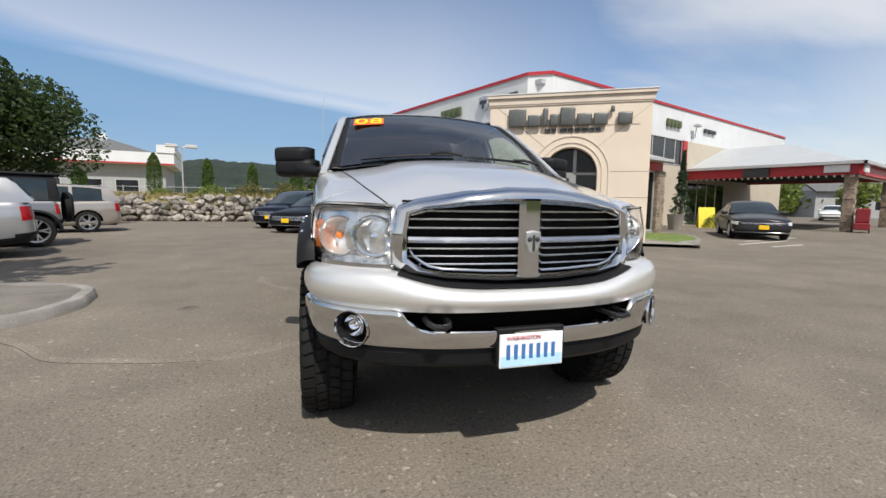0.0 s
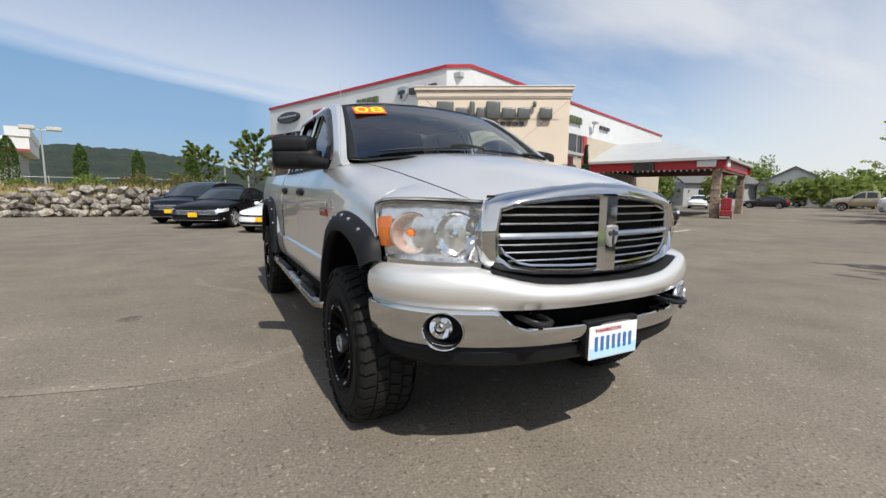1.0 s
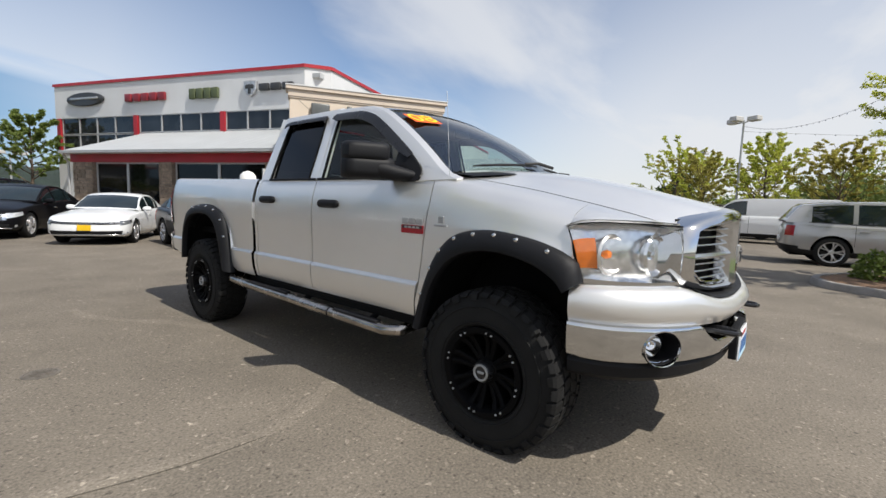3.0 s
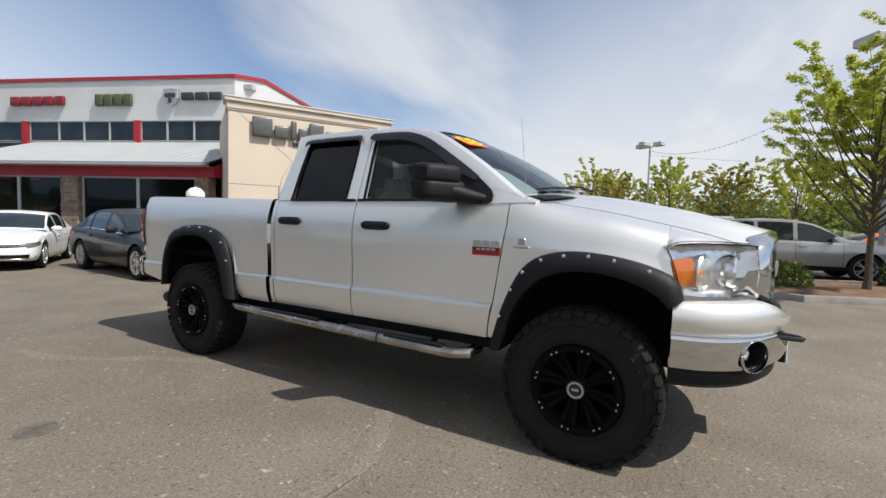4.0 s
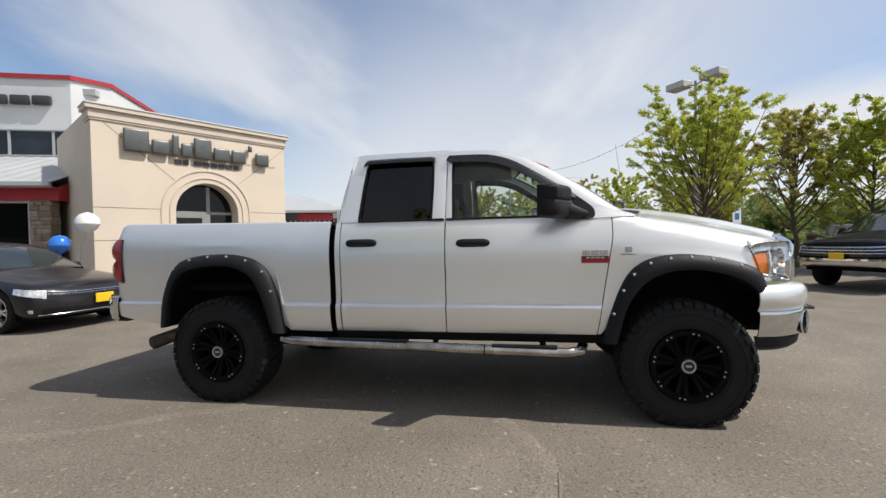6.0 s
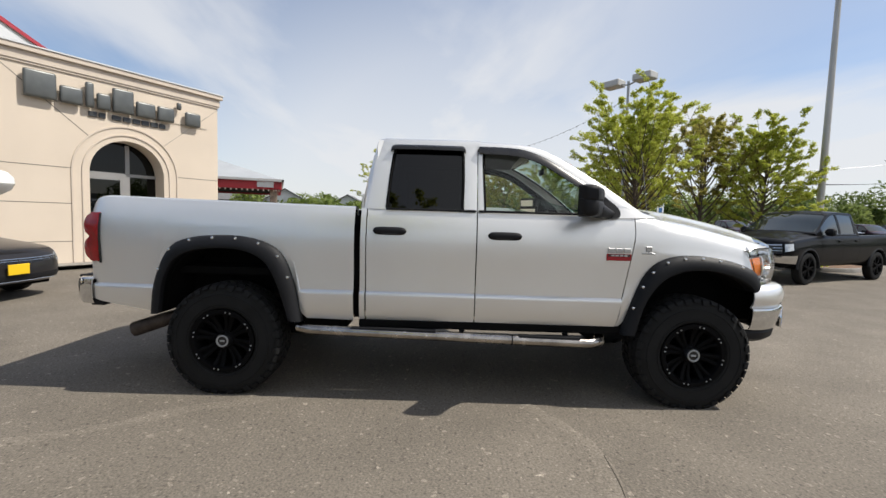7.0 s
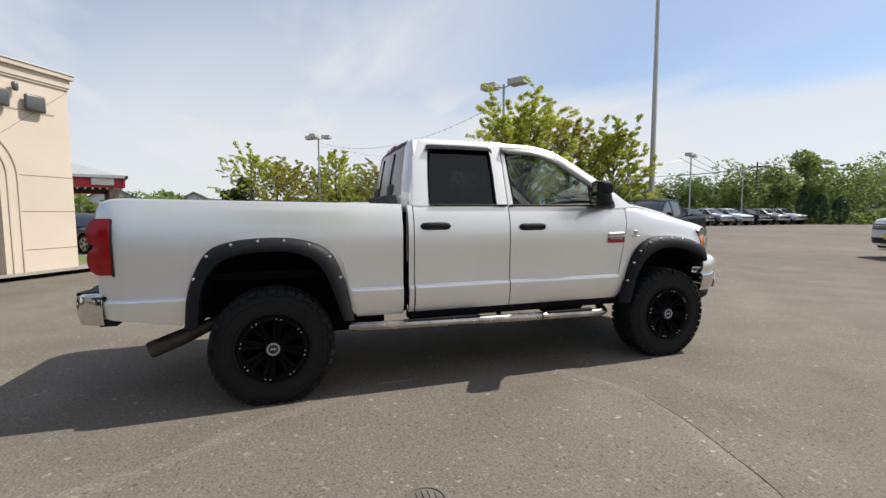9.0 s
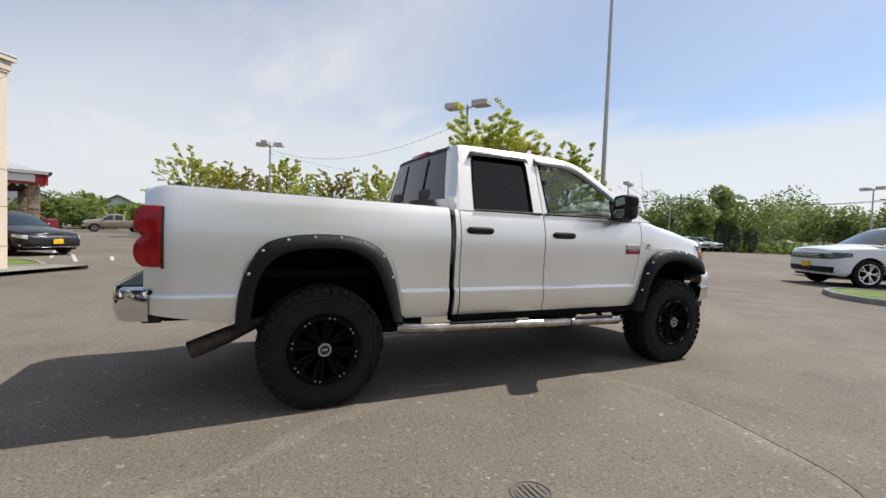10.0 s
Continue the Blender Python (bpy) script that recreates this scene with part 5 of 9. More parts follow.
bm = bmesh.new()
loft(bm, [[ws_point(i, v / 8) for i in range(21)] for v in range(9)])
ws = part("windscreen", bm, M["windscreen"], truck, "curved greenish windscreen glass")
ws.visible_shadow = False
bm = bmesh.new()
for i, sgn in ((0, -1), (20, 1)):
    loft(bm, [[ws_point(i, v / 8, 0.006) + Vector((sgn * 0.03, 0.01, -0.004)), ws_point(i, v / 8, 0.008), ws_point(i, v / 8, 0.004) + Vector((-sgn * 0.025, 0, 0))] for v in range(9)])
loft(bm, [[ws_point(i, v, 0.004) for i in range(21)] for v in (0.97, 1.01)])
part("windscreen_seal", bm, M["black_plastic"], truck)
bm = bmesh.new()
rows = []
for v in range(11):
    y = v / 10
    row = []
    for i in range(21):
        a = Vector(topc[i])
        x = a.x
        yb = 2.44 + 0.03 * (1 - (x / 0.68) ** 2)
        yy = a.y + (yb - a.y) * y
        z = 2.052 - 0.055 * (abs(x) / 0.68) ** 2.4
        lip = min(1, y / 0.25)
        zz = a.z + 0.004 + (z - a.z) * (1 - (1 - lip) ** 2.0)
        if y > 0.86:
            zz -= 0.035 * ((y - 0.86) / 0.14) ** 2
        row.append(Vector((x * (1 + 0.035 * math.sin(math.pi * y)), yy, zz)))
    rows.append(row)
loft(bm, rows)
part("roof", shell(bm, 0.015, (0, 0, 1)), M["silver"], truck)
bm = bmesh.new()
loft(bm, [[Vector(p) + Vector((0, dy, dz)) for p in base] for dy, dz in ((-0.16, -0.03), (-0.12, -0.022), (-0.02, -0.012), (0.02, -0.01), (0.1, -0.03))])
part("cowl", bm, M["black_plastic"], truck, "black plastic wiper cowl")
for x0, x1, v1 in ((-0.62, 0.02, 0.03), (0.1, 0.66, 0.025)):
    bm = bmesh.new()
    i0, i1 = 10 + round(x0 / 0.08), 10 + round(x1 / 0.08)
    pts = [ws_point(max(0, min(20, i0 + round((i1 - i0) * k / 8))), 0.03 + v1 * math.sin(math.pi * min(1, k / 8) * 0.55) * 0.7, 0.016) for k in range(9)]
    tube(bm, pts, [0.005, 0.009, 0.009, 0.01, 0.01, 0.009, 0.009, 0.008, 0.005], 6)
    e = pts[6]
    tube(bm, [e + Vector((0, 0, 0.01)), (e + pts[8]) / 2 + Vector((0, -0.06, 0.015)), pts[8] + Vector((0.03, -0.11, -0.01))], 0.011, 6)
    part("wiper", bm, M["black_plastic"], truck)
bm = bmesh.new()
rows = []
for k, z in enumerate((1.0, 1.4, 1.455, 1.5, 1.56)):
    rows.append([Vector((x, 2.552 + 0.02 * (1 - (x / 0.9) ** 2) - 0.06 * max(0, z - 1.455), z)) for x in (-0.9 + 0.1 * i for i in range(19))])
loft(bm, rows)
part("cab_back", shell(bm, 0.015, (0, 1, 0)), M["silver"], truck)
bm = bmesh.new()
rows = []
for k in range(6):
    z = 1.545 + 0.43 * k / 5
    w = cab_x(z) - 0.1
    y1 = 2.56 - 0.09 * ((z - 1.455) / 0.55) ** 1.3
    rows.append([Vector((w * i / 8, y1 + 0.024 * (1 - (i / 8) ** 2), z)) for i in range(-8, 9)])
loft(bm, rows)
part("rear_window", bm, M["rear_glass"], truck, "dark tinted sliding rear window")
bm = bmesh.new()
for x in (-0.27, 0.27):
    loft(bm, [[Vector((x + o, 2.56 - 0.09 * ((z - 1.455) / 0.55) ** 1.3 + 0.024 * (1 - (x / (cab_x(z) - 0.1)) ** 2) + dy, z)) for o, dy in ((-0.011, 0.001), (-0.011, 0.008), (0.011, 0.008), (0.011, 0.001))] for z in (1.56, 1.65, 1.75, 1.85, 1.94)])
loft(bm, [[r0 + Vector((0, 0.004, 0)) for r0 in rr] for rr in (rows[-1], [p + Vector((0, -0.012, 0.035)) for p in rows[-1]])])
part("rear_window_frame", bm, M["black_plastic"], truck)
bm = bmesh.new()
box(bm, -0.2, 0.2, 2.455, 2.5, 1.985, 2.03, 0.014, 2)
part("high_brake_lamp", bm, M["red_lens"], truck, "red high brake lamp")

# grille: chrome surround, cross bars, slats and a plain emblem


def gy(x):
    """Plan curve of the slats."""
    return -0.935 + 0.1 * (abs(x) / 0.6) ** 2


def gy_out(x):
    """Plan curve of the surround's outer edge."""
    return -0.935 + 0.125 * (abs(x) / 0.6) ** 2


G_OUT = [(-0.605, 1.225), (-0.5, 1.262), (-0.3, 1.302), (-0.1, 1.322), (0.1, 1.322), (0.3, 1.302), (0.5, 1.262), (0.605, 1.225), (0.636, 1.11), (0.632, 0.97), (0.57, 0.928), (0.4, 0.904), (0.15, 0.892), (-0.15, 0.892), (-0.4, 0.904), (-0.57, 0.928), (-0.632, 0.97), (-0.636, 1.11)]
G_IN = [(-0.534, 1.206), (-0.46, 1.228), (-0.28, 1.244), (-0.1, 1.252), (0.1, 1.252), (0.28, 1.244), (0.46, 1.228), (0.534, 1.206), (0.546, 1.1), (0.543, 1.0), (0.48, 0.958), (0.38, 0.942), (0.14, 0.933), (-0.14, 0.933), (-0.38, 0.942), (-0.48, 0.958), (-0.543, 1.0), (-0.546, 1.1)]
bm = bmesh.new()
rings = []
for t, dy in ((-0.14, 0.14), (-0.05, 0.07), (0.0, 0.02), (0.12, -0.008), (0.35, -0.026), (0.62, -0.03), (0.85, -0.012), (1.0, 0.012), (1.04, 0.09)):
    rings.append([Vector((xo + (xi - xo) * t, gy_out(xo) + (gy(xi) - gy_out(xo)) * max(0.0, min(1.0, t * 1.2)) + dy, zo + (zi - zo) * t + (-0.012 * t * (1 if zo > 1.2 else 0)))) for (xo, zo), (xi, zi) in zip(G_OUT, G_IN)])
loft(bm, rings, close=True)
part("grille_surround", bm, M["chrome"], truck, "wide chrome grille surround", angle=50)
bm = bmesh.new()
loft(bm, [[Vector((0.056 * k, gy(0.056 * k) + 0.085, z)) for z in (0.9, 1.0, 1.1, 1.26)] for k in range(-10, 11)])
part("grille_back", bm, M["dark"], truck)
bm = bmesh.new()
loft(bm, [[Vector((s * w, -0.94 + dy, z)) for s, w, dy in ((-1, 0.062, 0.07), (-1, 0.058, -0.006), (-1, 0.034, -0.028), (1, 0.034, -0.028), (1, 0.058, -0.006), (1, 0.062, 0.07))] for z in (0.915, 0.96, 1.05, 1.15, 1.262)])
part("grille_post", bm, M["chrome"], truck, "chrome vertical grille bar", angle=20)
for sgn in (-1, 1):
    bm = bmesh.new()
    xs = [sgn * (0.055 + (0.55 - 0.055) * k / 8) for k in range(9)]
    loft(bm, [[Vector((x, gy(x) + dy, 1.083 + dz)) for dy, dz in ((0.08, 0.012), (0.0, 0.013), (-0.012, 0.0), (0.0, -0.013), (0.08, -0.012))] for x in xs])
    part("grille_bar", bm, M["slat_chrome"], truck)
    for z in (1.212, 1.175, 1.136, 1.043, 1.009, 0.973):
        bm = bmesh.new()
        wmax = lerp_path([(0.96, 0.48), (1.0, 0.542), (1.1, 0.546), (1.2, 0.538), (1.225, 0.46)], z)
        xs = [sgn * (0.055 + (wmax - 0.055) * k / 8) for k in range(9)]
        loft(bm, [[Vector((x, gy(x) + dy, z + dz)) for dy, dz in ((0.034, 0.0025), (0.014, 0.0042), (0.01, 0.0), (0.014, -0.0042), (0.034, -0.0025))] for x in xs])
        part("grille_slat", bm, M["slat_chrome"], truck)
    bm = bmesh.new()
    tube(bm, [(sgn * q, gy(q) + 0.004, zz) for q, zz in ((0.54, 1.035), (0.523, 1.008), (0.46, 0.966), (0.4, 0.953), (0.2, 0.945), (0.06, 0.943))], 0.006, 6)
    part("corner_bar", bm, M["chrome"], truck, "bent chrome bar along the lower grille corner")
bm = bmesh.new()
shield = [(-0.036, 0.045), (-0.038, 0.0), (-0.022, -0.04), (0.0, -0.052), (0.022, -0.04), (0.038, 0.0), (0.036, 0.045), (0.0, 0.052)]
loft(bm, [[Vector((a_ * s_, -0.962 - d_, 1.077 + b_ * s_)) for a_, b_ in shield] for s_, d_ in ((1.0, -0.01), (1.0, 0.012), (0.88, 0.018), (0.05, 0.02))], close=True)
em = part("emblem", bm, M["sign_silver"], truck, "plain shield-shaped metal emblem")
bm = bmesh.new()
for s in (-1, 1):
    spin(bm, [(-0.99, 0.0001), (-0.987, 0.009), (-0.978, 0.014)], 10, "y", (s * 0.019, 0, 1.09))
box(bm, -0.006, 0.006, -0.988, -0.975, 1.035, 1.11, 0.003)
part("inlay", bm, M["sign_dark"], em)

# headlights
HL_PLAN = [(0.612, -0.812), (0.725, -0.748), (0.835, -0.638), (0.908, -0.54), (0.948, -0.452)]
for sgn in (-1, 1):
    plan = resample(HL_PLAN, 13)
    bm = bmesh.new()
    rows = []
    for k, (px, py) in enumerate(plan):
        u = k / 12
        zt = lerp_path([(0.0, 1.226), (0.4, 1.234), (0.75, 1.236), (0.9, 1.23), (1.0, 1.21)], u)
        zb = 0.95 - 0.004 * u + 0.012 * u * u
        row = []
        for v in range(9):
            t = v / 8
            bul = 0.02 * math.sin(math.pi * t) + 0.012 * math.sin(math.pi * u)
            lean = 0.07 * u ** 3 * (t - 0.25)
            row.append(Vector((sgn * (px + bul * 0.7 + lean * 0.1), py - bul * 0.7 + lean, zb + (zt - zb) * t)))
        rows.append(row)
    back = [[Vector((p.x - sgn * 0.055 * (1 - 0.5 * max(0, k - 9) / 3), p.y + 0.075 * (1 - 0.85 * max(0, k - 9) / 3), p.z)) for p in row] for k, row in enumerate(rows)]
    loft(bm, back)
    loft(bm, [[row[0] for row in rows], [row[0] for row in back]])
    loft(bm, [[row[-1] for row in rows], [row[-1] for row in back]])
    loft(bm, [rows[0], back[0]])
    hl = part("headlight", bm, M["reflector"], truck, "clear headlight with a chrome housing")
    bm = bmesh.new()
    loft(bm, rows)
    lens = part("lens", bm, M["lens"], hl)
    lens.visible_shadow = False
    bm = bmesh.new()
    loft(bm, [[row[0] + Vector((sgn * 0.005, -0.005, -0.006)), row[0] + Vector((sgn * 0.005, -0.005, 0.018))] for row in rows])
    part("lower_trim", bm, M["chrome"], hl)
    # a dark tube added to draw the shaded gap round the lens
    bm = bmesh.new()
    edge = [row[0] for row in rows] + rows[-1][1:] + [row[-1] for row in rows[::-1]][1:]
    tube(bm, [p + Vector((sgn * 0.001, 0, 0)) for p in edge], 0.0035, 5)
    part("gasket", bm, M["dark"], hl, "thin black line along the gap round the headlight")
    for px, py, rr, yaw in ((0.70, -0.738, 0.096, 28), (0.85, -0.588, 0.09, 46)):
        d = Vector((sgn * math.sin(radians(yaw)) * 0.35, -math.cos(radians(yaw) * 0.7), 0)).normalized()
        rot = d.to_track_quat("X", "Z").to_matrix()
        bm = bmesh.new()
        prof = [(0.0, rr + 0.008), (0.01, rr), (0.004, rr - 0.006), (-0.03, rr * 0.78), (-0.055, rr * 0.4), (-0.06, 0.02), (-0.03, 0.018), (-0.025, 0.0001)]
        spin(bm, prof, 24)
        for v in bm.verts:
            v.co = rot @ v.co + Vector((sgn * (px - 0.012), py + 0.022, 1.085))
        part("reflector_bowl", bm, M["satin_bowl"] if px > 0.8 else M["bowl"], hl, "round chrome reflector bowl")
        bm = bmesh.new()
        spin(bm, [(-0.05, 0.018), (-0.02, 0.022), (-0.005, 0.016), (0.0, 0.0001)], 16)
        for v in bm.verts:
            v.co = rot @ v.co + Vector((sgn * (px - 0.012), py + 0.022, 1.085))
        part("bulb_cover", bm, M["amber"] if px > 0.8 else M["bowl"], hl, "amber bulb cover" if px > 0.8 else "")
    bm = bmesh.new()
    loft(bm, [[p + Vector((-sgn * 0.012, 0.006, 0)) for p in rows[k][2:7]] for k in (10, 11, 12)])
    part("amber_reflector", shell(bm, 0.006, (sgn, 0, 0)), M["amber"], hl, "amber side reflector")

# front bumper
BP = [(0.0, -1.0), (0.2, -0.995), (0.4, -0.968), (0.58, -0.912), (0.72, -0.842), (0.83, -0.755), (0.91, -0.655), (0.955, -0.56), (0.977, -0.44)]


def bump_curve(n, lo=-0.975, hi=0.975):
    """Plan curve of the bumper with its outward way."""
    full = [(-a, b) for a, b in BP[:0:-1]] + BP
    pts = resample(full, n)
    out = []
    for i, (x, y) in enumerate(pts):
        (xa, ya), (xb, yb) = pts[max(0, i - 1)], pts[min(n - 1, i + 1)]
        d = Vector((yb - ya, -(xb - xa), 0)).normalized()
        out.append((Vector((x, y, 0)), d))
    return [o for o in out if lo <= o[0].x <= hi]


def bump_band(profile, lo=-0.98, hi=0.98):
    bm = bmesh.new()
    loft(bm, [[p + d * o + Vector((0, 0, z)) for o, z in profile] for p, d in bump_curve(61, lo, hi)])
    return bm


# the painted band dips in its middle, where the grille reaches down
BAND_DIP = [(0.0, 0.078), (0.25, 0.076), (0.4, 0.066), (0.5, 0.046), (0.6, 0.018), (0.68, 0.002), (0.74, 0.0)]
CHROME_TOP = [(0.0, 0.69), (0.46, 0.695), (0.51, 0.705), (0.55, 0.735), (0.58, 0.765), (0.61, 0.776), (1.0, 0.776)]
GRILLE_LOW = [(0.0, 0.905), (0.2, 0.908), (0.42, 0.925), (0.58, 0.955), (0.66, 0.99)]


def bump_loft(profile, lo=-0.98, hi=0.98):
    """Like bump_band, with a profile that changes along the bumper."""
    b = bmesh.new()
    loft(b, [[p + d * o + Vector((0, 0, z)) for o, z in profile(abs(p.x))] for p, d in bump_curve(61, lo, hi)])
    return b


def band_profile(x):
    k = lerp_path(BAND_DIP, x)
    return [(-0.16, 0.945 - k), (-0.09, 0.952 - k), (-0.035, 0.95 - k), (0.0, 0.938 - k * 0.97), (0.02, 0.915 - k * 0.88), (0.03, 0.885 - k * 0.7), (0.032, 0.85 - k * 0.45), (0.026, 0.815 - k * 0.2), (0.01, 0.79 - k * 0.08), (0.004, 0.775 - k * 0.06)]


def chrome_profile(x):
    top, low = lerp_path(CHROME_TOP, x), 0.6
    return [(-0.03, top + 0.004)] + [(o, low + (top - low) * f) for o, f in ((0.0, 1.03), (0.02, 1.0), (0.027, 0.95), (0.026, 0.68), (0.016, 0.34), (0.0, 0.08), (-0.02, 0.0), (-0.04, -0.02))]


def pad_profile(x):
    low, high = 0.953 - lerp_path(BAND_DIP, x), lerp_path(GRILLE_LOW, x)
    return [(-0.17, high), (-0.10, low + (high - low) * 0.6), (-0.06, low + (high - low) * 0.2), (-0.03, low + 0.004), (-0.012, low - 0.003)]


bumper = part("front_bumper", shell(bump_loft(band_profile), 0.01, (0, -1, 0.3)), M["silver"], truck, "silver-painted upper front bumper")
# the chrome lower bumper is open where the fog lamps sit
bm = bmesh.new()
loft(bm, [[p + d * o + Vector((0, 0, z)) for o, z in resample(chrome_profile(abs(p.x)), 26)] for p, d in bump_curve(181, -0.98, 0.98)])
fog_at = [min(bump_curve(61), key=lambda o: abs(o[0].x - sgn * 0.79)) for sgn in (-1, 1)]


def fog_r(co):
    """Distance from the nearest fog lamp's middle, in its own oval measure."""
    p, d = min(fog_at, key=lambda o: (o[0] - co).length)
    q = co - p - Vector((0, 0, 0.683))
    return math.hypot(q.dot(Vector((-d.y, d.x, 0))) / 1.12, q.z), p, d


bmesh.ops.delete(bm, geom=[f for f in bm.faces if fog_r(f.calc_center_median())[0] < 0.079], context="FACES")
for v in bm.verts:
    rr, p, d = fog_r(v.co)
    if v.is_boundary and 1e-4 < rr < 0.1 and abs(v.co.z - 0.683) < 0.085:
        t = Vector((-d.y, d.x, 0))
        q = v.co - p - Vector((0, 0, 0.683))
        v.co += t * q.dot(t) * (0.08 / rr - 1)
        v.co.z = 0.683 + q.z * 0.08 / rr
part("bumper_chrome", shell(bm, 0.008, (0, -1, 0.3)), M["chrome"], bumper, "chrome lower front bumper")
part("bumper_slot", bump_band([(0.0, 0.79), (-0.12, 0.785), (-0.13, 0.735), (-0.13, 0.66), (-0.03, 0.655)], -0.62, 0.62), M["dark"], bumper)
part("top_step_pad", bump_loft(pad_profile, -0.62, 0.62), M["black_plastic"], bumper, "black plastic step pad")
part("air_dam", shell(bump_band([(-0.03, 0.60), (-0.02, 0.58), (-0.03, 0.53), (-0.06, 0.505), (-0.1, 0.5)], -0.98, 0.98), 0.01, (0, -1, 0.3)), M["black_plastic"], bumper, "black plastic air dam")
for sgn in (-1, 1):
    p, d = min(bump_curve(61), key=lambda o: abs(o[0].x - sgn * 0.79))
    rot = d.to_track_quat("X", "Z").to_matrix()
    def seat_in(b, shift=0.0, wide=1.12):
        """Set a turned part into the bumper's corner."""
        for v in b.verts:
            v.co.y *= wide
            v.co = rot @ v.co + p + side_way * shift + Vector((0, 0, 0.683))
        return b

    side_way = rot @ Vector((0, 1, 0))
    if side_way.x * sgn < 0:
        side_way = -side_way
    bm = bmesh.new()
    spin(bm, [(0.02, 0.0785), (0.0, 0.076), (-0.05, 0.07), (-0.075, 0.066), (-0.076, 0.0001)], 28)
    bez = part("fog_recess", seat_in(bm), M["black_plastic"], bumper, "dark oval fog lamp recess")
    bm = bmesh.new()
    spin(bm, [(0.018, 0.0855), (0.029, 0.083), (0.028, 0.079), (0.015, 0.0775)], 28)
    part("fog_ring", seat_in(bm), M["chrome"], bez)
    bm = bmesh.new()
    spin(bm, [(-0.07, 0.054), (-0.03, 0.053), (-0.028, 0.049), (-0.045, 0.04), (-0.062, 0.022), (-0.064, 0.013), (-0.045, 0.012), (-0.04, 0.0001)], 24)
    part("fog_lamp", seat_in(bm, 0.02, 1.0), M["bowl"], bez, "round chrome fog lamp")
    bm = bmesh.new()
    x = sgn * 0.44
    tube(bm, [(x - 0.045, -0.9, 0.735), (x - 0.045, -1.005, 0.735), (x - 0.03, -1.045, 0.733), (x, -1.055, 0.732), (x + 0.03, -1.045, 0.733), (x + 0.045, -1.005, 0.735), (x + 0.045, -0.9, 0.735)], 0.013, 8)
    part("tow_hook", bm, M["black_gloss"], bumper, "black tow hook")
# number plate: plain bars where the number stands
plate = part("number_plate", boxes((-0.175, 0.135, -1.036, -1.028, 0.522, 0.676), bevel=0.003), M["plate_white"], truck, "white and pale blue number plate")
plate_back = part("plate_holder", boxes((-0.185, 0.145, -1.027, -0.99, 0.53, 0.70), bevel=0.004), M["black_plastic"], truck, "black plate holder")
part("plate_band", boxes((-0.168, 0.128, -1.0385, -1.037, 0.53, 0.578)), M["plate_sky"], plate)
words("WASHINGTON", 0.024, 0.001, M["plate_red"], plate, pose(-0.06, -1.039, 0.657, 90, 0, 0))
for k in range(7):
    x = -0.143 + k * 0.0365
    part("plate_bar", boxes((x, x + 0.017, -1.0405, -1.039, 0.562, 0.63), bevel=0.0005), M["plate_blue"], plate, "dark blue plain bar")

# flares, arch liners
for sgn in (-1, 1):
    for name, po, pi in (("front", FLARE_F_OUT, FLARE_F_IN), ("rear", FLARE_R_OUT, FLARE_R_IN)):
        o, i = resample(po, 34), resample(pi, 34)
        bm = bmesh.new()
        rows = []
        for (ya, za), (yb, zb) in zip(o, i):
            def at(t, x):
                return Vector((sgn * x, ya + (yb - ya) * t, za + (zb - za) * t))
            rows.append([at(-0.02, 0.955), at(0.0, 0.985), at(0.12, 1.012), at(0.4, 1.035), at(0.75, 1.045), at(0.95, 1.042), at(1.0, 1.03), at(1.0, 0.93)])
        loft(bm, rows)
        flare = part("fender_flare", bm, M["black_plastic"], truck, "black bolt-on fender flare")
        for k in ((5, 9, 12, 15, 18, 21, 24, 28) if name == "front" else (6, 9, 12, 15, 18, 21, 24, 27)):
            (ya, za), (yb, zb) = o[k], i[k]
            bm = bmesh.new()
            spin(bm, [(0, 0.012), (sgn * 0.012, 0.011), (sgn * 0.015, 0.006), (sgn * 0.015, 0.0001)], 8, "x", (sgn * 1.012, ya + (yb - ya) * 0.2, za + (zb - za) * 0.2))
            part("flare_bolt", bm, M["chrome"], flare)
        bm = bmesh.new()
        loft(bm, [[Vector((sgn * x, y, z)) for x in (1.0, 0.8, 0.6)] for y, z in i])
        loft(bm, [[Vector((sgn * 0.6, y, z)) for y, z in i], [Vector((sgn * 0.6, y, 0.5)) for y, z in i]])
        part("wheel_arch_liner", bm, M["dark"], truck)

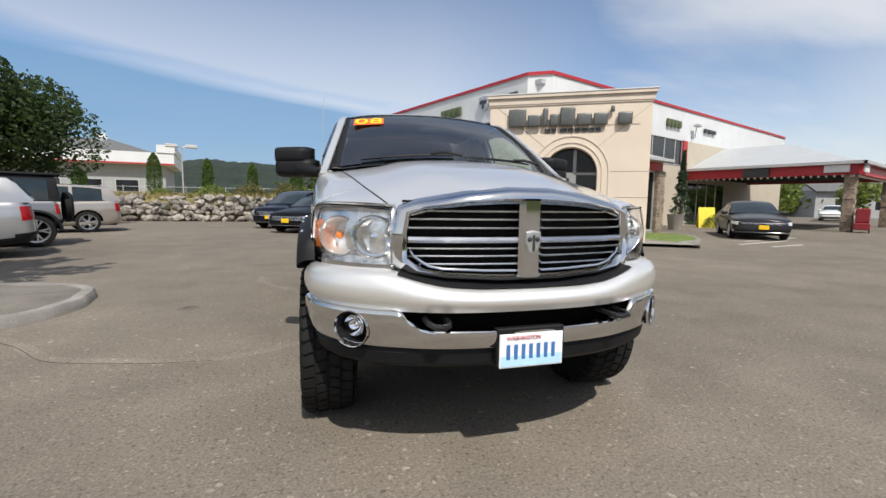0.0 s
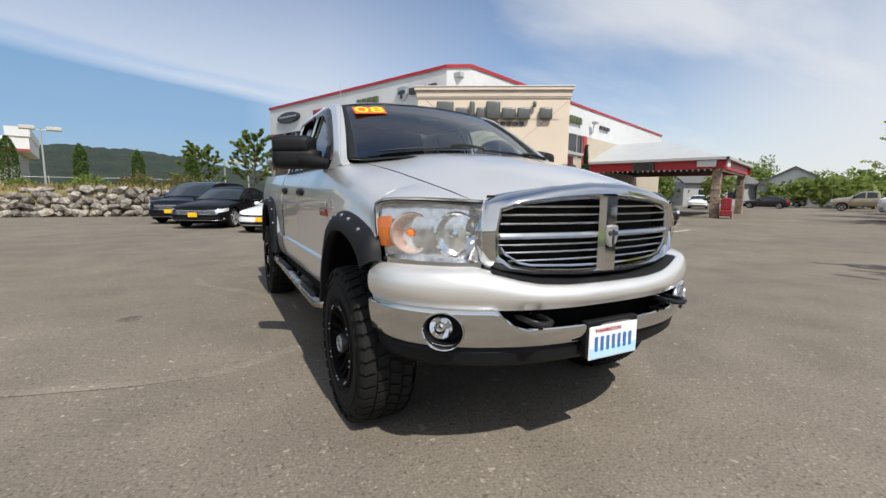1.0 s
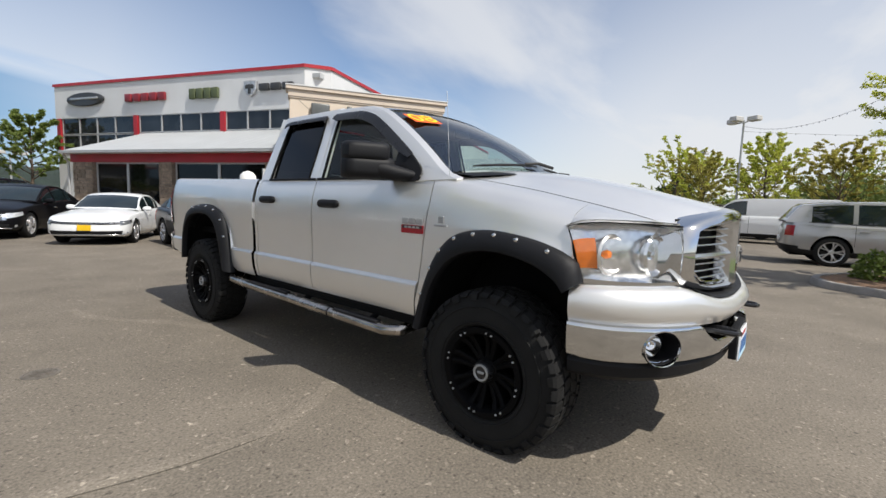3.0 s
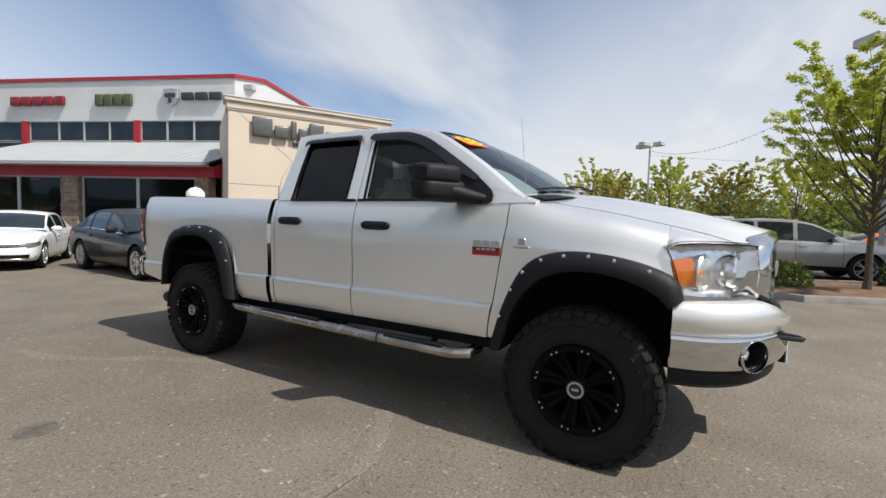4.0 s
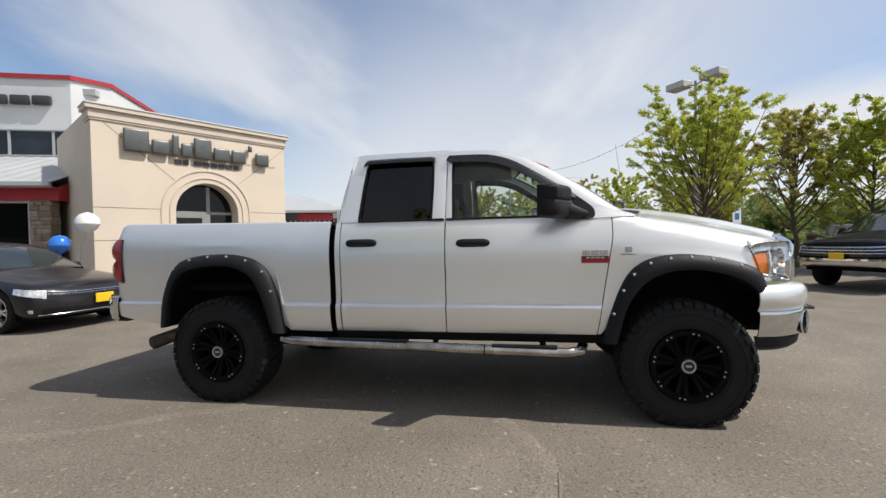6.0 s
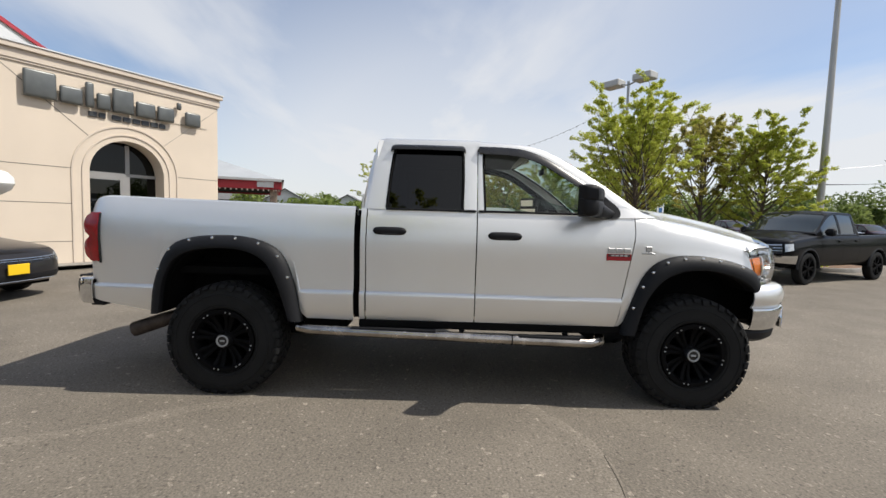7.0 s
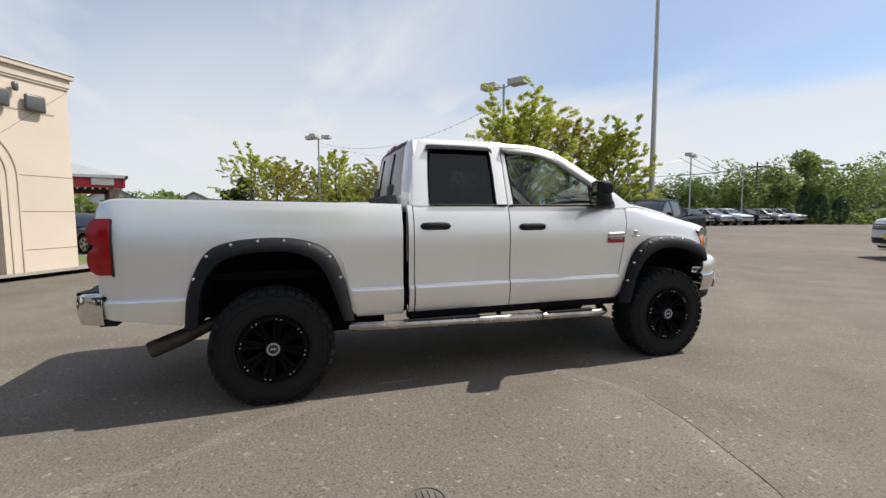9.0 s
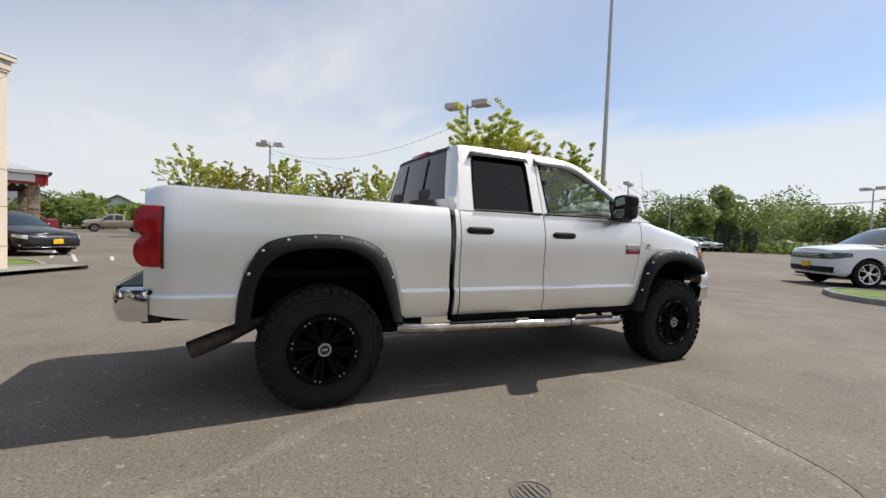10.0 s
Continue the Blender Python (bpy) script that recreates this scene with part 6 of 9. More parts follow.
# bed
BED_TOP = [(2.595, 1.452), (4.0, 1.474), (4.48, 1.483), (4.56, 1.478), (4.61, 1.463), (4.65, 1.432)]
for sgn in (-1, 1):
    bm = bmesh.new()
    rows = []
    ys = [2.592, 2.7, 2.85, 2.95, 3.0, 3.05, 3.1, 3.17, 3.25, 3.36, 3.5, 3.62, 3.75, 3.86, 3.95, 4.02, 4.08, 4.13, 4.16, 4.25, 4.4, 4.48, 4.53, 4.56, 4.59, 4.61, 4.63, 4.65]
    for y in ys:
        zt = lerp_path(BED_TOP, y)
        lo = arch_z([(a, b - 0.02) for a, b in FLARE_R_OUT], y, lerp_path([(2.59, 0.585), (4.15, 0.61), (4.55, 0.68), (4.65, 0.70)], y))
        pull = 0.0 if y < 4.5 else 0.05 * ((y - 4.5) / 0.15) ** 2
        row = []
        for l in LEVELS:
            z = max(lo, l) if lo < 0.75 else lo + (1.455 - lo) * (l - LEVELS[0]) / (LEVELS[-1] - LEVELS[0])
            z = z + (zt - 1.455) * max(0, (z - 1.2) / 0.255)
            s = lerp_path([(2.59, 0.0), (3.5, 0.0), (4.65, 0.012)], y)
            row.append(Vector((sgn * (hx(min(1.455, z - (zt - 1.455) * max(0, (z - 1.2) / 0.255))) - pull - s), y, z)))
        top = row[-1]
        row += [top + Vector((-sgn * 0.02, 0, 0.012)), top + Vector((-sgn * 0.06, 0, 0.012)), top + Vector((-sgn * 0.11, 0, 0.004)), top + Vector((-sgn * 0.115, 0, -0.05)), Vector((sgn * 0.83, y, 1.25))]
        rows.append(row)
    loft(bm, rows)
    part("bedside", bm, M["silver"], truck)
    # tail lamp
    bm = bmesh.new()
    rows = []
    for k in range(13):
        t = k / 12
        z = 0.985 + 0.375 * t
        bul = 0.004 + 0.045 * abs(math.sin(2 * math.pi * t)) ** 0.6
        rows.append([Vector((sgn * (hx(z) - 0.016), 4.54, z)), Vector((sgn * (hx(z) - 0.006), 4.555, z)), Vector((sgn * (hx(z) - 0.018), 4.61 + bul * 0.3, z)), Vector((sgn * (hx(z) - 0.06), 4.655 + bul, z)), Vector((sgn * 0.83, 4.665 + bul, z)), Vector((sgn * 0.8, 4.655, z))])
    vs = loft(bm, rows)
    cap(bm, vs[0]), cap(bm, vs[-1])
    tl = part("tail_lamp", bm, M["red_lens"], truck, "red two-lobed tail lamp")
    bm = bmesh.new()
    loft(bm, [[Vector((sgn * (hx(z) - 0.02), 4.536, z)), Vector((sgn * (hx(z) - 0.004), 4.54, z)), Vector((sgn * (hx(z) - 0.005), 4.55, z)), Vector((sgn * (hx(z) - 0.02), 4.556, z))] for z in (0.975, 1.07, 1.165, 1.26, 1.355)])
    part("lamp_bezel", bm, M["black_gloss"], tl)
bm = bmesh.new()
box(bm, -0.8, 0.8, 4.6, 4.665, 0.84, 1.475, 0.018, 3)
part("tailgate", bm, M["silver"], truck)
bm = bmesh.new()
box(bm, -0.84, 0.84, 2.64, 4.6, 0.9, 0.955)
part("bed_floor", bm, M["dark"], truck, "dark bed liner")
part("bed_front_panel", boxes((-0.9, 0.9, 2.602, 2.64, 0.62, 1.44)), M["dark"], truck, "dark front panel of the bed", smooth=False)
# black box added to fill the cab gap, in place of its shade
part("cab_gap_panel", boxes((-0.9, 0.9, 2.548, 2.6, 0.60, 1.40)), M["dark"], truck, smooth=False)
bm = bmesh.new()
box(bm, -0.88, 0.88, 4.56, 4.64, 0.64, 0.88, 0.01)
part("rear_sill", bm, M["silver"], truck)
# rear bumper
RB = [(0.0, 4.86), (0.45, 4.855), (0.75, 4.83), (0.87, 4.785), (0.93, 4.71), (0.95, 4.62)]
full = [(-a, b) for a, b in RB[:0:-1]] + RB
pts = resample(full, 41)
bm = bmesh.new()
rows = []
for i, (x, y) in enumerate(pts):
    (xa, ya), (xb, yb) = pts[max(0, i - 1)], pts[min(40, i + 1)]
    d = Vector((-(yb - ya), xb - xa, 0)).normalized()
    rows.append([Vector((x, y, 0)) + d * o + Vector((0, 0, z)) for o, z in ((-0.1, 0.855), (-0.02, 0.855), (0.0, 0.842), (0.008, 0.79), (0.004, 0.71), (-0.012, 0.65), (-0.05, 0.64))])
loft(bm, rows)
part("rear_bumper", shell(bm, 0.008, (0, 1, 0)), M["chrome"], truck, "chrome rear step bumper")
for sgn in (-1, 1):
    part("bumper_filler", boxes((min(sgn * 0.84, sgn * 0.93), max(sgn * 0.84, sgn * 0.93), 4.545, 4.66, 0.635, 0.848), bevel=0.012), M["black_plastic"], truck, "black bumper end filler")
part("bumper_step", boxes((-0.85, 0.85, 4.66, 4.8, 0.842, 0.862), bevel=0.004), M["black_plastic"], truck, "black step pad")

# running boards, exhaust, frame and axles
for sgn in (-1, 1):
    bm = bmesh.new()
    x = sgn * 1.0
    tube(bm, [(sgn * 0.86, 0.66, 0.5), (sgn * 0.96, 0.69, 0.48), (x, 0.78, 0.472), (x, 1.5, 0.485), (x, 2.2, 0.5), (x, 2.9, 0.515), (sgn * 0.97, 3.0, 0.52), (sgn * 0.86, 3.04, 0.53)], 0.038, 12)
    rb = part("running_board", bm, M["worn_shaded_chrome"], truck, "chrome tube running board, slightly rusty")
    for y0, y1 in ((0.85, 1.32), (1.42, 1.5), (1.95, 2.6)):
        zc = 0.472 + 0.02 * (y0 - 0.78)
        if y1 - y0 > 0.2:
            bm = bmesh.new()
            box(bm, min(x - 0.028, x + 0.028), max(x - 0.028, x + 0.028), y0, y1, zc + 0.03, zc + 0.05, 0.008, 2)
            part("step_pad", bm, M["black_plastic"], rb, "black step pad")
    bm = bmesh.new()
    spin(bm, [(-0.004, 0.04), (0.004, 0.04)], 12, "y", (x, 1.37, 0.483))
    part("joint_ring", bm, M["dark"], rb)
    for y in (0.95, 1.75, 2.45):
        bm = bmesh.new()
        tube(bm, [(sgn * 0.7, y, 0.58), (sgn * 0.9, y, 0.55), (x, y, 0.49)], 0.022, 6)
        part("bracket", bm, M["dark"], rb)
bm = bmesh.new()
for s in (-1, 1):
    part("frame_rail", boxes((min(s * 0.38, s * 0.5), max(s * 0.38, s * 0.5), -0.8, 4.6, 0.56, 0.7), bevel=0.01), M["dark"], truck)
for nm, dims, bv in (("floor_pan", (-0.75, 0.75, 0.5, 2.5, 0.6, 0.66), 0.0), ("engine_block", (-0.62, 0.62, -0.7, 0.5, 0.6, 1.1), 0.02), ("gearbox", (-0.25, 0.25, 0.5, 1.6, 0.42, 0.6), 0.05), ("silencer", (-0.72, -0.4, 2.7, 3.2, 0.42, 0.6), 0.04)):
    part(nm, boxes(dims, bevel=bv), M["dark"], truck)
for y in (0.0, 3.569):
    bm = bmesh.new()
    tube(bm, [(-0.8, y, HUB_Z), (0.8, y, HUB_Z)], 0.05, 10)
    spin(bm, [(-0.15, 0.04), (-0.1, 0.13), (0.0, 0.165), (0.1, 0.13), (0.15, 0.04)], 14, "x", (0.0 if y > 1 else 0.25, y, HUB_Z))
    part("axle", bm, M["dark"], truck)
bm = bmesh.new()
prof_pts = [(-0.45, 3.0, 0.66), (-0.6, 3.4, 0.7), (-0.68, 3.8, 0.62), (-0.72, 4.02, 0.56), (-0.76, 4.2, 0.49), (-0.8, 4.4, 0.42)]
tube(bm, prof_pts, [0.04, 0.04, 0.042, 0.045, 0.058, 0.06], 14, caps=False)
tube(bm, [(-0.8, 4.4, 0.42), (-0.805, 4.41, 0.416), (-0.79, 4.36, 0.434), (-0.76, 4.2, 0.49)], [0.06, 0.056, 0.052, 0.05], 14, caps=False)
part("exhaust_pipe", bm, M["rust"], truck, "rusty exhaust tail pipe")

# mirrors
for sgn in (-1, 1):
    def pod(x0, x1, z0, z1, y0=0.695, y1=0.832, n=10):
        """A rounded housing, flat at its back where the glass sits."""
        b = bmesh.new()
        rws = []
        for k in range(n + 1):
            t_ = k / n
            e = max(0.0, 1 - abs(2 * t_ - 1) ** 5) ** 0.35
            s_ = 0.8 + 0.2 * e
            zc, yd = (z0 + z1) / 2, (y1 - y0) * (0.5 + 0.5 * e)
            ring_ = []
            for a_ in range(14):
                an = math.pi * (-0.5 + a_ / 13)
                ca_, sa_ = math.cos(an), math.sin(an)
                ring_.append(Vector((sgn * (x0 + (x1 - x0) * t_), y1 - yd * abs(ca_) ** 0.6, zc + (z1 - z0) / 2 * s_ * math.copysign(abs(sa_) ** 0.5, sa_))))
            rws.append(ring_)
        vv = loft(b, rws, close=True)
        cap(b, vv[0]), cap(b, vv[-1])
        return swing(b)

    def swing(b):
        """Turn a mirror part back about its arm."""
        m_ = Matrix.Translation((sgn * 0.95, 0.775, 0)) @ Matrix.Rotation(radians(sgn * 28), 4, "Z") @ Matrix.Translation((-sgn * 0.95, -0.775, 0))
        bmesh.ops.transform(b, matrix=m_, verts=b.verts)
        return b
    mirror = part("towing_mirror", pod(0.95, 1.285, 1.432, 1.572), M["black_plastic"], truck, "large black towing mirror", angle=50)
    part("mirror_head", pod(0.99, 1.283, 1.53, 1.662, 0.69), M["black_plastic"], mirror, angle=50)
    for x0_, x1_, z0_, z1_ in ((1.04, 1.27, 1.565, 1.64), (0.99, 1.27, 1.455, 1.535)):
        bm = bmesh.new()
        box(bm, min(sgn * x0_, sgn * x1_), max(sgn * x0_, sgn * x1_), 0.8305, 0.834, z0_, z1_, 0.001)
        part("mirror_glass", swing(bm), M["chrome"], mirror, "mirror glass")
    bm = bmesh.new()
    loft(bm, [[Vector((sgn * (cab_x(z) + o), y, z)) for o, z in ((0.0, zl), (0.022, zl), (0.022, zt), (0.0, zt))] for y, zl, zt in ((0.572, 1.452, 1.482), (0.585, 1.434, 1.51), (0.61, 1.427, 1.535), (0.68, 1.427, 1.592), (0.76, 1.43, 1.645), (0.82, 1.436, 1.62), (0.83, 1.44, 1.46))])
    tube(bm, [(sgn * 0.915, 0.63, 1.462), (sgn * 0.945, 0.67, 1.466), (sgn * 0.99, 0.725, 1.474), (sgn * 1.04, 0.775, 1.488), (sgn * 1.07, 0.8, 1.495)], [0.026, 0.036, 0.048, 0.054, 0.05], 12)
    part("mirror_mount", bm, M["black_plastic"], mirror)

# aerial, badges, sticker
bm = bmesh.new()
tube(bm, [(-0.935, 0.33, 1.285), (-0.92, 0.345, 1.335)], [0.013, 0.008], 8)
part("aerial_base", bm, M["black_plastic"], truck)
bm = bmesh.new()
tube(bm, [(-0.92, 0.345, 1.335), (-0.89, 0.42, 1.95)], 0.0016, 6)
part("aerial", bm, M["pole"], truck, "thin whip aerial")
for sgn in (-1, 1):
    x = sgn * (hx(1.16) + 0.003)
    b = part("badge", boxes((min(x, x + sgn * 0.006), max(x, x + sgn * 0.006), 0.49, 0.675, 1.112, 1.162), bevel=0.002), M["badge_red"], truck, "red and silver side badge")
    for k in range(3):
        part("badge_block", boxes((min(x, x + sgn * 0.008), max(x, x + sgn * 0.008), 0.495 + k * 0.06, 0.548 + k * 0.06, 1.17, 1.205), bevel=0.003), M["sign_silver"], b)
    bm = bmesh.new()
    box(bm, min(x, x + sgn * 0.008), max(x, x + sgn * 0.008), 0.5, 0.665, 1.142, 1.158, 0.001)
    part("badge_strip", bm, M["black_gloss"], b)
    bm = bmesh.new()
    for k in range(4):
        box(bm, min(x, x + sgn * 0.009), max(x, x + sgn * 0.009), 0.52 + k * 0.033, 0.545 + k * 0.033, 1.144, 1.156, 0.001)
    part("badge_digits", bm, M["sign_silver"], b)
    xf = sgn * (hx(1.16) - 0.002)
    bm = bmesh.new()
    box(bm, min(xf, xf + sgn * 0.008), max(xf, xf + sgn * 0.008), 0.335, 0.38, 1.185, 1.225, 0.004)
    box(bm, min(xf, xf + sgn * 0.008), max(xf, xf + sgn * 0.008), 0.31, 0.41, 1.165, 1.176, 0.002)
    part("fender_badge", bm, M["sign_silver"], truck, "small silver fender badge")
sc = ws_point(2, 0.765, 0.008).lerp(ws_point(3, 0.765, 0.008), 0.55)
ex = (ws_point(5, 0.86) - ws_point(2, 0.86)).normalized()
ey = (ws_point(3, 0.95) - ws_point(3, 0.77)).normalized()
ez = ex.cross(ey).normalized()
sm = Matrix((ex, ez.cross(ex), ez)).transposed().to_4x4()
sm.translation = sc
bm = bmesh.new()
box(bm, -0.12, 0.12, -0.088, 0.088, 0.0, 0.002, 0.001)
st = part("year_sticker", bm, M["sticker_orange"], truck, "orange windscreen sticker with yellow figures")
st.matrix_basis = sm
words("08", 0.215, 0.001, M["sticker_yellow"], st, pose(0, 0, 0.004) @ Matrix.Diagonal((1.08, 1, 1, 1)))

# cabin
bm = bmesh.new()
loft(bm, [[Vector((x, y, z)) for y, z in ((0.3, 1.47), (0.5, 1.49), (0.72, 1.45), (0.85, 1.36), (0.8, 1.1), (0.75, 0.8))] for x in (-0.84, -0.5, -0.2, 0.0, 0.2, 0.5, 0.84)])
part("dashboard", bm, M["dash"], truck)
bm = bmesh.new()
box(bm, -0.85, 0.85, 0.5, 2.5, 0.66, 0.7)
part("cabin_floor", bm, M["dash"], truck)
bm = bmesh.new()
loft(bm, [[Vector((x, y, 2.03 - 0.05 * (abs(x) / 0.68) ** 2 - 0.03)) for x in (-0.68, -0.4, 0, 0.4, 0.68)] for y in (1.2, 1.8, 2.4)])
part("headliner", bm, M["headliner"], truck)
for x, y, w in ((-0.42, 1.35, 0.26), (0.42, 1.35, 0.26), (-0.3, 2.2, 0.38), (0.45, 2.2, 0.3)):
    bm = bmesh.new()
    box(bm, x - w, x + w, y - 0.25, y + 0.28, 0.82, 1.02, 0.05, 3)
    seat = part("seat", bm, M["seat_grey"], truck, "grey cloth seat")
    bm = bmesh.new()
    rows = [[Vector((x + sx * w * s, y + yy + dy, z)) for sx, dy in ((-1, 0.0), (-0.8, -0.06), (0.8, -0.06), (1, 0.0), (0.8, 0.09), (-0.8, 0.09))] for yy, z, s in ((0.2, 0.9, 0.95), (0.26, 1.2, 1.0), (0.33, 1.48, 0.9), (0.34, 1.55, 0.6))]
    vs = loft(bm, rows, close=True)
    cap(bm, vs[-1])
    part("backrest", bm, M["seat_grey"], seat)
    bm = bmesh.new()
    box(bm, x - 0.12, x + 0.12, y + 0.29, y + 0.38, 1.53, 1.66, 0.04, 3)
    part("headrest", bm, M["seat_grey"], seat)
bm = bmesh.new()
c = Vector((0.42, 0.93, 1.33))
ax = Vector((0, 0.82, 0.57)).normalized()
u, v = Vector((1, 0, 0)), ax.cross(Vector((1, 0, 0)))
tube(bm, [c + 0.19 * (math.cos(a) * u + math.sin(a) * v) for a in (2 * math.pi * k / 24 for k in range(25))], 0.015, 6, False)
tube(bm, [c - 0.18 * u, c + 0.18 * u], 0.02, 6)
tube(bm, [c, c - 0.17 * v], 0.02, 6)
tube(bm, [c, c - ax * 0.2], 0.035, 8)
part("steering_wheel", bm, M["black_gloss"], truck)
bm = bmesh.new()
box(bm, -0.09, 0.09, 0.98, 1.0, 1.83, 1.89, 0.012, 2)
part("rear_view_mirror", bm, M["black_plastic"], truck)

for sgn in (-1, 1):
    for y in (0.0, 3.569):
        wheel_parts(truck, 1.04, y, sgn)

# ---- parked vehicles: local origin on the ground under the front axle, nose to -y ----
PAINT = {
    "white": solid_paint("white_paint", (0.76, 0.77, 0.77)),
    "black": solid_paint("black_paint", (0.005, 0.005, 0.006)),
    "navy": metallic_paint("navy_paint", (0.008, 0.01, 0.02), 0.3),
    "graphite": metallic_paint("graphite_paint", (0.035, 0.033, 0.035), 0.5),
    "silver": metallic_paint("pale_silver_paint", (0.42, 0.42, 0.425), 0.6),
    "steel": metallic_paint("steel_grey_paint", (0.2, 0.2, 0.205), 0.5),
    "champagne": metallic_paint("champagne_paint", (0.36, 0.325, 0.29), 0.5),
    "maroon": metallic_paint("maroon_paint", (0.035, 0.008, 0.014), 0.4),
    "red": solid_paint("red_paint", (0.4, 0.02, 0.03)),
    "orange": solid_paint("orange_paint", (0.75, 0.13, 0.02)),
    "tan": metallic_paint("tan_paint", (0.33, 0.28, 0.2), 0.4),
}
# body lines by kind: height of the shoulder and of the middle along y, then the cabin's lines
CARS = {
    "sedan": dict(l0=-0.95, l1=3.72, wb=2.78, r=0.335, w=0.925, low=0.2, cf=0.5, cr=0.42, n=2.9, tumble=0.36, bow=0.12,
                  belt=[(-0.95, 0.66), (-0.6, 0.74), (-0.1, 0.81), (0.5, 0.87), (1.6, 0.91), (2.9, 0.96), (3.72, 0.97)],
                  top=[(-0.95, 0.7), (-0.7, 0.79), (-0.3, 0.87), (0.56, 0.98), (2.9, 1.04), (3.4, 1.07), (3.72, 1.02)],
                  roof=[(0.56, 0.96), (0.9, 1.15), (1.26, 1.33), (1.58, 1.42), (1.98, 1.445), (2.38, 1.41), (2.78, 1.28), (3.22, 1.05)],
                  ws=(0.62, 1.34), rw=(2.5, 3.16), panes=[(0.86, 1.58), (1.66, 2.42), (2.47, 2.74)], gaps=(0.5, 1.61, 2.42)),
    "suv": dict(l0=-0.95, l1=4.12, wb=3.04, r=0.385, w=0.96, low=0.27, cf=0.42, cr=0.36, n=3.3, tumble=0.27, bow=0.18,
                belt=[(-0.95, 0.97), (-0.6, 1.03), (0.0, 1.07), (0.6, 1.08), (2.6, 1.1), (4.12, 1.16)],
                top=[(-0.95, 1.02), (-0.7, 1.09), (-0.2, 1.15), (0.4, 1.19), (4.12, 1.18)],
                roof=[(0.36, 1.16), (0.75, 1.4), (1.12, 1.62), (1.45, 1.72), (2.0, 1.765), (2.9, 1.75), (3.55, 1.69), (3.75, 1.64), (4.06, 1.2)],
                ws=(0.42, 1.2), rw=(3.68, 4.0), panes=[(0.68, 1.58), (1.68, 2.56), (2.66, 3.5)], gaps=(0.52, 1.63, 2.6)),
    "minivan": dict(l0=-0.95, l1=4.18, wb=3.08, r=0.345, w=0.99, low=0.2, cf=0.46, cr=0.36, n=3.0, tumble=0.24, bow=0.22,
                    belt=[(-0.95, 0.82), (-0.6, 0.9), (0.0, 0.95), (0.6, 1.0), (4.18, 1.08)],
                    top=[(-0.95, 0.87), (-0.7, 0.96), (-0.2, 1.02), (0.25, 1.12), (4.18, 1.1)],
                    roof=[(0.2, 1.09), (0.65, 1.35), (1.1, 1.6), (1.5, 1.7), (2.1, 1.74), (3.5, 1.7), (3.85, 1.62), (4.12, 1.12)],
                    ws=(0.26, 1.2), rw=(3.8, 4.06), panes=[(0.52, 1.5), (1.6, 2.55), (2.65, 3.65)], gaps=(0.5, 1.55, 2.6)),
    "van": dict(l0=-0.9, l1=4.72, wb=3.43, r=0.37, w=1.0, low=0.3, cf=0.3, cr=0.2, n=4.0, tumble=0.1, bow=0.1,
                belt=[(-0.9, 1.06), (-0.6, 1.13), (0.0, 1.2), (0.5, 1.22), (4.72, 1.24)],
                top=[(-0.9, 1.1), (-0.65, 1.18), (-0.2, 1.26), (0.1, 1.3), (4.72, 1.26)],
                roof=[(-0.08, 1.27), (0.25, 1.56), (0.6, 1.87), (0.85, 2.0), (1.4, 2.05), (4.3, 2.05), (4.55, 1.98), (4.68, 1.27)],
                ws=(-0.02, 0.66), rw=(4.58, 4.65), panes=[(0.3, 1.3)], gaps=(0.24, 1.42, 2.9)),
    "pickup": dict(l0=-0.98, l1=4.82, wb=3.57, r=0.4, w=1.0, low=0.46, cf=0.36, cr=0.12, n=3.4, tumble=0.3, bow=0.16, bed=2.64,
                   belt=[(-0.98, 1.0), (-0.7, 1.08), (0.0, 1.16), (0.5, 1.2), (2.6, 1.24), (4.82, 1.3)],
                   top=[(-0.98, 1.04), (-0.75, 1.15), (-0.2, 1.26), (0.4, 1.32), (2.6, 1.3), (4.82, 1.3)],
                   roof=[(0.42, 1.29), (0.75, 1.5), (1.08, 1.72), (1.35, 1.85), (1.8, 1.89), (2.3, 1.87), (2.46, 1.82), (2.58, 1.3)],
                   ws=(0.48, 1.2), rw=(2.46, 2.55), panes=[(0.72, 1.56), (1.66, 2.36)], gaps=(0.56, 1.61, 2.46)),
    "jeep": dict(l0=-0.62, l1=3.5, wb=2.95, r=0.41, w=0.84, low=0.46, cf=0.18, cr=0.12, n=4.5, tumble=0.12, bow=0.03,
                 belt=[(-0.62, 1.04), (0.0, 1.08), (0.7, 1.12), (3.5, 1.16)],
                 top=[(-0.62, 1.08), (-0.5, 1.13), (0.6, 1.18), (3.5, 1.18)],
                 roof=[(0.66, 1.16), (0.85, 1.5), (1.02, 1.76), (1.2, 1.82), (2.0, 1.85), (3.3, 1.82), (3.42, 1.76), (3.48, 1.18)],
                 ws=(0.7, 0.98), rw=(3.4, 3.46), panes=[(0.92, 1.68), (1.78, 2.5), (2.6, 3.25)], gaps=(0.75, 1.72, 2.55)),
}
wheel_cache = {}


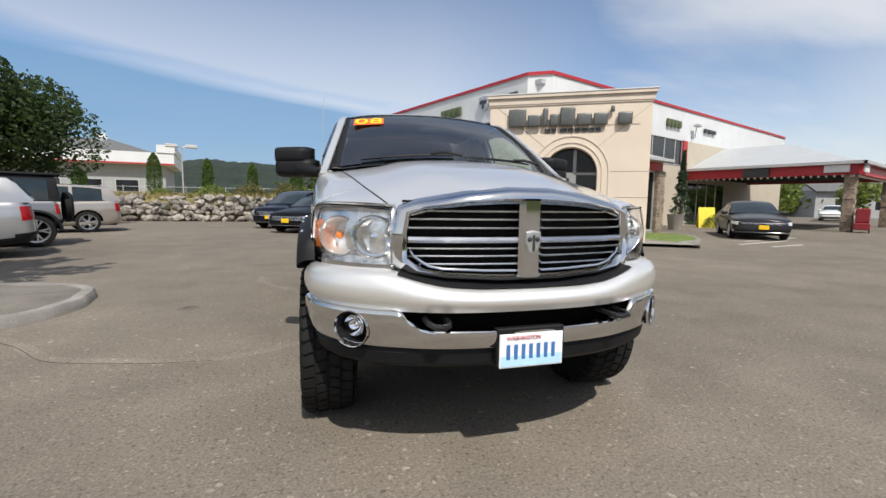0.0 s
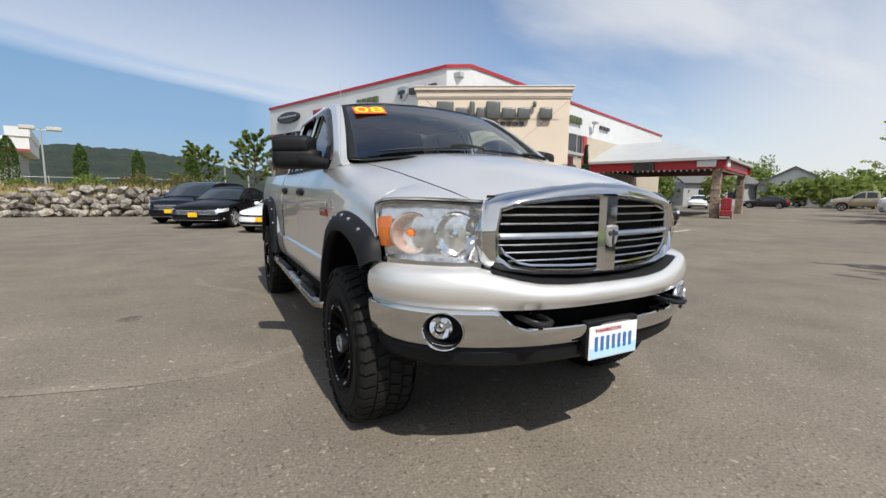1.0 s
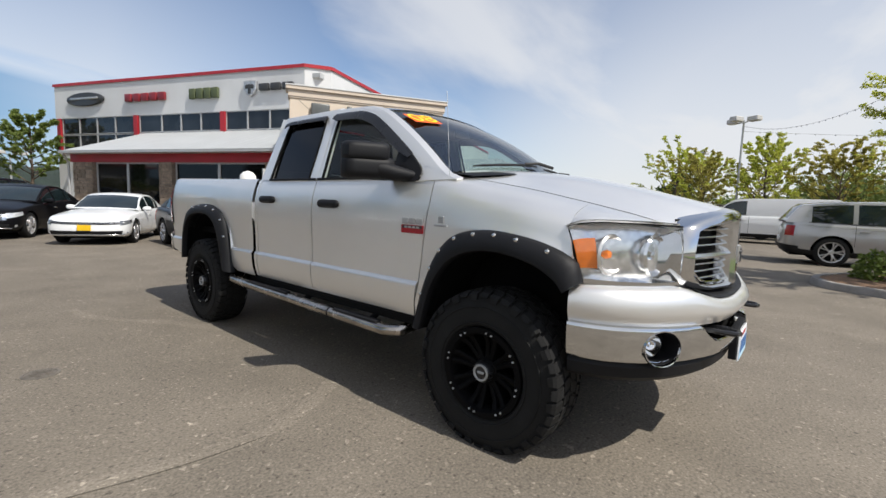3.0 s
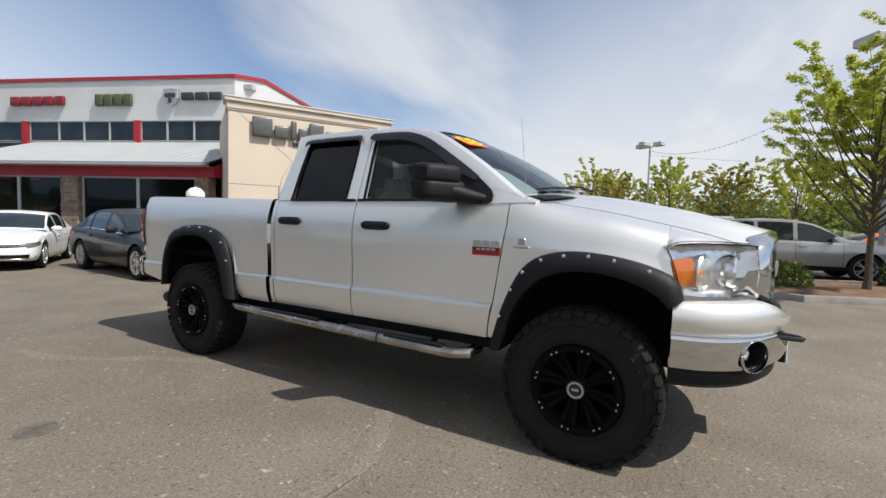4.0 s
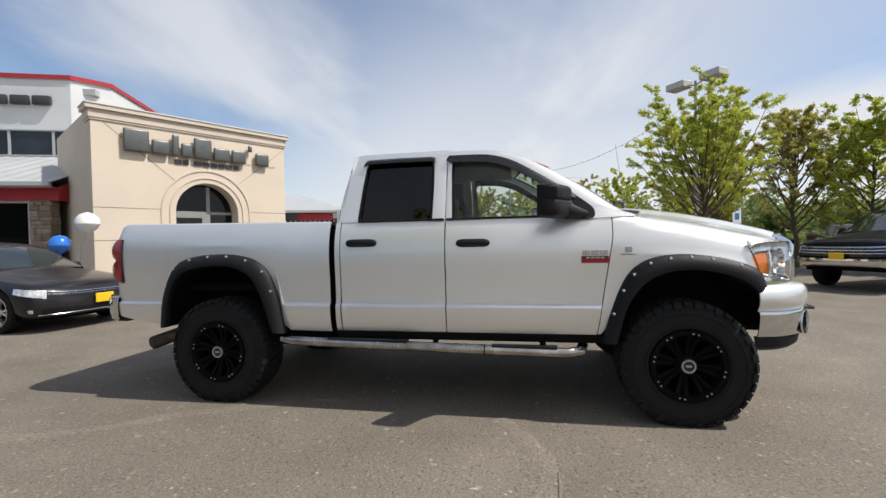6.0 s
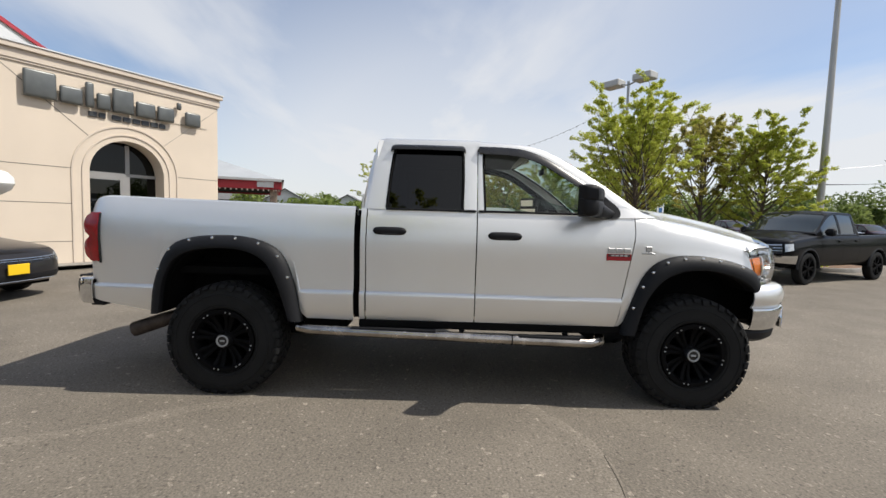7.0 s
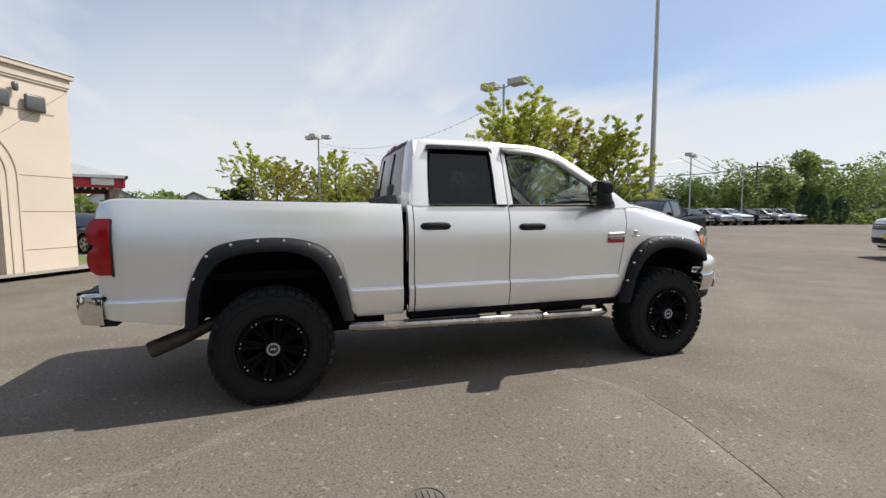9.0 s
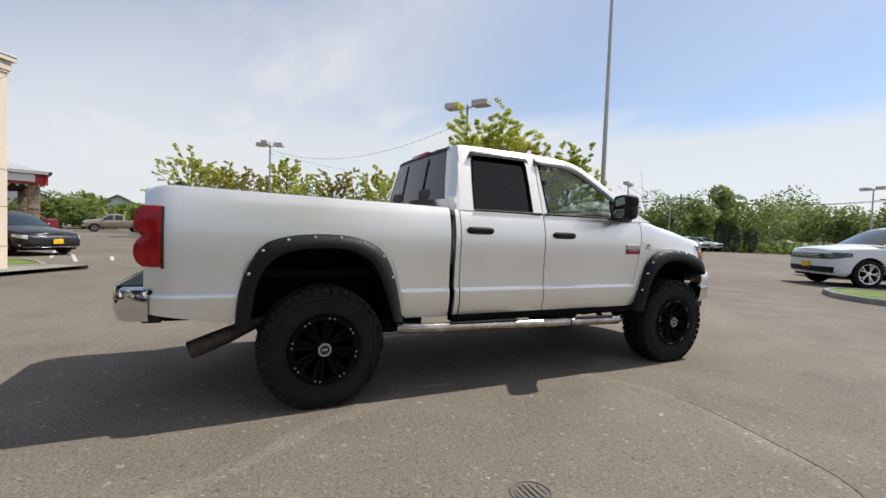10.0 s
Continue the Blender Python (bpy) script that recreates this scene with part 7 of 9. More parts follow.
def ease_path(path, x):
    """Like lerp_path, with a smooth curve through the points."""
    if x <= path[0][0]:
        return path[0][1]
    for i in range(len(path) - 1):
        (a, va), (b, vb) = path[i], path[i + 1]
        if x <= b:
            s0 = (vb - path[i - 1][1]) / (b - path[i - 1][0]) if i else (vb - va) / (b - a)
            s1 = (path[i + 2][1] - va) / (path[i + 2][0] - a) if i + 2 < len(path) else (vb - va) / (b - a)
            h, t = b - a, (x - a) / (b - a)
            return va * (2 * t ** 3 - 3 * t * t + 1) + vb * (3 * t * t - 2 * t ** 3) + h * (s0 * (t ** 3 - 2 * t * t + t) + s1 * (t ** 3 - t * t))
    return path[-1][1]


TUCK = [(0.0, 0.89), (0.08, 0.955), (0.25, 0.985), (0.5, 1.0), (0.7, 0.998), (0.78, 0.985), (0.93, 0.967), (1.0, 0.935)]
NOSE = [(0.0, 0.1), (0.12, 0.015), (0.3, 0.0), (0.55, 0.01), (0.75, 0.025), (0.9, 0.05), (1.0, 0.11)]
TAIL = [(0.0, 0.1), (0.2, 0.0), (0.45, 0.02), (0.7, 0.03), (0.9, 0.06), (1.0, 0.12)]
FRACS = [0.0, 0.04, 0.1, 0.2, 0.34, 0.48, 0.6, 0.7, 0.78, 0.86, 0.93, 0.975, 1.0]
NF, NR = 14, 10


def car_wheel(car, x, y, r, sgn, rim):
    """Tyre with a five-spoke rim; alike wheels share their meshes."""
    key = (round(r, 3), rim.name)
    if key not in wheel_cache:
        bm = bmesh.new()
        w = 0.21
        spin(bm, [(-0.02, r * 0.7), (-0.002, r * 0.74), (0.002, r * 0.85), (-0.015, r * 0.97), (-0.035, r), (-w + 0.04, r), (-w + 0.02, r * 0.97), (-w, r * 0.7)], 30, "x")
        t = part("wheel", bm, M["rubber"], car)
        bm = bmesh.new()
        spin(bm, [(-0.012, r * 0.72), (-0.002, r * 0.71), (-0.006, r * 0.66), (-0.05, r * 0.64), (-0.09, r * 0.62)], 30, "x")
        for k in range(5):
            a = 2 * math.pi * k / 5
            for da in (-0.2, 0.2):
                rows = []
                for q, e, u in ((0.05, 0.02, -0.012), (r * 0.35, 0.017, -0.004), (r * 0.66, 0.02, -0.008)):
                    c, s = math.cos(a + da * q / r * 1.5), math.sin(a + da * q / r * 1.5)
                    rows.append([Vector((uu, q * c - ee * s, q * s + ee * c)) for uu, ee in ((u - 0.04, -e), (u, -e * 0.8), (u, e * 0.8), (u - 0.04, e))])
                loft(bm, rows)
        spin(bm, [(-0.04, 0.07), (-0.008, 0.062), (-0.004, 0.04), (-0.004, 0.0001)], 14, "x")
        ri = part("rim", bm, rim, t, "alloy rim")
        bm = bmesh.new()
        spin(bm, [(-0.085, r * 0.66), (-0.086, 0.0001)], 18, "x")
        br = part("brake", bm, M["dark"], t)
        wheel_cache[key] = (t.data, ri.data, br.data)
        for o in (ri, br, t):
            bpy.data.objects.remove(o)
    t = new("wheel", wheel_cache[key][0])
    t.parent = car
    t.matrix_basis = pose(x, y, r, 0, 0, 0 if sgn > 0 else 180)
    for nm, me in (("rim", wheel_cache[key][1]), ("brake", wheel_cache[key][2])):
        o = new(nm, me)
        o.parent = t
    return t


def vehicle(name, kind, paint, label, x, y, yaw, z=0.0, category="car", group="", rim=None, placard=True, k=1.0, lower=None, glass_m=None, lamp=None, grille="bars", cabin=None):
    """A parked vehicle: pressed lower body with cut wheel arches, a cabin with panes, lamps, grille, handles and wheels."""
    d = CARS[kind]
    car = thing(name, label, category, pose(x, y, z, 0, 0, yaw) @ Matrix.Scale(k, 4), group)
    gm = glass_m or M["car_glass"]
    l0, l1, wb, r, W, low, cf, cr = d["l0"], d["l1"], d["wb"], d["r"], d["w"], d["low"], d["cf"], d["cr"]
    R = r * 1.16
    e = 2 / d["n"]
    out = [(W * math.sin(a) ** e if a else 0.0, l0 + cf * (1 - max(0.0, math.cos(a)) ** e)) for a in (math.pi / 2 * i / (NF - 1) for i in range(NF))]
    ys = [l0 + cf + (l1 - cr - l0 - cf) * i / 26 for i in range(1, 26)]
    for ya in (0.0, wb):
        ys += [ya + R * math.sin(math.pi / 2 * i / 7) for i in range(-7, 8)]
    out += [(W, yy) for yy in sorted(ys) if l0 + cf + 0.005 < yy < l1 - cr - 0.005]
    out += [(W * math.sin(a) ** e if a else 0.0, l1 - cr * (1 - max(0.0, math.cos(a)) ** e)) for a in (math.pi / 2 * i / (NR - 1) for i in range(NR - 1, -1, -1))]
    N = len(out)

    def arch_at(yy):
        return max([r + math.sqrt(max(0.0, R * R - (yy - ya) ** 2)) if abs(yy - ya) <= R else 0.0 for ya in (0.0, wb)])

    def skin(i, f, off=0.0, cut=True):
        """A point of the body's side: i along the outline, f from sill to shoulder."""
        i = max(0, min(N - 1, i))
        px, py = out[i]
        (xa, ya), (xb, yb) = out[max(0, i - 1)], out[min(N - 1, i + 1)]
        nx, ny = yb - ya, xa - xb
        q = math.hypot(nx, ny) or 1
        fr, re = max(0.0, 1 - (py - l0) / (cf * 1.6)), max(0.0, 1 - (l1 - py) / (cr * 1.6 + 0.1))
        yy = py + fr * lerp_path(NOSE, f) * (0.6 if kind in ("van", "pickup", "jeep", "suv") else 1.0) - re * lerp_path(TAIL, f)
        zl = low + 0.05 * fr + 0.08 * re
        zz = zl + f * (ease_path(d["belt"], yy) - zl)
        if cut and px > W * 0.8:
            zz = max(zz, arch_at(py))
        return Vector((px * lerp_path(TUCK, f) + nx / q * off, yy + ny / q * off, zz))

    bm = bmesh.new()
    for sg in (-1, 1):
        loft(bm, [[Vector((sg * p.x, p.y, p.z)) for p in (skin(i, f) for f in FRACS)] for i in range(N)])
    cross = (-1.0, -0.94, -0.82, -0.62, -0.35, 0.0, 0.35, 0.62, 0.82, 0.94, 1.0)
    bed = d.get("bed", 99)

    def top_z(xx, yy, ex, ez):
        u = min(1.0, abs(xx) / ex) if ex > 1e-4 else 1.0
        return ez + max(0.0, ease_path(d["top"], yy) - ez) * (1 - u ** 2.6)

    rows = []
    for i in range(N):
        p = skin(i, 1.0, cut=False)
        row = []
        for u in cross:
            zz = top_z(u * p.x, p.y, p.x, p.z)
            if p.y > bed and p.y < l1 - 0.1 and abs(u) < 0.9:
                zz -= 0.3
            row.append(Vector((u * p.x, p.y, zz)))
        rows.append(row)
    loft(bm, rows)
    bmesh.ops.remove_doubles(bm, verts=bm.verts, dist=0.0006)
    part("body", bm, paint, car, angle=40)

    # cabin
    XB = W * 0.905

    def roof_rows(yy):
        ez = ease_path(d["belt"], yy)
        zb = top_z(XB, yy, W * 0.935, ez) - 0.012
        zr = max(zb + 0.002, ease_path(d["roof"], yy))
        h = zr - zb
        crown = min(0.05, 0.25 * h)
        ze = zr - crown
        xt = XB - d["tumble"] * (ze - zb)
        half = [(XB + (xt - XB) * v + 0.018 * math.sin(math.pi * v) * min(1, h * 3), zb + (ze - zb) * v) for v in (0.0, 0.07, 0.35, 0.63, 0.9, 1.0)]
        half += [(xt * u, ze + crown * (1 - u * u) ** 0.8) for u in (0.965, 0.91, 0.7, 0.4, 0.0)]
        w0, w1 = d["ws"]
        fw = max(0.0, min(1.0, (w1 + 0.3 - yy) / (w1 + 0.3 - w0)))
        bw = max(0.0, min(1.0, (yy - d["rw"][0] + 0.2) / (d["rw"][1] - d["rw"][0] + 0.2)))
        pts = [Vector((a, yy - d["bow"] * fw * (1 - (a / XB) ** 2) + 0.5 * d["bow"] * bw * (1 - (a / XB) ** 2), b)) for a, b in half]
        return [Vector((-p.x, p.y, p.z)) for p in pts] + pts[-2::-1]

    y0, y1 = d["roof"][0][0], d["roof"][-1][0]
    sts = {y0 + (y1 - y0) * i / 30 for i in range(31)} | set(d["ws"]) | set(d["rw"]) | {q for pr in d["panes"] for q in pr}
    sts = sorted(sts)
    sts = [a for a, b in zip(sts, sts[1:] + [99]) if b - a > 0.012 or any(abs(a - q) < 1e-6 for pr in d["panes"] for q in pr)]
    grid = [roof_rows(q) for q in sts]
    n = len(grid[0])
    groups = {}
    for i in range(len(sts) - 1):
        ym = (sts[i] + sts[i + 1]) / 2
        for j in range(n - 1):
            jj = min(j, n - 2 - j)
            g = ""
            if 1 <= jj <= 3:
                for q, (a, b) in enumerate(d["panes"]):
                    if a < ym < b:
                        g = "side_window" + str(q) + ("a" if j == jj else "b")
            elif jj >= 6 and d["ws"][0] < ym < d["ws"][1]:
                g = "windscreen"
            elif jj >= 7 and d["rw"][0] < ym < d["rw"][1]:
                g = "rear_window"
            groups.setdefault(g, []).append((grid[i][j], grid[i][j + 1], grid[i + 1][j + 1], grid[i + 1][j]))
    for g, quads in groups.items():
        bm = bmesh.new()
        for q in quads:
            vs = [bm.verts.new(p) for p in q]
            bm.faces.new(vs)
        bmesh.ops.remove_doubles(bm, verts=bm.verts, dist=0.0008)
        if g:
            mid = sum((v.co for v in bm.verts), Vector()) / len(bm.verts)
            inn = (Vector((0, (y0 + y1) / 2, 1.2)) - mid).normalized() * 0.008
            for v in bm.verts:
                v.co += inn
            part(g[:11] if g.startswith("side") else g, bm, gm, car, angle=60)
        else:
            part("cabin", bm, cabin or paint, car, angle=40)
    # dark surround along the foot of the side windows
    for sg in (-1, 1):
        bm = bmesh.new()
        a, b = d["panes"][0][0] - 0.1, d["panes"][-1][1] + 0.06
        line = [roof_rows(a + (b - a) * q / 8) for q in range(9)]
        tube(bm, [p[1 if sg < 0 else -2] + Vector((sg * 0.004, 0, 0)) for p in line], 0.011, 5)
        part("window_trim", bm, M["slat_chrome"] if kind == "sedan" else M["black_gloss"], car)

    def patch(nm, i0, i1, f0, f1, off, material, lab="", sides=(-1, 1), taper=0.0, parent=None):
        """A panel that lies on the body's skin; sides 0: one piece across the nose or the tail."""
        made = []
        for sg in sides:
            bm = bmesh.new()
            idx = list(range(i0, i1 + 1))
            def col(i, s_):
                u = (i - i0) / max(1, i1 - i0)
                ff = [f0 + (f1 - f0) * (taper * u * 0.5 if taper > 0 else 0) + (f1 - f0) * (1 - abs(taper) * u) * q / 5 for q in range(6)]
                return [Vector((s_ * p.x, p.y, p.z)) for p in (skin(i, f, off, False) for f in ff)]
            cols = [col(i, -1) for i in idx[::-1]] + [col(i, 1) for i in idx if i > 0] if sg == 0 else [col(i, sg) for i in idx]
            loft(bm, cols)
            ways = Vector((0, -1, 0)) if i0 < N // 2 else Vector((0, 1, 0))
            made.append(part(nm, shell(bm, 0.012, ways), material, parent or car, lab))
        return made

    E = N - 1
    tall = kind in ("pickup", "van", "jeep")
    patch("headlight", 7 if not tall else 8, 14 if not tall else 12, 0.66 if not tall else 0.6, 0.92, 0.006, lamp or M["car_lamp"], "smoked headlight" if lamp else "clear headlight", taper=0.45 if not tall else 0.15)
    if kind == "jeep":
        g0 = (0.4, 0.9)
    elif tall:
        g0 = (0.52, 0.92)
    elif kind == "suv":
        g0 = (0.66, 0.9)
    else:
        g0 = (0.58, 0.86) if grille == "mesh" else (0.74, 0.88)
    gr = patch("grille", 0, 7, g0[0], g0[1], 0.008, M["black_gloss"], "dark grille", sides=(0,))[0]
    hgt = g0[1] - g0[0]
    patch("grille_frame", 0, 7, g0[1] - hgt * 0.08, g0[1] + hgt * 0.04, 0.014, paint if kind == "suv" and lamp else M["slat_chrome"], sides=(0,), parent=gr)
    if grille == "mesh":
        patch("grille_frame", 0, 7, g0[0] - hgt * 0.06, g0[0] + hgt * 0.05, 0.014, M["slat_chrome"], sides=(0,), parent=gr)
        patch("grille_frame", 6, 7, g0[0], g0[1], 0.014, M["slat_chrome"], parent=gr)
    for q in ((0.3, 0.62) if hgt > 0.2 else (0.45,)):
        patch("grille_bar", 0, 7, g0[0] + hgt * q, g0[0] + hgt * (q + 0.07), 0.014, M["slat_chrome"], sides=(0,), parent=gr)
    if kind == "pickup":
        patch("chrome_bumper", 0, 13, 0.08, 0.42, 0.05, M["chrome"], "chrome front bumper", sides=(0,))
        patch("rear_bumper", E - 9, E, 0.02, 0.24, 0.05, M["chrome"], "chrome rear bumper", sides=(0,))
        part("bed_floor", boxes((-W * 0.85, W * 0.85, bed, l1 - 0.1, ease_path(d["belt"], 3.5) - 0.32, ease_path(d["belt"], 3.5) - 0.28)), M["dark"], car, smooth=False)
    elif kind in ("van", "jeep"):
        patch("front_bumper", 0, 13, 0.0, 0.34, 0.05, M["black_plastic"], "black plastic front bumper", sides=(0,))
        patch("rear_bumper", E - 9, E, 0.0, 0.24, 0.05, M["black_plastic"], "black plastic rear bumper", sides=(0,))
    else:
        patch("lower_intake", 0, 8, 0.1, 0.34, 0.005, M["black_plastic"], "black lower air intake", sides=(0,), taper=0.0)
        patch("fog_lamp", 10, 11, 0.17, 0.28, 0.006, M["car_lamp"], "small fog lamp")
        patch("intake_trim", 0, 9, 0.085, 0.105, 0.012, M["slat_chrome"], sides=(0,))
    if lower:
        patch("rear_bumper", E - 9, E, 0.0, 0.24, 0.012, lower, "lower rear bumper", sides=(0,))
        patch("lower_cladding", 12, E - 3, 0.0, 0.16, 0.004, lower, "contrasting lower cladding")
    patch("tail_lamp", E - (8 if not tall else 9), E - (4 if not tall else 7), 0.55 if not tall else 0.5, 0.9, 0.006, M["red_lens"], "red tail lamp")
    # arches: liner behind each opening, then the wheel
    for ya in (0.0, wb):
        for sg in (-1, 1):
            arc = [(ya + R * math.cos(math.pi * q / 16), r + R * math.sin(math.pi * q / 16)) for q in range(17)]
            arc = [(arc[0][0], low)] + arc + [(arc[-1][0], low)]
            bm = bmesh.new()
            loft(bm, [[Vector((sg * xx, a, b)) for xx in (W * 0.975, W * 0.7, W * 0.55)] for a, b in arc])
            loft(bm, [[Vector((sg * W * 0.55, a, b)), Vector((sg * W * 0.55, a, low))] for a, b in arc])
            part("wheel_arch_liner", bm, M["dark"], car)
            car_wheel(car, sg * (W - 0.006), ya, r, sg, rim or M["rim_alloy"])
            if kind == "jeep" or rim is M["rim_black"]:
                bm = bmesh.new()
                o = 0.06 if kind == "jeep" else 0.02
                loft(bm, [[Vector((sg * (W * 0.97 + c_), ya + (R + b_) * math.cos(math.pi * q / 16), r + (R + b_) * math.sin(math.pi * q / 16))) for c_, b_ in ((0, 0.07), (o + 0.01, 0.05), (o + 0.02, 0.01), (0.0, -0.005))] for q in range(17)])
                part("arch_flare", bm, M["black_plastic"], car, "black wheel arch flare")
    part("underbody", boxes((-W * 0.84, W * 0.84, l0 + cf * 0.6, l1 - cr * 0.6, low - 0.02, low + 0.06)), M["dark"], car, smooth=False)
    for sg in (-1, 1):
        for q, yy in enumerate(d["gaps"]):
            bm = bmesh.new()
            rws = []
            for f in FRACS[2:]:
                zz = low + f * (ease_path(d["belt"], yy) - low)
                if zz > arch_at(yy) + 0.01:
                    rws.append([Vector((sg * (W * lerp_path(TUCK, f) + 0.0015), yy + o, zz)) for o in (-0.005, 0.005)])
            if len(rws) > 1:
                loft(bm, rws)
                part("door_gap", bm, M["dark"], car, smooth=False)
            else:
                bm.free()
            if q and (kind not in ("van",) or q == 1):
                zz = low + 0.83 * (ease_path(d["belt"], yy) - low)
                xo = W * 0.98
                bm = bmesh.new()
                box(bm, min(sg * xo, sg * (xo + 0.03)), max(sg * xo, sg * (xo + 0.03)), yy - 0.27, yy - 0.08, zz - 0.02, zz + 0.016, 0.012, 2)
                part("door_handle", bm, M["slat_chrome"] if kind == "sedan" and not grille == "bars" else paint, car)
        ym = d["panes"][0][0] + 0.1
        zm = roof_rows(ym)[1].z
        bm = bmesh.new()
        big = 1.35 if tall else 1.0
        rws = []
        for q, s_ in ((0.0, 0.4), (0.05, 0.9), (0.12, 1.0), (0.19, 0.95), (0.225, 0.55)):
            rws.append([Vector((sg * (XB + 0.01 + q), ym - 0.07 * s_ * abs(math.cos(a)) ** 0.7 * (1 if math.cos(a) > 0 else -0.5) * big, zm + 0.065 * big + 0.075 * s_ * big * math.sin(a))) for a in (2 * math.pi * t_ / 12 for t_ in range(12))])
        vs = loft(bm, rws, close=True)
        cap(bm, vs[0]), cap(bm, vs[-1])
        part("door_mirror", bm, M["black_plastic"] if tall else paint, car)
    if placard:
        pz = low + (0.24 if kind != "sedan" else 0.2)
        front = l0 - (0.1 if kind == "pickup" else 0.045)
        part("placard", boxes((-0.15, 0.15, front, front + 0.02, pz, pz + 0.15), bevel=0.005), M["placard"], car, "plain yellow front placard")
    rp = skin(E, 0.42)
    part("rear_plate", boxes((-0.15, 0.15, rp.y - 0.01, rp.y + 0.025, rp.z - 0.07, rp.z + 0.07), bevel=0.005), M["plate_white"], car)
    return car


vehicle("sedan", "sedan", PAINT["white"], "white compact sedan with a yellow placard beside the showroom", 0.1, 13.0, -30, group="cars before the showroom", k=0.92, lamp=M["grey_lamp"])
vehicle("sedan", "sedan", PAINT["black"], "black large sedan with a chrome grille and yellow placard", -1.75, 15.7, -29, group="cars before the showroom", k=1.04, grille="mesh", rim=M["rim_bright"])
vehicle("minivan", "minivan", PAINT["navy"], "dark navy minivan with a yellow placard", -2.7, 18.6, -28, category="minivan", group="cars before the showroom", grille="mesh")
vehicle("suv", "suv", PAINT["graphite"], "dark grey estate car at the end of the row", -3.4, 24.5, -23, category="suv", group="cars before the showroom", k=0.92)
vehicle("sedan", "sedan", PAINT["graphite"], "graphite grey sedan parked before the entrance tower", 1.98, 9.0, -3, k=1.0, rim=M["rim_bright"])
vehicle("sedan", "sedan", PAINT["graphite"], "dark plum-grey sedan with a yellow placard near the canopy", 15.2, 10.25, -40, k=1.02)
vehicle("cargo_van", "van", PAINT["white"], "white cargo van with black bumpers", 22.75, 2.5, 183, category="van", placard=False, lower=M["black_plastic"], k=1.02)
vehicle("pickup_truck", "pickup", PAINT["white"], "white pickup truck parked beside a dark suv", 31.2, 6.8, 181, category="pickup truck", placard=False, k=1.16)
vehicle("suv", "suv", PAINT["maroon"], "dark maroon suv parked nose-in beside a white van", 27.3, 0.85, 2, category="suv", placard=False, k=1.05)
vehicle("suv", "suv", PAINT["silver"], "pale silver suv parked behind the kerbed island", 14.0, -4.6, 8, category="suv", placard=False, lower=M["black_plastic"])
vehicle("pickup_truck", "pickup", PAINT["black"], "black pickup truck with a chrome bumper and black wheels", 7.4, -6.6, 206, category="pickup truck", rim=M["rim_black"])
vehicle("suv", "suv", PAINT["white"], "white suv with dark grille beside a grassy island", 3.42, -14.05, 150, category="suv", k=1.14, rim=M["rim_bright"], lamp=M["smoked_lamp"])
vehicle("suv", "suv", PAINT["silver"], "pale silver suv parked behind the white one", 5.3, -18.2, 150, category="suv", placard=False)
vehicle("suv", "suv", PAINT["silver"], "silver suv with black lower bumpers seen from its tail", -10.6, 7.0, -60, category="suv", placard=False, k=1.0, lower=M["black_plastic"])
jp = vehicle("off_road_car", "jeep", PAINT["steel"], "grey off-road car with a black soft top and spare wheel", -10.8, 9.8, -60, category="off-road car", placard=False, rim=M["rim_alloy"], cabin=M["black_plastic"])
bm = bmesh.new()
box(bm, -0.74, 0.74, 1.0, 3.5, 1.8, 1.88, 0.05, 3)
part("soft_top", bm, M["black_plastic"], jp, "black soft top")
bm = bmesh.new()
spin(bm, [(3.55, 0.2), (3.56, 0.34), (3.6, 0.41), (3.72, 0.41), (3.78, 0.34), (3.79, 0.0001)], 26, "y", (0, 0, 1.0))
part("spare_wheel", bm, M["rubber"], jp, "black covered spare wheel")
vehicle("suv", "suv", PAINT["champagne"], "champagne suv parked beside the boulder wall", -12.2, 15.4, -60, category="suv", placard=False, lower=PAINT["champagne"])
# far ones
vehicle("sedan", "sedan", PAINT["white"], "white car beyond the canopy", 44.0, 26.5, -60, placard=False)
vehicle("pickup_truck", "pickup", PAINT["tan"], "tan pickup truck at the edge of the car park", 52.5, 17.5, 198, category="pickup truck", placard=False)
vehicle("sedan", "sedan", PAINT["silver"], "silver sedan at the far edge of the car park", 63.5, 29.0, 198, placard=False)
vehicle("sedan", "sedan", PAINT["graphite"], "dark sedan under the far trees", 54.0, 26.5, 198, placard=False)
vehicle("sedan", "sedan", PAINT["orange"], "orange sports car in the row behind the island", 22.0, -9.0, 20, placard=False)
vehicle("sedan", "sedan", PAINT["red"], "red sports car in the row behind the island", 19.5, -9.6, 20, placard=False)
vehicle("sedan", "sedan", PAINT["black"], "black sports car in the row behind the island", 16.8, -9.9, 20, placard=False)
far = {}
for k in range(11):
    c = ("maroon", "silver", "black", "silver", "maroon", "black", "silver", "white", "black", "silver", "white")[k]
    x, y = 31.3 + k * 0.1, -22.0 - k * 2.95
    if c not in far:
        far[c] = vehicle("pickup_truck", "pickup", PAINT[c], c + " pickup truck in the long far row", x, y, 270, category="pickup truck", group="long row of pickups", placard=False)
    else:
        copy_thing(far[c], pose(x, y, 0, 0, 0, 270))

# ---- kerbed islands ----


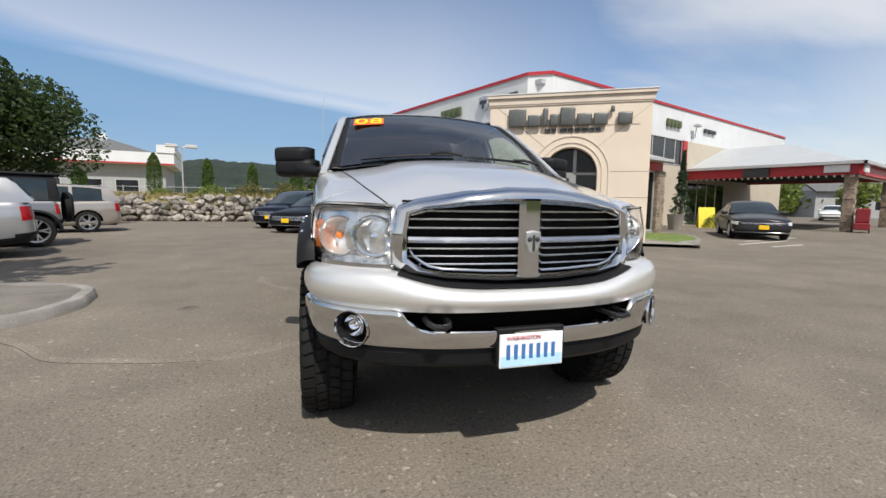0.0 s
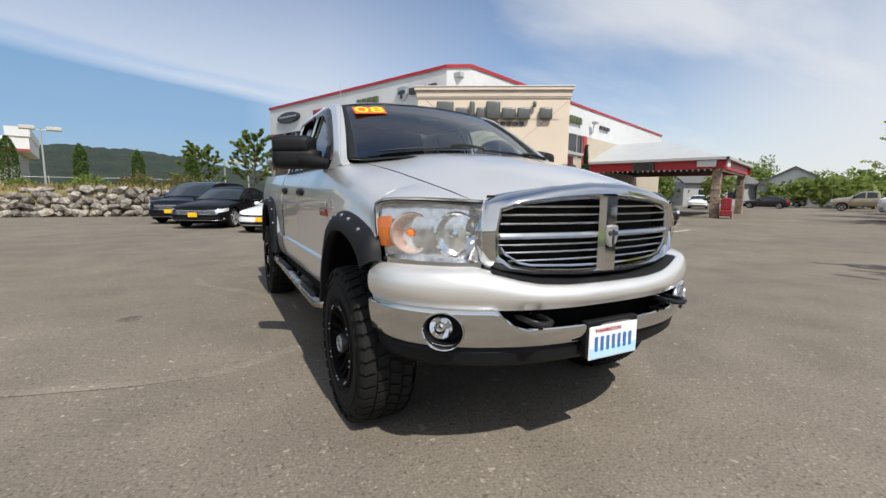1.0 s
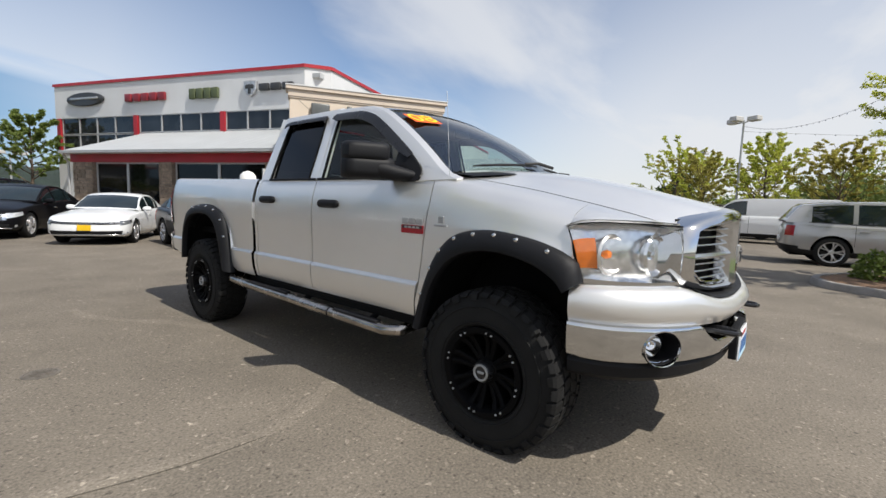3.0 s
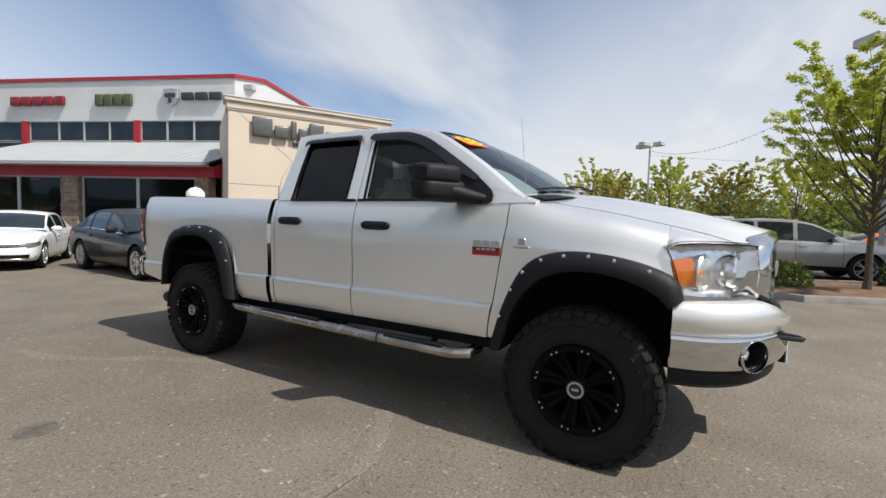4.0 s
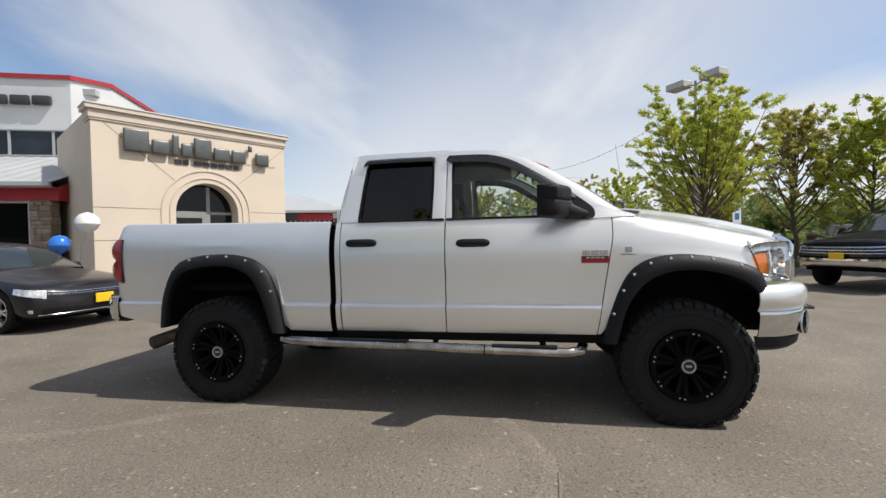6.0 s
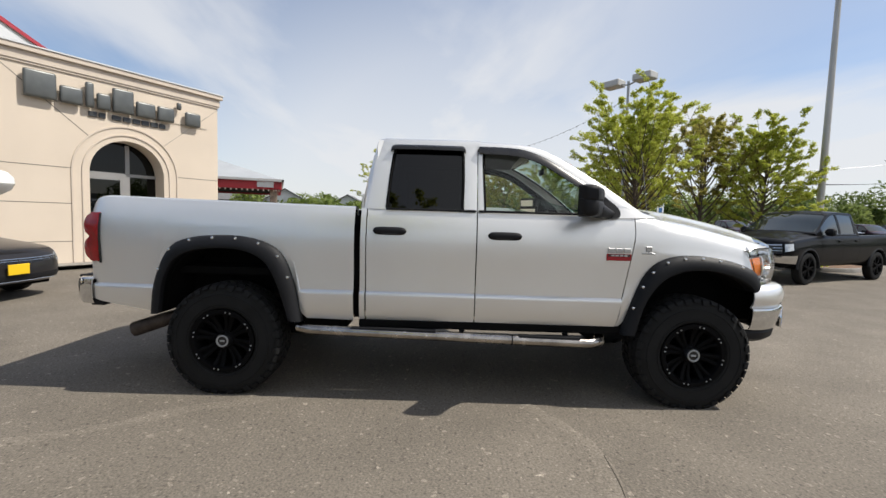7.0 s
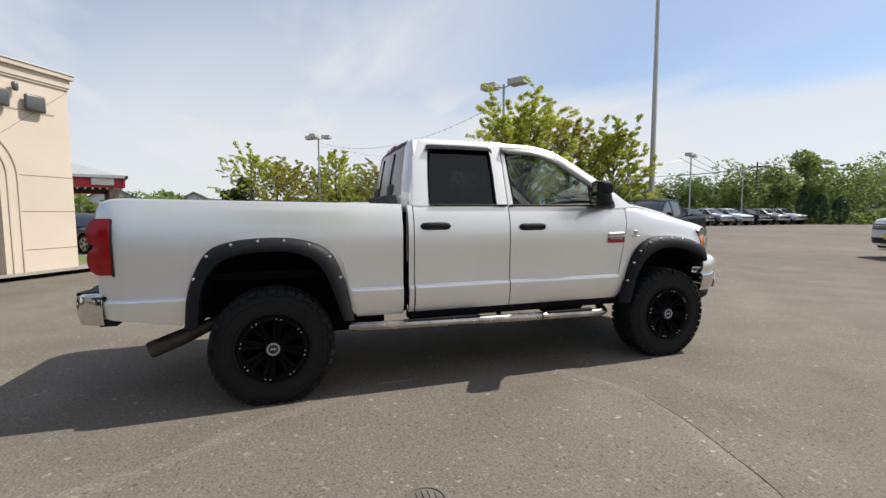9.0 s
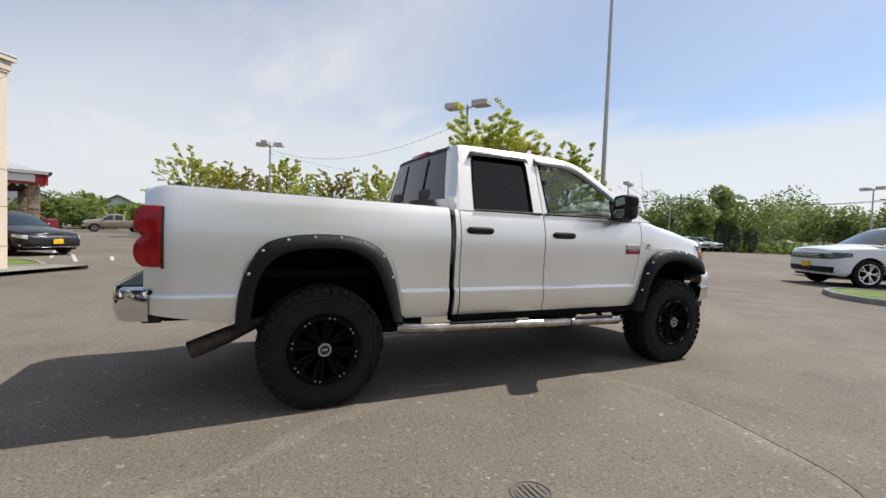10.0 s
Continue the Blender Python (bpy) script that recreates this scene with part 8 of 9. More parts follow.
def island(name, outline, fill, label, h=0.13, mound=0.06):
    """A raised bed: concrete kerb ring round a filled top."""
    isl = thing(name, label, "island", kind="structure")
    pts = [Vector((*p, 0)) for p in resample(outline + [outline[0]], 64)[:-1]]
    c = sum(pts, Vector()) / len(pts)
    bm = bmesh.new()
    rows = []
    for i, p in enumerate(pts):
        d = (pts[(i + 1) % len(pts)] - pts[i - 1]).normalized()
        nrm = Vector((-d.y, d.x, 0))
        if nrm.dot(c - p) < 0:
            nrm = -nrm
        j = 0.008 * noise.noise(p * 2)
        rows.append([p + Vector((0, 0, 0)), p + nrm * (0.012 + j) + Vector((0, 0, h - 0.03 + j)), p + nrm * 0.035 + Vector((0, 0, h)), p + nrm * 0.15 + Vector((0, 0, h)), p + nrm * 0.155 + Vector((0, 0, h - 0.05))])
    loft(bm, rows, ring=True)
    # the kerb's dark tone is part stain, part tree shade put into the colour
    part("kerb", bm, M["concrete_dark"], isl, "worn concrete kerb in a tone darkened for shade")
    bm = bmesh.new()
    rows = []
    for k in (0.0, 0.25, 0.6, 0.999):
        rows.append([(r[4].lerp(c, k) + Vector((0, 0, (h - 0.02 - r[4].z * 0 + mound * k + 0.03 * noise.noise(r[4].lerp(c, k) * 1.3)) - r[4].lerp(c, k).z))) for r in rows_src(pts, c, h)])
    loft(bm, rows, close=True)
    part("bed", bm, fill, isl)
    return isl


def rows_src(pts, c, h):
    """The inner edge of the kerb."""
    out = []
    for i, p in enumerate(pts):
        d = (pts[(i + 1) % len(pts)] - pts[i - 1]).normalized()
        nrm = Vector((-d.y, d.x, 0))
        if nrm.dot(c - p) < 0:
            nrm = -nrm
        out.append([p, p, p, p, p + nrm * 0.152])
    return out


island("island", [(-3.55, 3.1), (-3.75, 2.35), (-4.6, 2.0), (-7.0, 2.1), (-9.5, 2.3), (-9.6, 4.4), (-7.0, 4.5), (-4.7, 4.35), (-3.8, 3.9)], M["island_top"], "kerbed island of aged concrete", 0.11, 0.02)
island("island", [(7.2, -2.4), (7.7, -3.5), (8.3, -4.7), (9.0, -5.8), (9.9, -6.0), (11.6, -5.4), (12.0, -4.6), (10.6, -2.4), (9.0, -1.4), (7.8, -1.5)], M["mulch"], "mulched planting island with worn kerb", 0.13, 0.08)
island("island", [(1.6, -9.2), (2.25, -10.3), (2.0, -11.3), (0.6, -11.9), (-4.5, -12.2), (-9.0, -12.0), (-9.2, -9.2), (-4.5, -8.5), (0.4, -8.65)], M["grass"], "mown grass island with a kerb", 0.13, 0.05)
island("island", [(10.2, -9.2), (13.5, -7.6), (15.0, -9.0), (14.0, -12.2), (11.6, -13.2), (10.0, -11.4)], M["mulch"], "mulched planting island behind the black pickup", 0.13, 0.08)
island("island", [(9.6, 8.2), (11.5, 9.2), (13.0, 11.5), (12.4, 12.6), (11.0, 12.4), (9.4, 9.6)], M["grass"], "grass strip beside the entrance tower", 0.12, 0.03)
bm = bmesh.new()
loft(bm, [[Vector((x, y, z)) for x, y, z in ((2.6, 11.7, 0.0), (2.6, 11.7, 0.1), (9.7, 7.5, 0.1), (9.7, 7.5, 0.0))], [Vector((x, y, z)) for x, y, z in ((4.6, 15.0, 0.0), (4.6, 15.0, 0.1), (10.9, 11.3, 0.1), (10.9, 11.3, 0.0))]])
tagged(part("pavement", bm, M["concrete"], None, smooth=False), "pale concrete pavement before the entrance", "pavement", kind="structure")
for k, (x0, y0, x1, y1) in enumerate(((12.2, 8.4, 15.6, 9.4), (13.6, 9.4, 17.4, 10.4), (12.6, 7.6, 14.4, 8.0))):
    ribbon("painted_line", [(x0, y0), ((x0 + x1) / 2, (y0 + y1) / 2), (x1, y1)], 0.14, 0.005, M["paint_line"], "worn white painted parking line")

# ---- trees ----


def leafy(bm, p, n, spread, size, rnd, up=0.3):
    """n small pointed leaves round p."""
    for _ in range(n):
        c = p + Vector((rnd.gauss(0, spread), rnd.gauss(0, spread), rnd.gauss(0, spread * 0.8)))
        a = Vector((rnd.gauss(0, 1), rnd.gauss(0, 1), rnd.gauss(up, 0.6))).normalized()
        b = a.cross(Vector((rnd.gauss(0, 1), rnd.gauss(0, 1), rnd.gauss(0, 1)))).normalized()
        s = size * rnd.uniform(0.6, 1.25)
        v = [bm.verts.new(q) for q in (c - a * s, c + b * s * 0.5, c + a * s, c - b * s * 0.5)]
        bm.faces.new(v)


def tree(label, x, y, height, spread, clear, leaf, seed, limbs=26, per=26, size=0.06, z=0.0, lean=0.55, group="", bare=0.0):
    """Tapered trunk, rising limbs with side twigs, and leaves set along the twigs."""
    rnd = random.Random(seed)
    t = thing("tree", label, "tree", pose(x, y, z, 0, 0, rnd.uniform(0, 360)), group)
    bt, bl = bmesh.new(), bmesh.new()
    r0 = 0.018 * height
    spine = [Vector((0.03 * height * noise.noise(Vector((seed, k * 0.4, 0))), 0.03 * height * noise.noise(Vector((k * 0.4, seed, 3))), height * 0.96 * k / 9)) for k in range(10)]
    spine[0] = Vector((0, 0, 0))
    tube(bt, spine, [r0 * (1.25 if k == 0 else 1 - 0.092 * k) for k in range(10)], 8)
    for i in range(limbs):
        f = (i + rnd.random()) / limbs
        h = clear + (height * 0.93 - clear) * f ** 0.9
        a = i * 2.4 + rnd.uniform(-0.4, 0.4)
        reach = spread * (1 - 0.72 * f ** 1.3) * rnd.uniform(0.72, 1.12)
        k = h / (height * 0.96) * 9
        base = spine[min(8, int(k))].lerp(spine[min(9, int(k) + 1)], k - int(k))
        way = Vector((math.cos(a), math.sin(a), 0))
        rise = reach * lean * rnd.uniform(0.7, 1.4) * (1 + 0.9 * f)
        limb = [base + way * reach * u + Vector((0, 0, rise * u ** 1.25)) + Vector((rnd.gauss(0, 0.03), rnd.gauss(0, 0.03), 0)) * reach * u for u in (0, 0.25, 0.5, 0.75, 1.0)]
        rr = r0 * (0.42 - 0.25 * f)
        tube(bt, limb, [rr, rr * 0.8, rr * 0.6, rr * 0.4, rr * 0.15], 5)
        for u in (0.35, 0.5, 0.62, 0.74, 0.85, 0.95, 1.02):
            q = limb[min(3, int(u * 4))].lerp(limb[min(4, int(u * 4) + 1)], u * 4 - int(u * 4)) if u < 1 else limb[4]
            side = rnd.uniform(0, 6.28)
            tw = (Vector((math.cos(side), math.sin(side), rnd.uniform(0.0, 0.9))) * 0.6 + way * 0.6).normalized() * reach * rnd.uniform(0.16, 0.34)
            tip = q + tw
            tube(bt, [q, q + tw * 0.5 + Vector((0, 0, 0.02)), tip], [rr * 0.3, rr * 0.2, rr * 0.08], 3, False)
            if rnd.random() < bare:
                continue
            for s in (0.3, 0.6, 0.85, 1.05):
                leafy(bl, q + tw * s, max(1, per // 4), 0.045 * height / 5, size, rnd)
    part("trunk", bt, M["bark"], t)
    part("crown", bl, leaf, t, smooth=False)
    return t


def clump_tree(bm, x, y, z, h, w, rnd, n, size, base=0.15):
    """A far tree's crown: lobes of leaf clusters with gaps."""
    lobes = [(Vector((rnd.gauss(0, w * 0.22), rnd.gauss(0, w * 0.22), h * rnd.uniform(0.35, 0.88))), w * rnd.uniform(0.18, 0.32)) for _ in range(9)]
    for k in range(n):
        c, r = lobes[k % 9]
        d = Vector((rnd.gauss(0, 1), rnd.gauss(0, 1), rnd.gauss(0, 1))).normalized() * r * rnd.uniform(0.75, 1.08)
        p = Vector((x, y, z)) + c + d
        p.z = max(p.z, z + h * base)
        leafy(bm, p, 1, 0.02, size, rnd)


tree("young street tree with sparse bright green leaves in a mulched island", 9.1, -3.75, 4.22, 1.7, 1.25, M["leaf_bright"], 3, 58, 170, 0.032, lean=1.1)
tree("street tree with olive and rusty leaves", 12.9, -8.0, 5.0, 1.45, 1.2, M["leaf_autumn"], 5, 44, 108, 0.042, lean=1.15, bare=0.15)
tree("broad young tree with yellow-green leaves", 12.0, -9.7, 4.4, 1.75, 1.0, M["leaf_bright"], 8, 54, 150, 0.038, lean=0.9)
tree("young street tree with sparse bright green leaves", 15.5, -6.6, 4.8, 1.5, 1.3, M["leaf_autumn"], 11, 38, 104, 0.045, lean=1.0)
tree("young tree on the aged concrete island", -6.4, 3.3, 4.8, 1.75, 2.2, M["leaf_bright"], 15, 34, 80, 0.058, lean=0.7)
# a line of young trees behind the parked cars
for k, (x, y, h, s, lf) in enumerate(((37.0, 7.5, 6.2, 2.4, "leaf_bright"), (28.8, 4.2, 3.9, 2.2, "leaf_autumn"), (28.4, 1.0, 5.2, 1.9, "leaf_bright"), (27.5, -2.2, 4.2, 2.4, "leaf_autumn"), (26.6, -5.2, 4.4, 2.3, "leaf_bright"), (36.4, 5.4, 5.2, 2.3, "leaf_bright"), (38.5, 2.0, 4.6, 2.3, "leaf_autumn"), (24.5, -8.5, 4.3, 2.4, "leaf_bright"))):
    tree("young tree with sparse yellow-green leaves behind parked cars", x, y, h, s, 1.0, M[lf], 20 + k, 26, 56, 0.075, lean=0.9, group="line of young trees")
tree("leafy green tree beside the showroom corner", 1.2, 31.5, 5.4, 2.0, 1.6, M["leaf_mid"], 41, 26, 60, 0.08, lean=0.5)
tree("leafy green tree beyond the parked cars", -2.4, 36.5, 4.7, 2.0, 1.2, M["leaf_mid"], 42, 24, 60, 0.09, lean=0.4)
rnd = random.Random(6)
for k, (x, y, h, w) in enumerate(((-14.8, 20.4, 6.3, 5.6), (-19.6, 19.0, 6.3, 6.2))):
    t = thing("tree", "dense dark green tree behind parked cars", "tree", pose(x, y, 0))
    bm = bmesh.new()
    tube(bm, [(0, 0, 0), (0.05, 0, 1.2), (0.0, 0.1, 3.0), (0.05, 0.05, 5.0)], [0.2, 0.15, 0.11, 0.04], 8)
    for a in range(7):
        tube(bm, [(0, 0, 1.6 + 0.35 * a), (1.1 * math.cos(a * 2.1), 1.1 * math.sin(a * 2.1), 2.4 + 0.4 * a), (1.9 * math.cos(a * 2.1), 1.9 * math.sin(a * 2.1), 2.9 + 0.4 * a)], [0.07, 0.05, 0.02], 5)
    part("trunk", bm, M["bark"], t)
    bm = bmesh.new()
    for _ in range(2):
        clump_tree(bm, 0, 0, 0.3, h, w, rnd, 15000, 0.11, 0.3)
    part("crown", bm, M["leaf_dark"], t, smooth=False)

# narrow cypresses on the terrace, spruce by the wall


def cone_tree(name, label, x, y, z, h, w, leaf, seed, n=1500, size=0.09, cat="tree"):
    rnd = random.Random(seed)
    t = thing(name, label, cat, pose(x, y, z))
    bm = bmesh.new()
    tube(bm, [(0, 0, 0), (0, 0, h * 0.5), (0, 0, h * 0.97)], [0.05 * w + 0.03, 0.04, 0.01], 6)
    part("trunk", bm, M["bark"], t)
    bm = bmesh.new()
    for _ in range(n):
        f = rnd.random() ** 0.8
        r = w / 2 * (min(1, f * 6) * (1 - f ** 7) if name == "cypress" else (1 - f) * (0.75 + 0.25 * math.sin(f * 40))) * rnd.uniform(0.7, 1.06)
        a = rnd.uniform(0, 6.283)
        leafy(bm, Vector((r * math.cos(a), r * math.sin(a), 0.04 * h + f * h * 0.96)), 1, 0.03, size, rnd, 0.9 if name == "cypress" else -0.1)
    part("foliage", bm, leaf, t, smooth=False)
    return t


for k, (az, d, h, w) in enumerate(((-23.9, 36, 2.0, 0.8), (-17.6, 34, 3.0, 0.85), (-12.5, 35, 2.9, 0.75), (-7.8, 36, 2.8, 0.75), (-2.9, 36, 2.6, 0.9))):
    cone_tree("cypress", "narrow green cypress on the terrace above the boulder wall", -0.92 + d * math.sin(radians(az)), -2.77 + d * math.cos(radians(az)), 1.15, h, w, M["leaf_cypress"], 60 + k, 3000, 0.06)
for k, (x, y, h) in enumerate(((32.8, -53.6, 3.9), (31.4, -54.3, 3.5), (29.9, -55.2, 3.2))):
    cone_tree("cypress", "dark columnar cypress at the end of the far row", x, y, 0.0, h, 1.5, M["leaf_spruce"], 64 + k, 1300, 0.12)
cone_tree("spruce", "slim dark spruce beside the showroom wall", 18.2, 17.2, 0.0, 4.2, 1.35, M["leaf_spruce"], 70, 2600, 0.08)


def shrub(label, x, y, w, h, leaf, seed, n=900, size=0.06, z=0.1):
    rnd = random.Random(seed)
    t = thing("shrub", label, "shrub", pose(x, y, z))
    bm = bmesh.new()
    for a in range(6):
        tube(bm, [(0, 0, -0.05), (w * 0.2 * math.cos(a), w * 0.2 * math.sin(a), h * 0.45), (w * 0.35 * math.cos(a), w * 0.35 * math.sin(a), h * 0.8)], [0.02, 0.014, 0.006], 4)
    part("stems", bm, M["bark"], t)
    bm = bmesh.new()
    for _ in range(n):
        d = Vector((rnd.gauss(0, 1), rnd.gauss(0, 1), abs(rnd.gauss(0, 1)))).normalized()
        r = rnd.uniform(0.7, 1.0) * (1 + 0.25 * noise.noise(d * 2 + Vector((seed, 0, 0))))
        leafy(bm, Vector((d.x * w / 2 * r, d.y * w / 2 * r, d.z * h * r)), 1, 0.02, size, rnd)
    part("foliage", bm, leaf, t, smooth=False)


for k, (x, y, w, h, lf) in enumerate(((10.6, -4.9, 1.2, 0.75, "leaf_dark"), (9.4, -5.3, 1.1, 0.7, "leaf_mid"), (9.0, -2.4, 0.9, 0.6, "leaf_mid"), (11.0, -10.4, 1.6, 1.3, "leaf_bright"), (13.6, -9.4, 1.6, 1.2, "leaf_mid"), (12.6, -11.8, 1.4, 1.0, "leaf_dark"), (20.6, 17.0, 1.3, 0.7, "leaf_mid"))):
    shrub("round green shrub in a planting bed", x, y, w, h, M[lf], 80 + k, 1100 if w < 2 else 1500, 0.055 if w < 2 else 0.09)

# ---- terrace with its boulder wall ----
wall = thing("boulder_wall", "dry-laid wall of pale grey boulders below a planted terrace", "stone wall", kind="structure")
rnd = random.Random(12)
rock_meshes = []
for k in range(10):
    bm = bmesh.new()
    bmesh.ops.create_icosphere(bm, subdivisions=1, radius=0.5)
    for v in bm.verts:
        v.co *= 1 + 0.35 * noise.noise(v.co * 2.2 + Vector((k * 5.1, 0, 0)))
        v.co.x *= 1.15
    ob = part("boulder", bm, M["boulder"], None, smooth=False)
    rock_meshes.append(ob.data)
    bpy.data.objects.remove(ob)
wall_line = [(-24.0, 26.5), (-13.0, 25.8), (-8.0, 25.4), (-4.3, 25.0), (-2.6, 27.0), (-1.5, 31.0)]
line = resample(wall_line, 160)
course_h = (0.0, 0.3, 0.58, 0.85, 1.1)
for c, zz in enumerate(course_h):
    s = rnd.uniform(0, 0.4)
    i = 0
    while i < 158:
        w = rnd.uniform(0.38, 0.8)
        x, y = line[i]
        if c < 4 or noise.noise(Vector((x * 0.4, y * 0.4, 1))) > -0.1:
            ob = new("boulder", rock_meshes[rnd.randrange(10)])
            ob.parent = wall
            ob.matrix_basis = pose(x + rnd.gauss(0, 0.05), y + 0.12 * c + rnd.gauss(0, 0.06), zz + 0.17 + rnd.gauss(0, 0.04), rnd.uniform(-25, 25), rnd.uniform(-25, 25), rnd.uniform(0, 360)) @ Matrix.Diagonal((w, w * rnd.uniform(0.75, 1), rnd.uniform(0.34, 0.52), 1))
        i += max(2, round(w * 0.86 / 0.2))
bm = bmesh.new()
rows = []
for x, y in line[::4]:
    rows.append([Vector((x, y + 0.25, 0.0)), Vector((x, y + 0.35, 1.15)), Vector((x - 0.1, y + 2.0, 1.45 + 0.15 * noise.noise(Vector((x, y, 0))))), Vector((x * 1.1, y + 8, 1.3)), Vector((x * 1.6, y + 40, 1.2))])
loft(bm, rows)
tagged(part("terrace", bm, M["dry_grass"], None), "terrace of dry grass above the boulder wall", "terrace", kind="structure")
rnd = random.Random(15)
bm = bmesh.new()
for _ in range(5200):
    i = rnd.randrange(len(line))
    x, y = line[i]
    yy = y + rnd.uniform(0.3, 6.0)
    p = Vector((x + rnd.uniform(-0.3, 0.3), yy, 1.2 + rnd.random() * 0.25))
    a = Vector((rnd.gauss(0, 0.3), rnd.gauss(0, 0.3), 1)).normalized() * rnd.uniform(0.15, 0.45)
    s = Vector((rnd.gauss(0, 1), rnd.gauss(0, 1), 0)).normalized() * 0.05
    bm.faces.new([bm.verts.new(q) for q in (p - s, p + s, p + a)])
tagged(part("dry_grass", bm, M["dry_grass"], None, smooth=False), "tall dry grass along the top of the wall", "grass", kind="stuff")
for k, (x, y, w, h) in enumerate(((-7.5, 27.5, 2.4, 1.0), (-5.2, 27.2, 2.6, 1.1), (-10.5, 28.5, 1.6, 0.7), (-3.2, 29.5, 2.6, 1.2), (-17.0, 28.5, 2.0, 0.9))):
    shrub("low brownish shrub on the terrace", x, y, w, h, M["leaf_brown"] if k % 2 else M["leaf_mid"], 120 + k, 900, 0.09, 1.2)

# low building on the terrace
lb = thing("low_building", "low white and grey commercial building with a flat roof", "building", pose(-23.8, 47.9, 1.2, 0, 0, 12))
part("wall", boxes((-14, 7.5, 0, 12, 0, 3.5)), M["house_wall"], lb, "grey lower wall", smooth=False)
part("roof_band", boxes((-14.4, 8.4, -0.9, 12.4, 3.5, 4.7), (6.9, 8.5, -1.0, 12.4, 4.7, 5.5)), M["white_wall"], lb, "white roof band", smooth=False)
part("red_line", boxes((-14.45, 8.45, -0.94, -0.9, 3.5, 3.64)), M["red_trim"], lb, smooth=False)
bm = bmesh.new()
bm.faces.new([bm.verts.new(p) for p in ((-14, 0.5, 4.71), (6.8, 0.5, 4.71), (2, 6, 6.5), (-14, 6, 6.5))])
part("roof", bm, M["house_roof"], lb, smooth=False)
for x in (-11, -8, -5, -2, 1.2, 4.2):
    fr = part("window", boxes((x - 1.0, x + 1.0, -0.03, 0.02, 0.7, 2.0)), M["frame_white"], lb, smooth=False)
    part("pane", boxes((x - 0.92, x + 0.92, -0.05, -0.031, 0.78, 1.92)), M["upper_glass"], fr, smooth=False)
bm = bmesh.new()
tube(bm, [(1.5, 5, 5.8), (1.5, 5, 6.4)], 0.05, 6)
spin(bm, [(0, 0.0001), (0.08, 0.3), (0.2, 0.5)], 14, "y", (1.5, 4.8, 6.5))
part("dish", bm, M["white_wall"], lb, "white roof dish")
fence = thing("fence", "thin dark rail fence on the terrace", "fence")
for k in range(14):
    bm = bmesh.new()
    tube(bm, [(-22 + k * 1.6, 41, 1.2), (-22 + k * 1.6, 41, 2.4)], 0.03, 5)
    part("post", bm, M["pole"], fence)
for z in (1.7, 2.3):
    bm = bmesh.new()
    tube(bm, [(-22, 41, z), (-1.2, 41, z)], 0.02, 5)
    part("rail", bm, M["pole"], fence)

# ---- lamps, mast, signs, wires ----


def street_lamp(x, y, h, yaw, heads, label, z=0.0, r=0.07, box_w=0.55):
    t = thing("street_lamp", label, "street lamp", pose(x, y, z, 0, 0, yaw))
    bm = bmesh.new()
    tube(bm, [(0, 0, 0), (0, 0, h)], [r, r * 0.75], 10)
    part("pole", bm, M["pole"], t)
    bm = bmesh.new()
    spin(bm, [(0, 0.0001), (0.0, 0.2), (0.55, 0.2), (0.57, 0.0001)], 16, "z")
    part("base", bm, M["concrete"], t, "concrete base")
    for a in heads:
        m = Matrix.Rotation(radians(a), 4, "Z")
        bm = bmesh.new()
        tube(bm, [m @ Vector((0, 0, h - 0.15)), m @ Vector((0.35, 0, h - 0.05))], 0.03, 6)
        arm = part("arm", bm, M["pole"], t)
        bm = bmesh.new()
        box(bm, 0.3, 0.3 + box_w, -box_w * 0.36, box_w * 0.36, h - 0.12, h + 0.14, 0.03)
        bmesh.ops.transform(bm, matrix=m, verts=bm.verts)
        hd = part("lamp_head", bm, M["lamp_head"], arm, "boxy lamp head")
    return t


street_lamp(13.44, -5.1, 6.95, 35, (0, 180), "tall twin-headed car park lamp with boxy heads", box_w=0.75)
street_lamp(27.3, 2.2, 6.6, 60, (0, 90, 180), "tall car park lamp with three heads", box_w=0.6)
street_lamp(51.6, 9.0, 7.7, 70, (0, 180), "far twin-headed car park lamp", box_w=0.9)
street_lamp(24.6, -27.5, 6.15, -60, (0, 180), "twin-headed car park lamp behind the row of pickups", box_w=0.7)
street_lamp(33.0, -44.0, 6.0, -60, (0, 180), "far twin-headed car park lamp", box_w=0.7)
street_lamp(14.0, -44.0, 6.2, -20, (0, 180), "far twin-headed car park lamp", box_w=0.7)
street_lamp(-12.6, 41.0, 4.6, 15, (0, 180), "car park lamp with flat heads on the terrace", z=1.25, box_w=0.9)
street_lamp(1.6, 44.0, 4.0, 15, (0, 180), "short lamp beyond the parked cars", z=0.0, box_w=0.7)
street_lamp(-0.5, 40.0, 3.9, 15, (0, 180), "short lamp beyond the parked cars", z=0.0, box_w=0.7)
mast = thing("flag_mast", "tall tapering grey metal mast", "mast", pose(11.3, -11.2, 0))
bm = bmesh.new()
tube(bm, [(0, 0, 0), (0, 0, 6), (0, 0, 14)], [0.12, 0.1, 0.06], 14)
part("shaft", bm, M["pole_tan"], mast)
bm = bmesh.new()
spin(bm, [(0, 0.0001), (0.0, 0.3), (0.2, 0.28), (0.22, 0.12)], 18, "z")
part("foot", bm, M["concrete"], mast)
ps = thing("parking_sign", "small white and blue parking sign on a grey post", "sign", pose(9.55, -4.75, 0.1, 0, 0, -62))
bm = bmesh.new()
tube(bm, [(0, 0, 0), (0, 0, 1.95)], 0.028, 8)
part("post", bm, M["pole"], ps)
